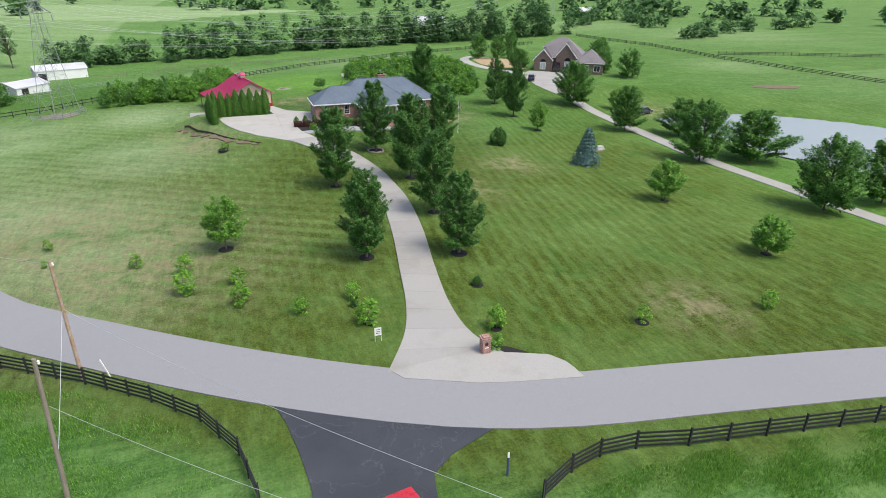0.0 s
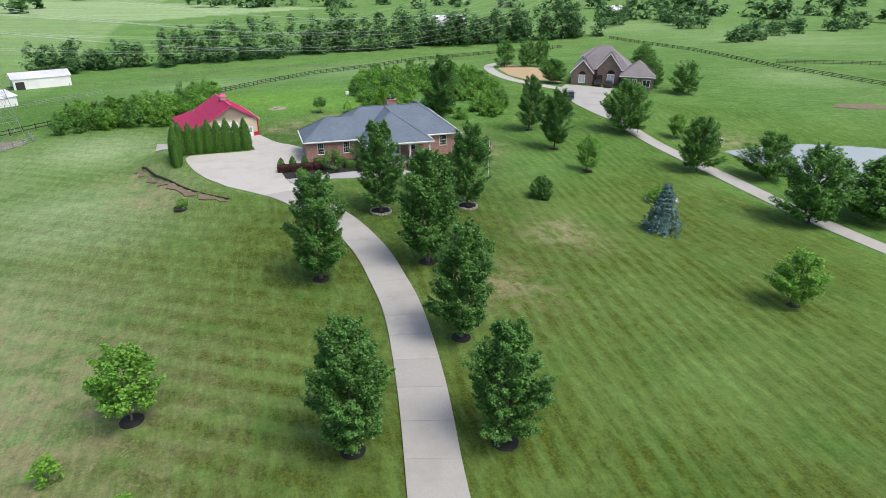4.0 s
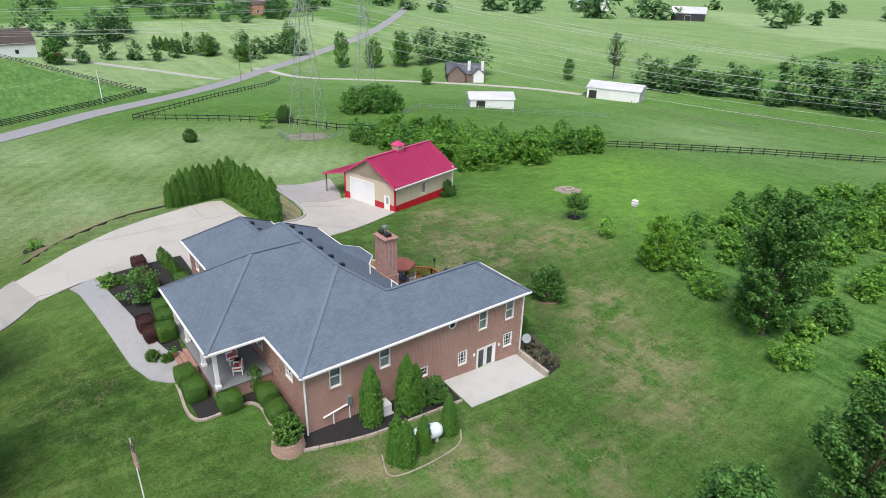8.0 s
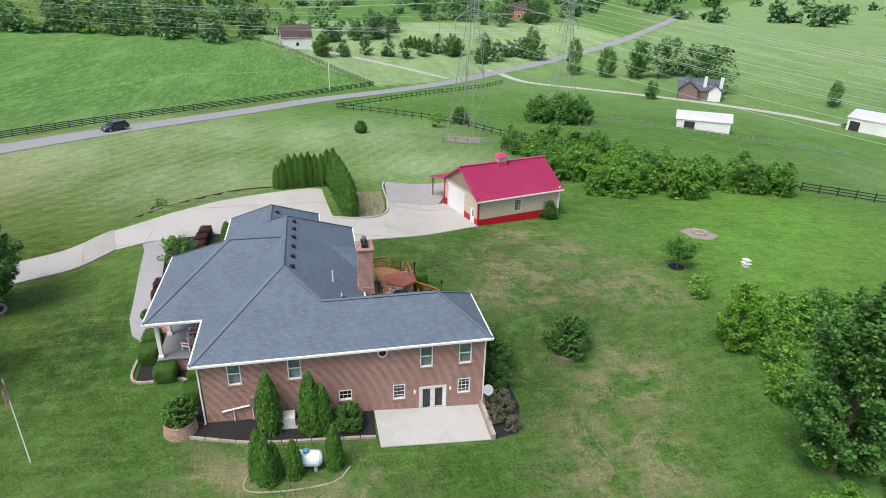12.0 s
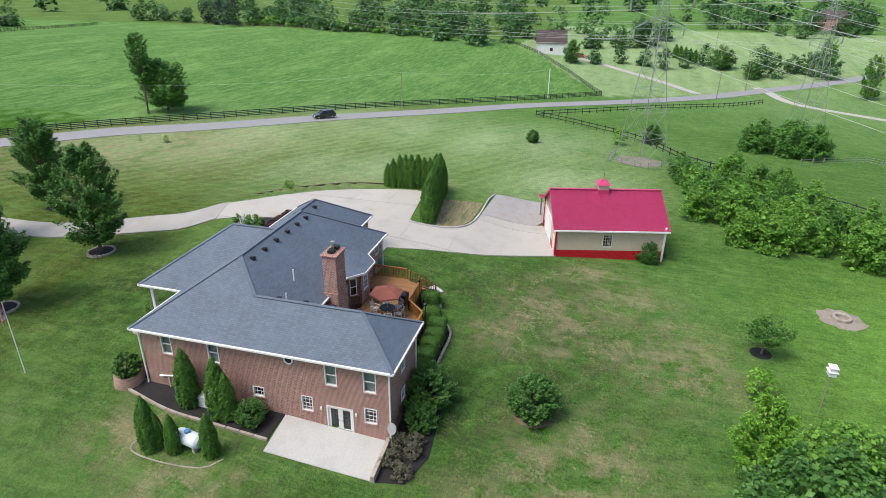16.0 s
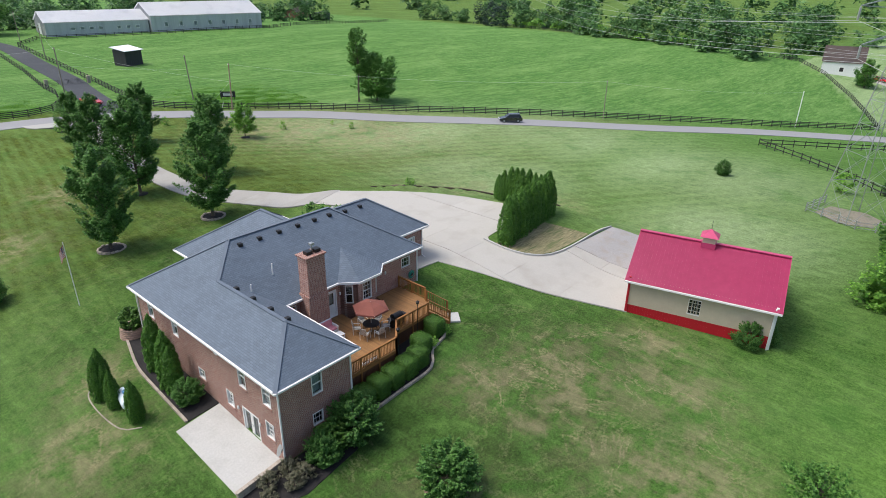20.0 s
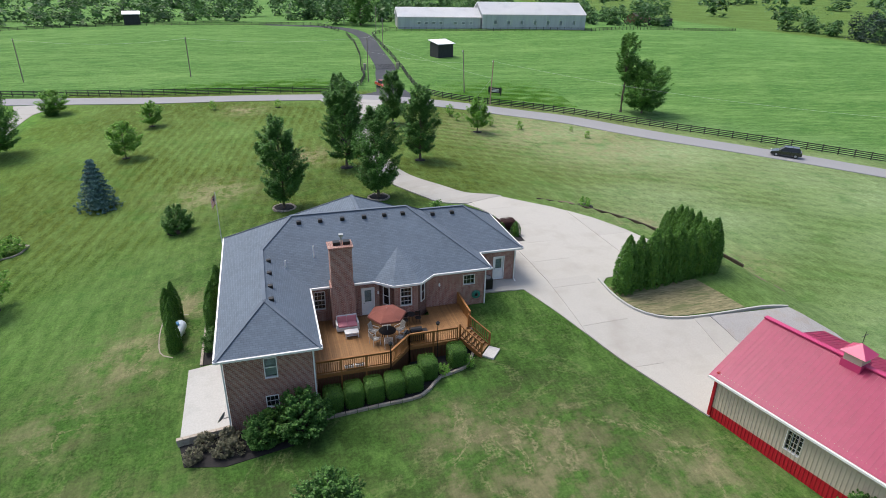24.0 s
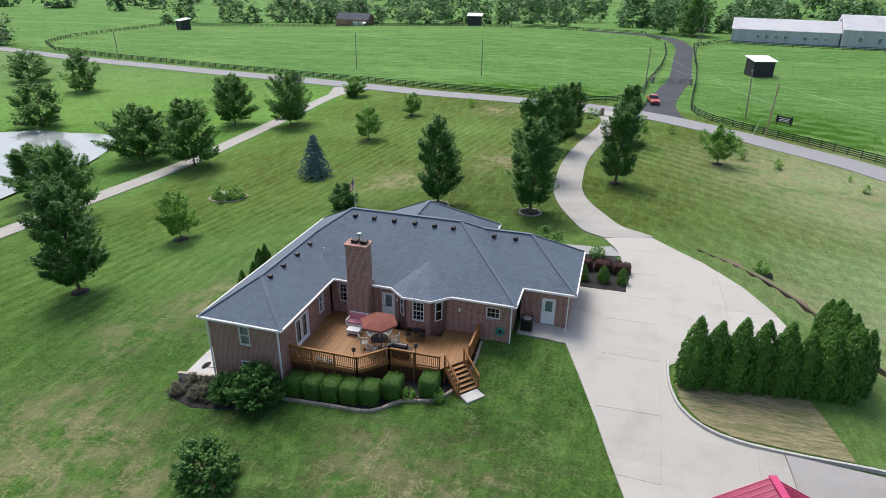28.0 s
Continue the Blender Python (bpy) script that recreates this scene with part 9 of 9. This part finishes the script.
HEDGE_W = [(-42, 40), (-34, 39), (-18, 42), (-14, 47), (-13.8, 58), (-14.8, 75), (-20, 77), (-24, 66), (-30, 56), (-42, 48)]
brush("thicket", fill(HEDGE_W, 50, 3, 2.6, 5.6, 3.0, 5.5), 0.145, 1900, leaf_light, "bright green scrub thicket behind the barn", "thicket", 301)
brush("thicket", fill(HEDGE_W, 20, 4, 3, 5.2, 3.0, 5), 0.14, 1900, leaf_mid, "darker green scrub among the thicket", "thicket", 302)
THICK_E = [(17, 43), (18, 62), (20, 83), (31, 108), (48, 108), (57, 80), (52, 52), (47.5, 35), (42, 34), (36, 37.5), (27, 41)]
brush("thicket", fill(THICK_E, 175, 5, 1.4, 3.8, 2.4, 4.6), 0.16, 1250, leaf_light, "wild bright green brush behind the house", "thicket", 303)
brush("thicket", fill(THICK_E, 50, 6, 1.8, 4.4, 2.6, 4.6), 0.15, 1250, leaf_mid, "darker bushes in the wild brush", "thicket", 304)
brush("thicket", [(20.4, 46, 4.0, 3.6), (23.5, 42.6, 3.0, 3.6), (26.5, 40.6, 2.8, 3.6), (36.5, 36.2, 2.6, 3.6)], 0.13, 1800, leaf_light, "bright green bushes at the lawn's edge", "thicket", 305)
brush("big_bush", fill([(-76, 55), (-62, 56), (-60, 66), (-72, 70), (-78, 63)], 14, 7, 4.5, 6.5, 6, 8), 0.17, 2300, leaf_mid, "large round green bush below the power lines", "bush", 306)
WOOD_N = along([(-80, 178), (-62, 184), (-47, 189)], 3.2, 3, 11, 8, 12, 8, 12) + along([(-36, 187), (-16, 191)], 3.2, 4, 12, 11, 17, 9, 13) + along([(-12, 192), (20, 193), (60, 195), (100, 192), (130, 193), (158, 196)], 3.4, 5, 13, 10, 19, 9, 14) + along([(60, 198), (110, 200), (150, 205)], 8, 8, 14, 10, 15, 9, 14)
brush("woodland", WOOD_N, 0.30, 1000, leaf_far, "row of dark green trees beyond the back pasture", "trees", 311)
WOOD_W = along([(-226, -20), (-236, -50), (-250, -110), (-268, -180), (-262, -240)], 8, 9, 15, 7, 14, 9, 14) + along([(-250, -10), (-265, -60), (-280, -120), (-296, -180)], 8, 14, 16, 10, 18, 11, 16) + along([(-270, 10), (-300, -20), (-330, -80), (-360, -130)], 10, 18, 17, 10, 18, 11, 17)
brush("woodland", WOOD_W, 0.38, 560, leaf_far, "dense green wood along the pasture's western edge", "trees", 312)
brush("thicket", along([(-238, -50), (-246, -85), (-254, -125), (-262, -165)], 6, 6, 18, 3, 6, 7, 10), 0.4, 260, leaf_light, "bright green vines before the wood", "thicket", 313)
WOOD_S = along([(-15, -228), (-50, -245), (-100, -240), (-150, -250), (-200, -255)], 8, 7, 19, 9, 16, 9, 15) + along([(30, -250), (0, -262), (-60, -275), (-140, -285), (-220, -300)], 9, 14, 20, 10, 18, 10, 16) + along([(240, -245), (190, -258), (150, -262), (110, -252), (85, -246), (50, -258)], 8, 7, 21, 10, 18, 10, 15) + along([(200, -300), (120, -330), (40, -350), (-60, -345), (-140, -350)], 9, 14, 22, 10, 18, 11, 17)
brush("woodland", WOOD_S, 0.38, 580, leaf_far, "belt of dark trees behind the horse pastures", "trees", 314)
WOOD_E = along([(205, -105), (222, -118), (238, -140)], 7, 8, 23, 8, 14, 10, 14) + along([(222, 205), (236, 222), (246, 240), (236, 282), (190, 228)], 9, 6, 24, 6, 11, 9, 13) + along([(300, -80), (320, -20), (330, 60)], 12, 16, 25, 8, 15, 10, 15) + along([(200, 150), (260, 175), (330, 190)], 11, 6, 26, 6, 10, 8, 12)
brush("woodland", WOOD_E, 0.38, 560, leaf_far, "scattered trees beyond the eastern fields", "trees", 315)
WOOD_NW = along([(-131, 140), (-142, 150), (-156, 140), (-168, 132)], 6, 6, 27, 8, 15, 8, 13) + along([(-205, 110), (-222, 100), (-216, 84), (-206, 84)], 7, 5, 28, 6, 12, 7, 12) + along([(-226, 66), (-222, 74), (-210, 32), (-204, 14)], 9, 4, 29, 6, 9, 6, 9) + along([(-240, 20), (-262, 40), (-285, 50)], 6, 6, 30, 6, 13, 7, 12) + along([(-300, 120), (-330, 150), (-370, 170), (-330, 100), (-380, 80)], 9, 12, 31, 8, 15, 9, 14)
brush("woodland", WOOD_NW, 0.29, 950, leaf_far, "trees round the houses by the crossroads", "trees", 316)
RING = []
rr = random.Random(77)
for k in range(230):
    a = k * math.tau / 230 + rr.uniform(-0.02, 0.02)
    for r in (rr.uniform(430, 520), rr.uniform(600, 760)):
        if rr.random() < 0.6:
            s = rr.uniform(0.7, 1.3)
            RING.append((r * math.cos(a), r * math.sin(a) - 20, 13 * s, 20 * s))
brush("woodland", RING, 0.7, 240, leaf_far, "far wooded hedgerows across the rolling fields", "trees", 317)
brush("spruce_group", [(-245, -165, 14, 13), (-252, -178, 13, 12), (-258, -190, 13, 12)], 0.3, 900, leaf_mat("far_spruce", (0.03, 0.06, 0.045), (0.05, 0.09, 0.065), (0.04, 0.07, 0.05)), "dark blue-green spruces at the pasture's edge", "trees", 318)

# tall grass in the pastures near the lane
def tall_grass(outline, n, seed, label):
    rng = np.random.default_rng(seed)
    xs, ys = [p[0] for p in outline], [p[1] for p in outline]
    x, y = rng.uniform(min(xs), max(xs), n * 2), rng.uniform(min(ys), max(ys), n * 2)
    clump = np.sin(x * 0.9 + 2 * np.sin(y * 0.7)) + np.sin(y * 1.3 + x * 0.4)
    edge = np.clip((y - min(ys)) / (max(ys) - min(ys)) * 1.5, 0, 1) ** 1.3 * np.clip((x - min(xs)) / 14, 0, 1) * np.clip((max(xs) - x) / 14, 0, 1)
    keep = inside(x, y, outline) & (rng.uniform(0, 1, n * 2) < edge) & (clump + rng.normal(size=n * 2) * 0.8 > 0.1)
    x, y = x[keep][:n], y[keep][:n]
    z = ground(x, y)
    m = len(x)
    a, h = rng.uniform(0, math.tau, m), rng.uniform(0.10, 0.32, m)
    w = 0.026
    lean = rng.normal(size=(m, 2)) * 0.08
    v = np.stack([np.stack([x - w * np.cos(a), y - w * np.sin(a), z], 1), np.stack([x + w * np.cos(a), y + w * np.sin(a), z], 1), np.stack([x + lean[:, 0], y + lean[:, 1], z + h], 1)], 1).reshape(-1, 3)
    return tagged(new("tall_grass", mesh_arrays("tall_grass", v, np.arange(m * 3).reshape(-1, 3), leaf_light)), label, "grass", kind="stuff")


draped("tower_soil", [(-52.5, 32.5), (-48, 31.5), (-45.4, 34.5), (-46.5, 38), (-50, 39.2), (-52.8, 36.5)], surface("trodden_soil", (0.17, 0.15, 0.11), (0.26, 0.235, 0.18), 6, 0.7, 0.95, bump=0.5, stain=(0.07, 0.12, 0.04), stain_amount=0.8), 0.04, "bare trodden soil at the foot of a tower", "soil", step=2.0)
draped("soil_island", [(66.2, 80.2), (67.0, 70), (70.4, 66.5), (73.0, 62.0), (76, 66), (79, 80), (83, 95), (80.5, 108), (76.5, 111), (71.4, 101.5)], surface("sandy_soil", (0.34, 0.24, 0.13), (0.46, 0.34, 0.20), 5, 0.4, 0.95, bump=0.5, stain=(0.20, 0.22, 0.08)), 0.08, "sandy bare soil island beside the neighbour's lane", "soil", step=3.0)
draped("bare_patch", [(126, 24), (131, 21.5), (138, 20), (142, 22), (138, 25), (130, 26.5)], soil, 0.10, "patch of bare soil in the far lawn", "soil", step=3.0)


tall_grass([(-45, -66), (-27, -73), (-19, -80), (-17, -90), (-20, -100), (-50, -100)], 130000, 401, "uncut pasture grass inside the fence")
tall_grass([(-3, -96.5), (1, -92.6), (8, -91.6), (26, -94.2), (45, -98.5), (45, -110), (0, -108)], 130000, 402, "uncut pasture grass beside the lane fence")

trailer = thing("flatbed_trailer", (-78.5, 150.5, gz(-78.5, 150.5)), "dark flatbed farm trailer beside a white barn", "trailer", turn=radians(20))
bm = bmesh.new()
box(bm, -4.0, 3.2, -1.1, 1.1, 0.75, 0.95)
part("bed", bm, dark_siding, trailer)
bm = bmesh.new()
beam(bm, (3.2, 0, 0.9), (4.2, 0, 1.6), 0.2)
beam(bm, (4.2, 0, 1.6), (5.4, 0, 1.5), 0.2)
part("gooseneck", bm, dark_siding, trailer)
for px in (-1.6, -0.7):
    for s in (-1, 1):
        bm = bmesh.new()
        tube(bm, (px, s * 0.85, 0.38), (px, s * 1.12, 0.38), 0.38, 0.38, 14)
        part("wheel", bm, black_metal, trailer)
fence([(-64, 150), (-50, 146), (-36, 143), (-20, 141)], "thin grey rail fence of a corral before the wood", 2, 3.0, True, 1.1, grey_wood, 0.07)
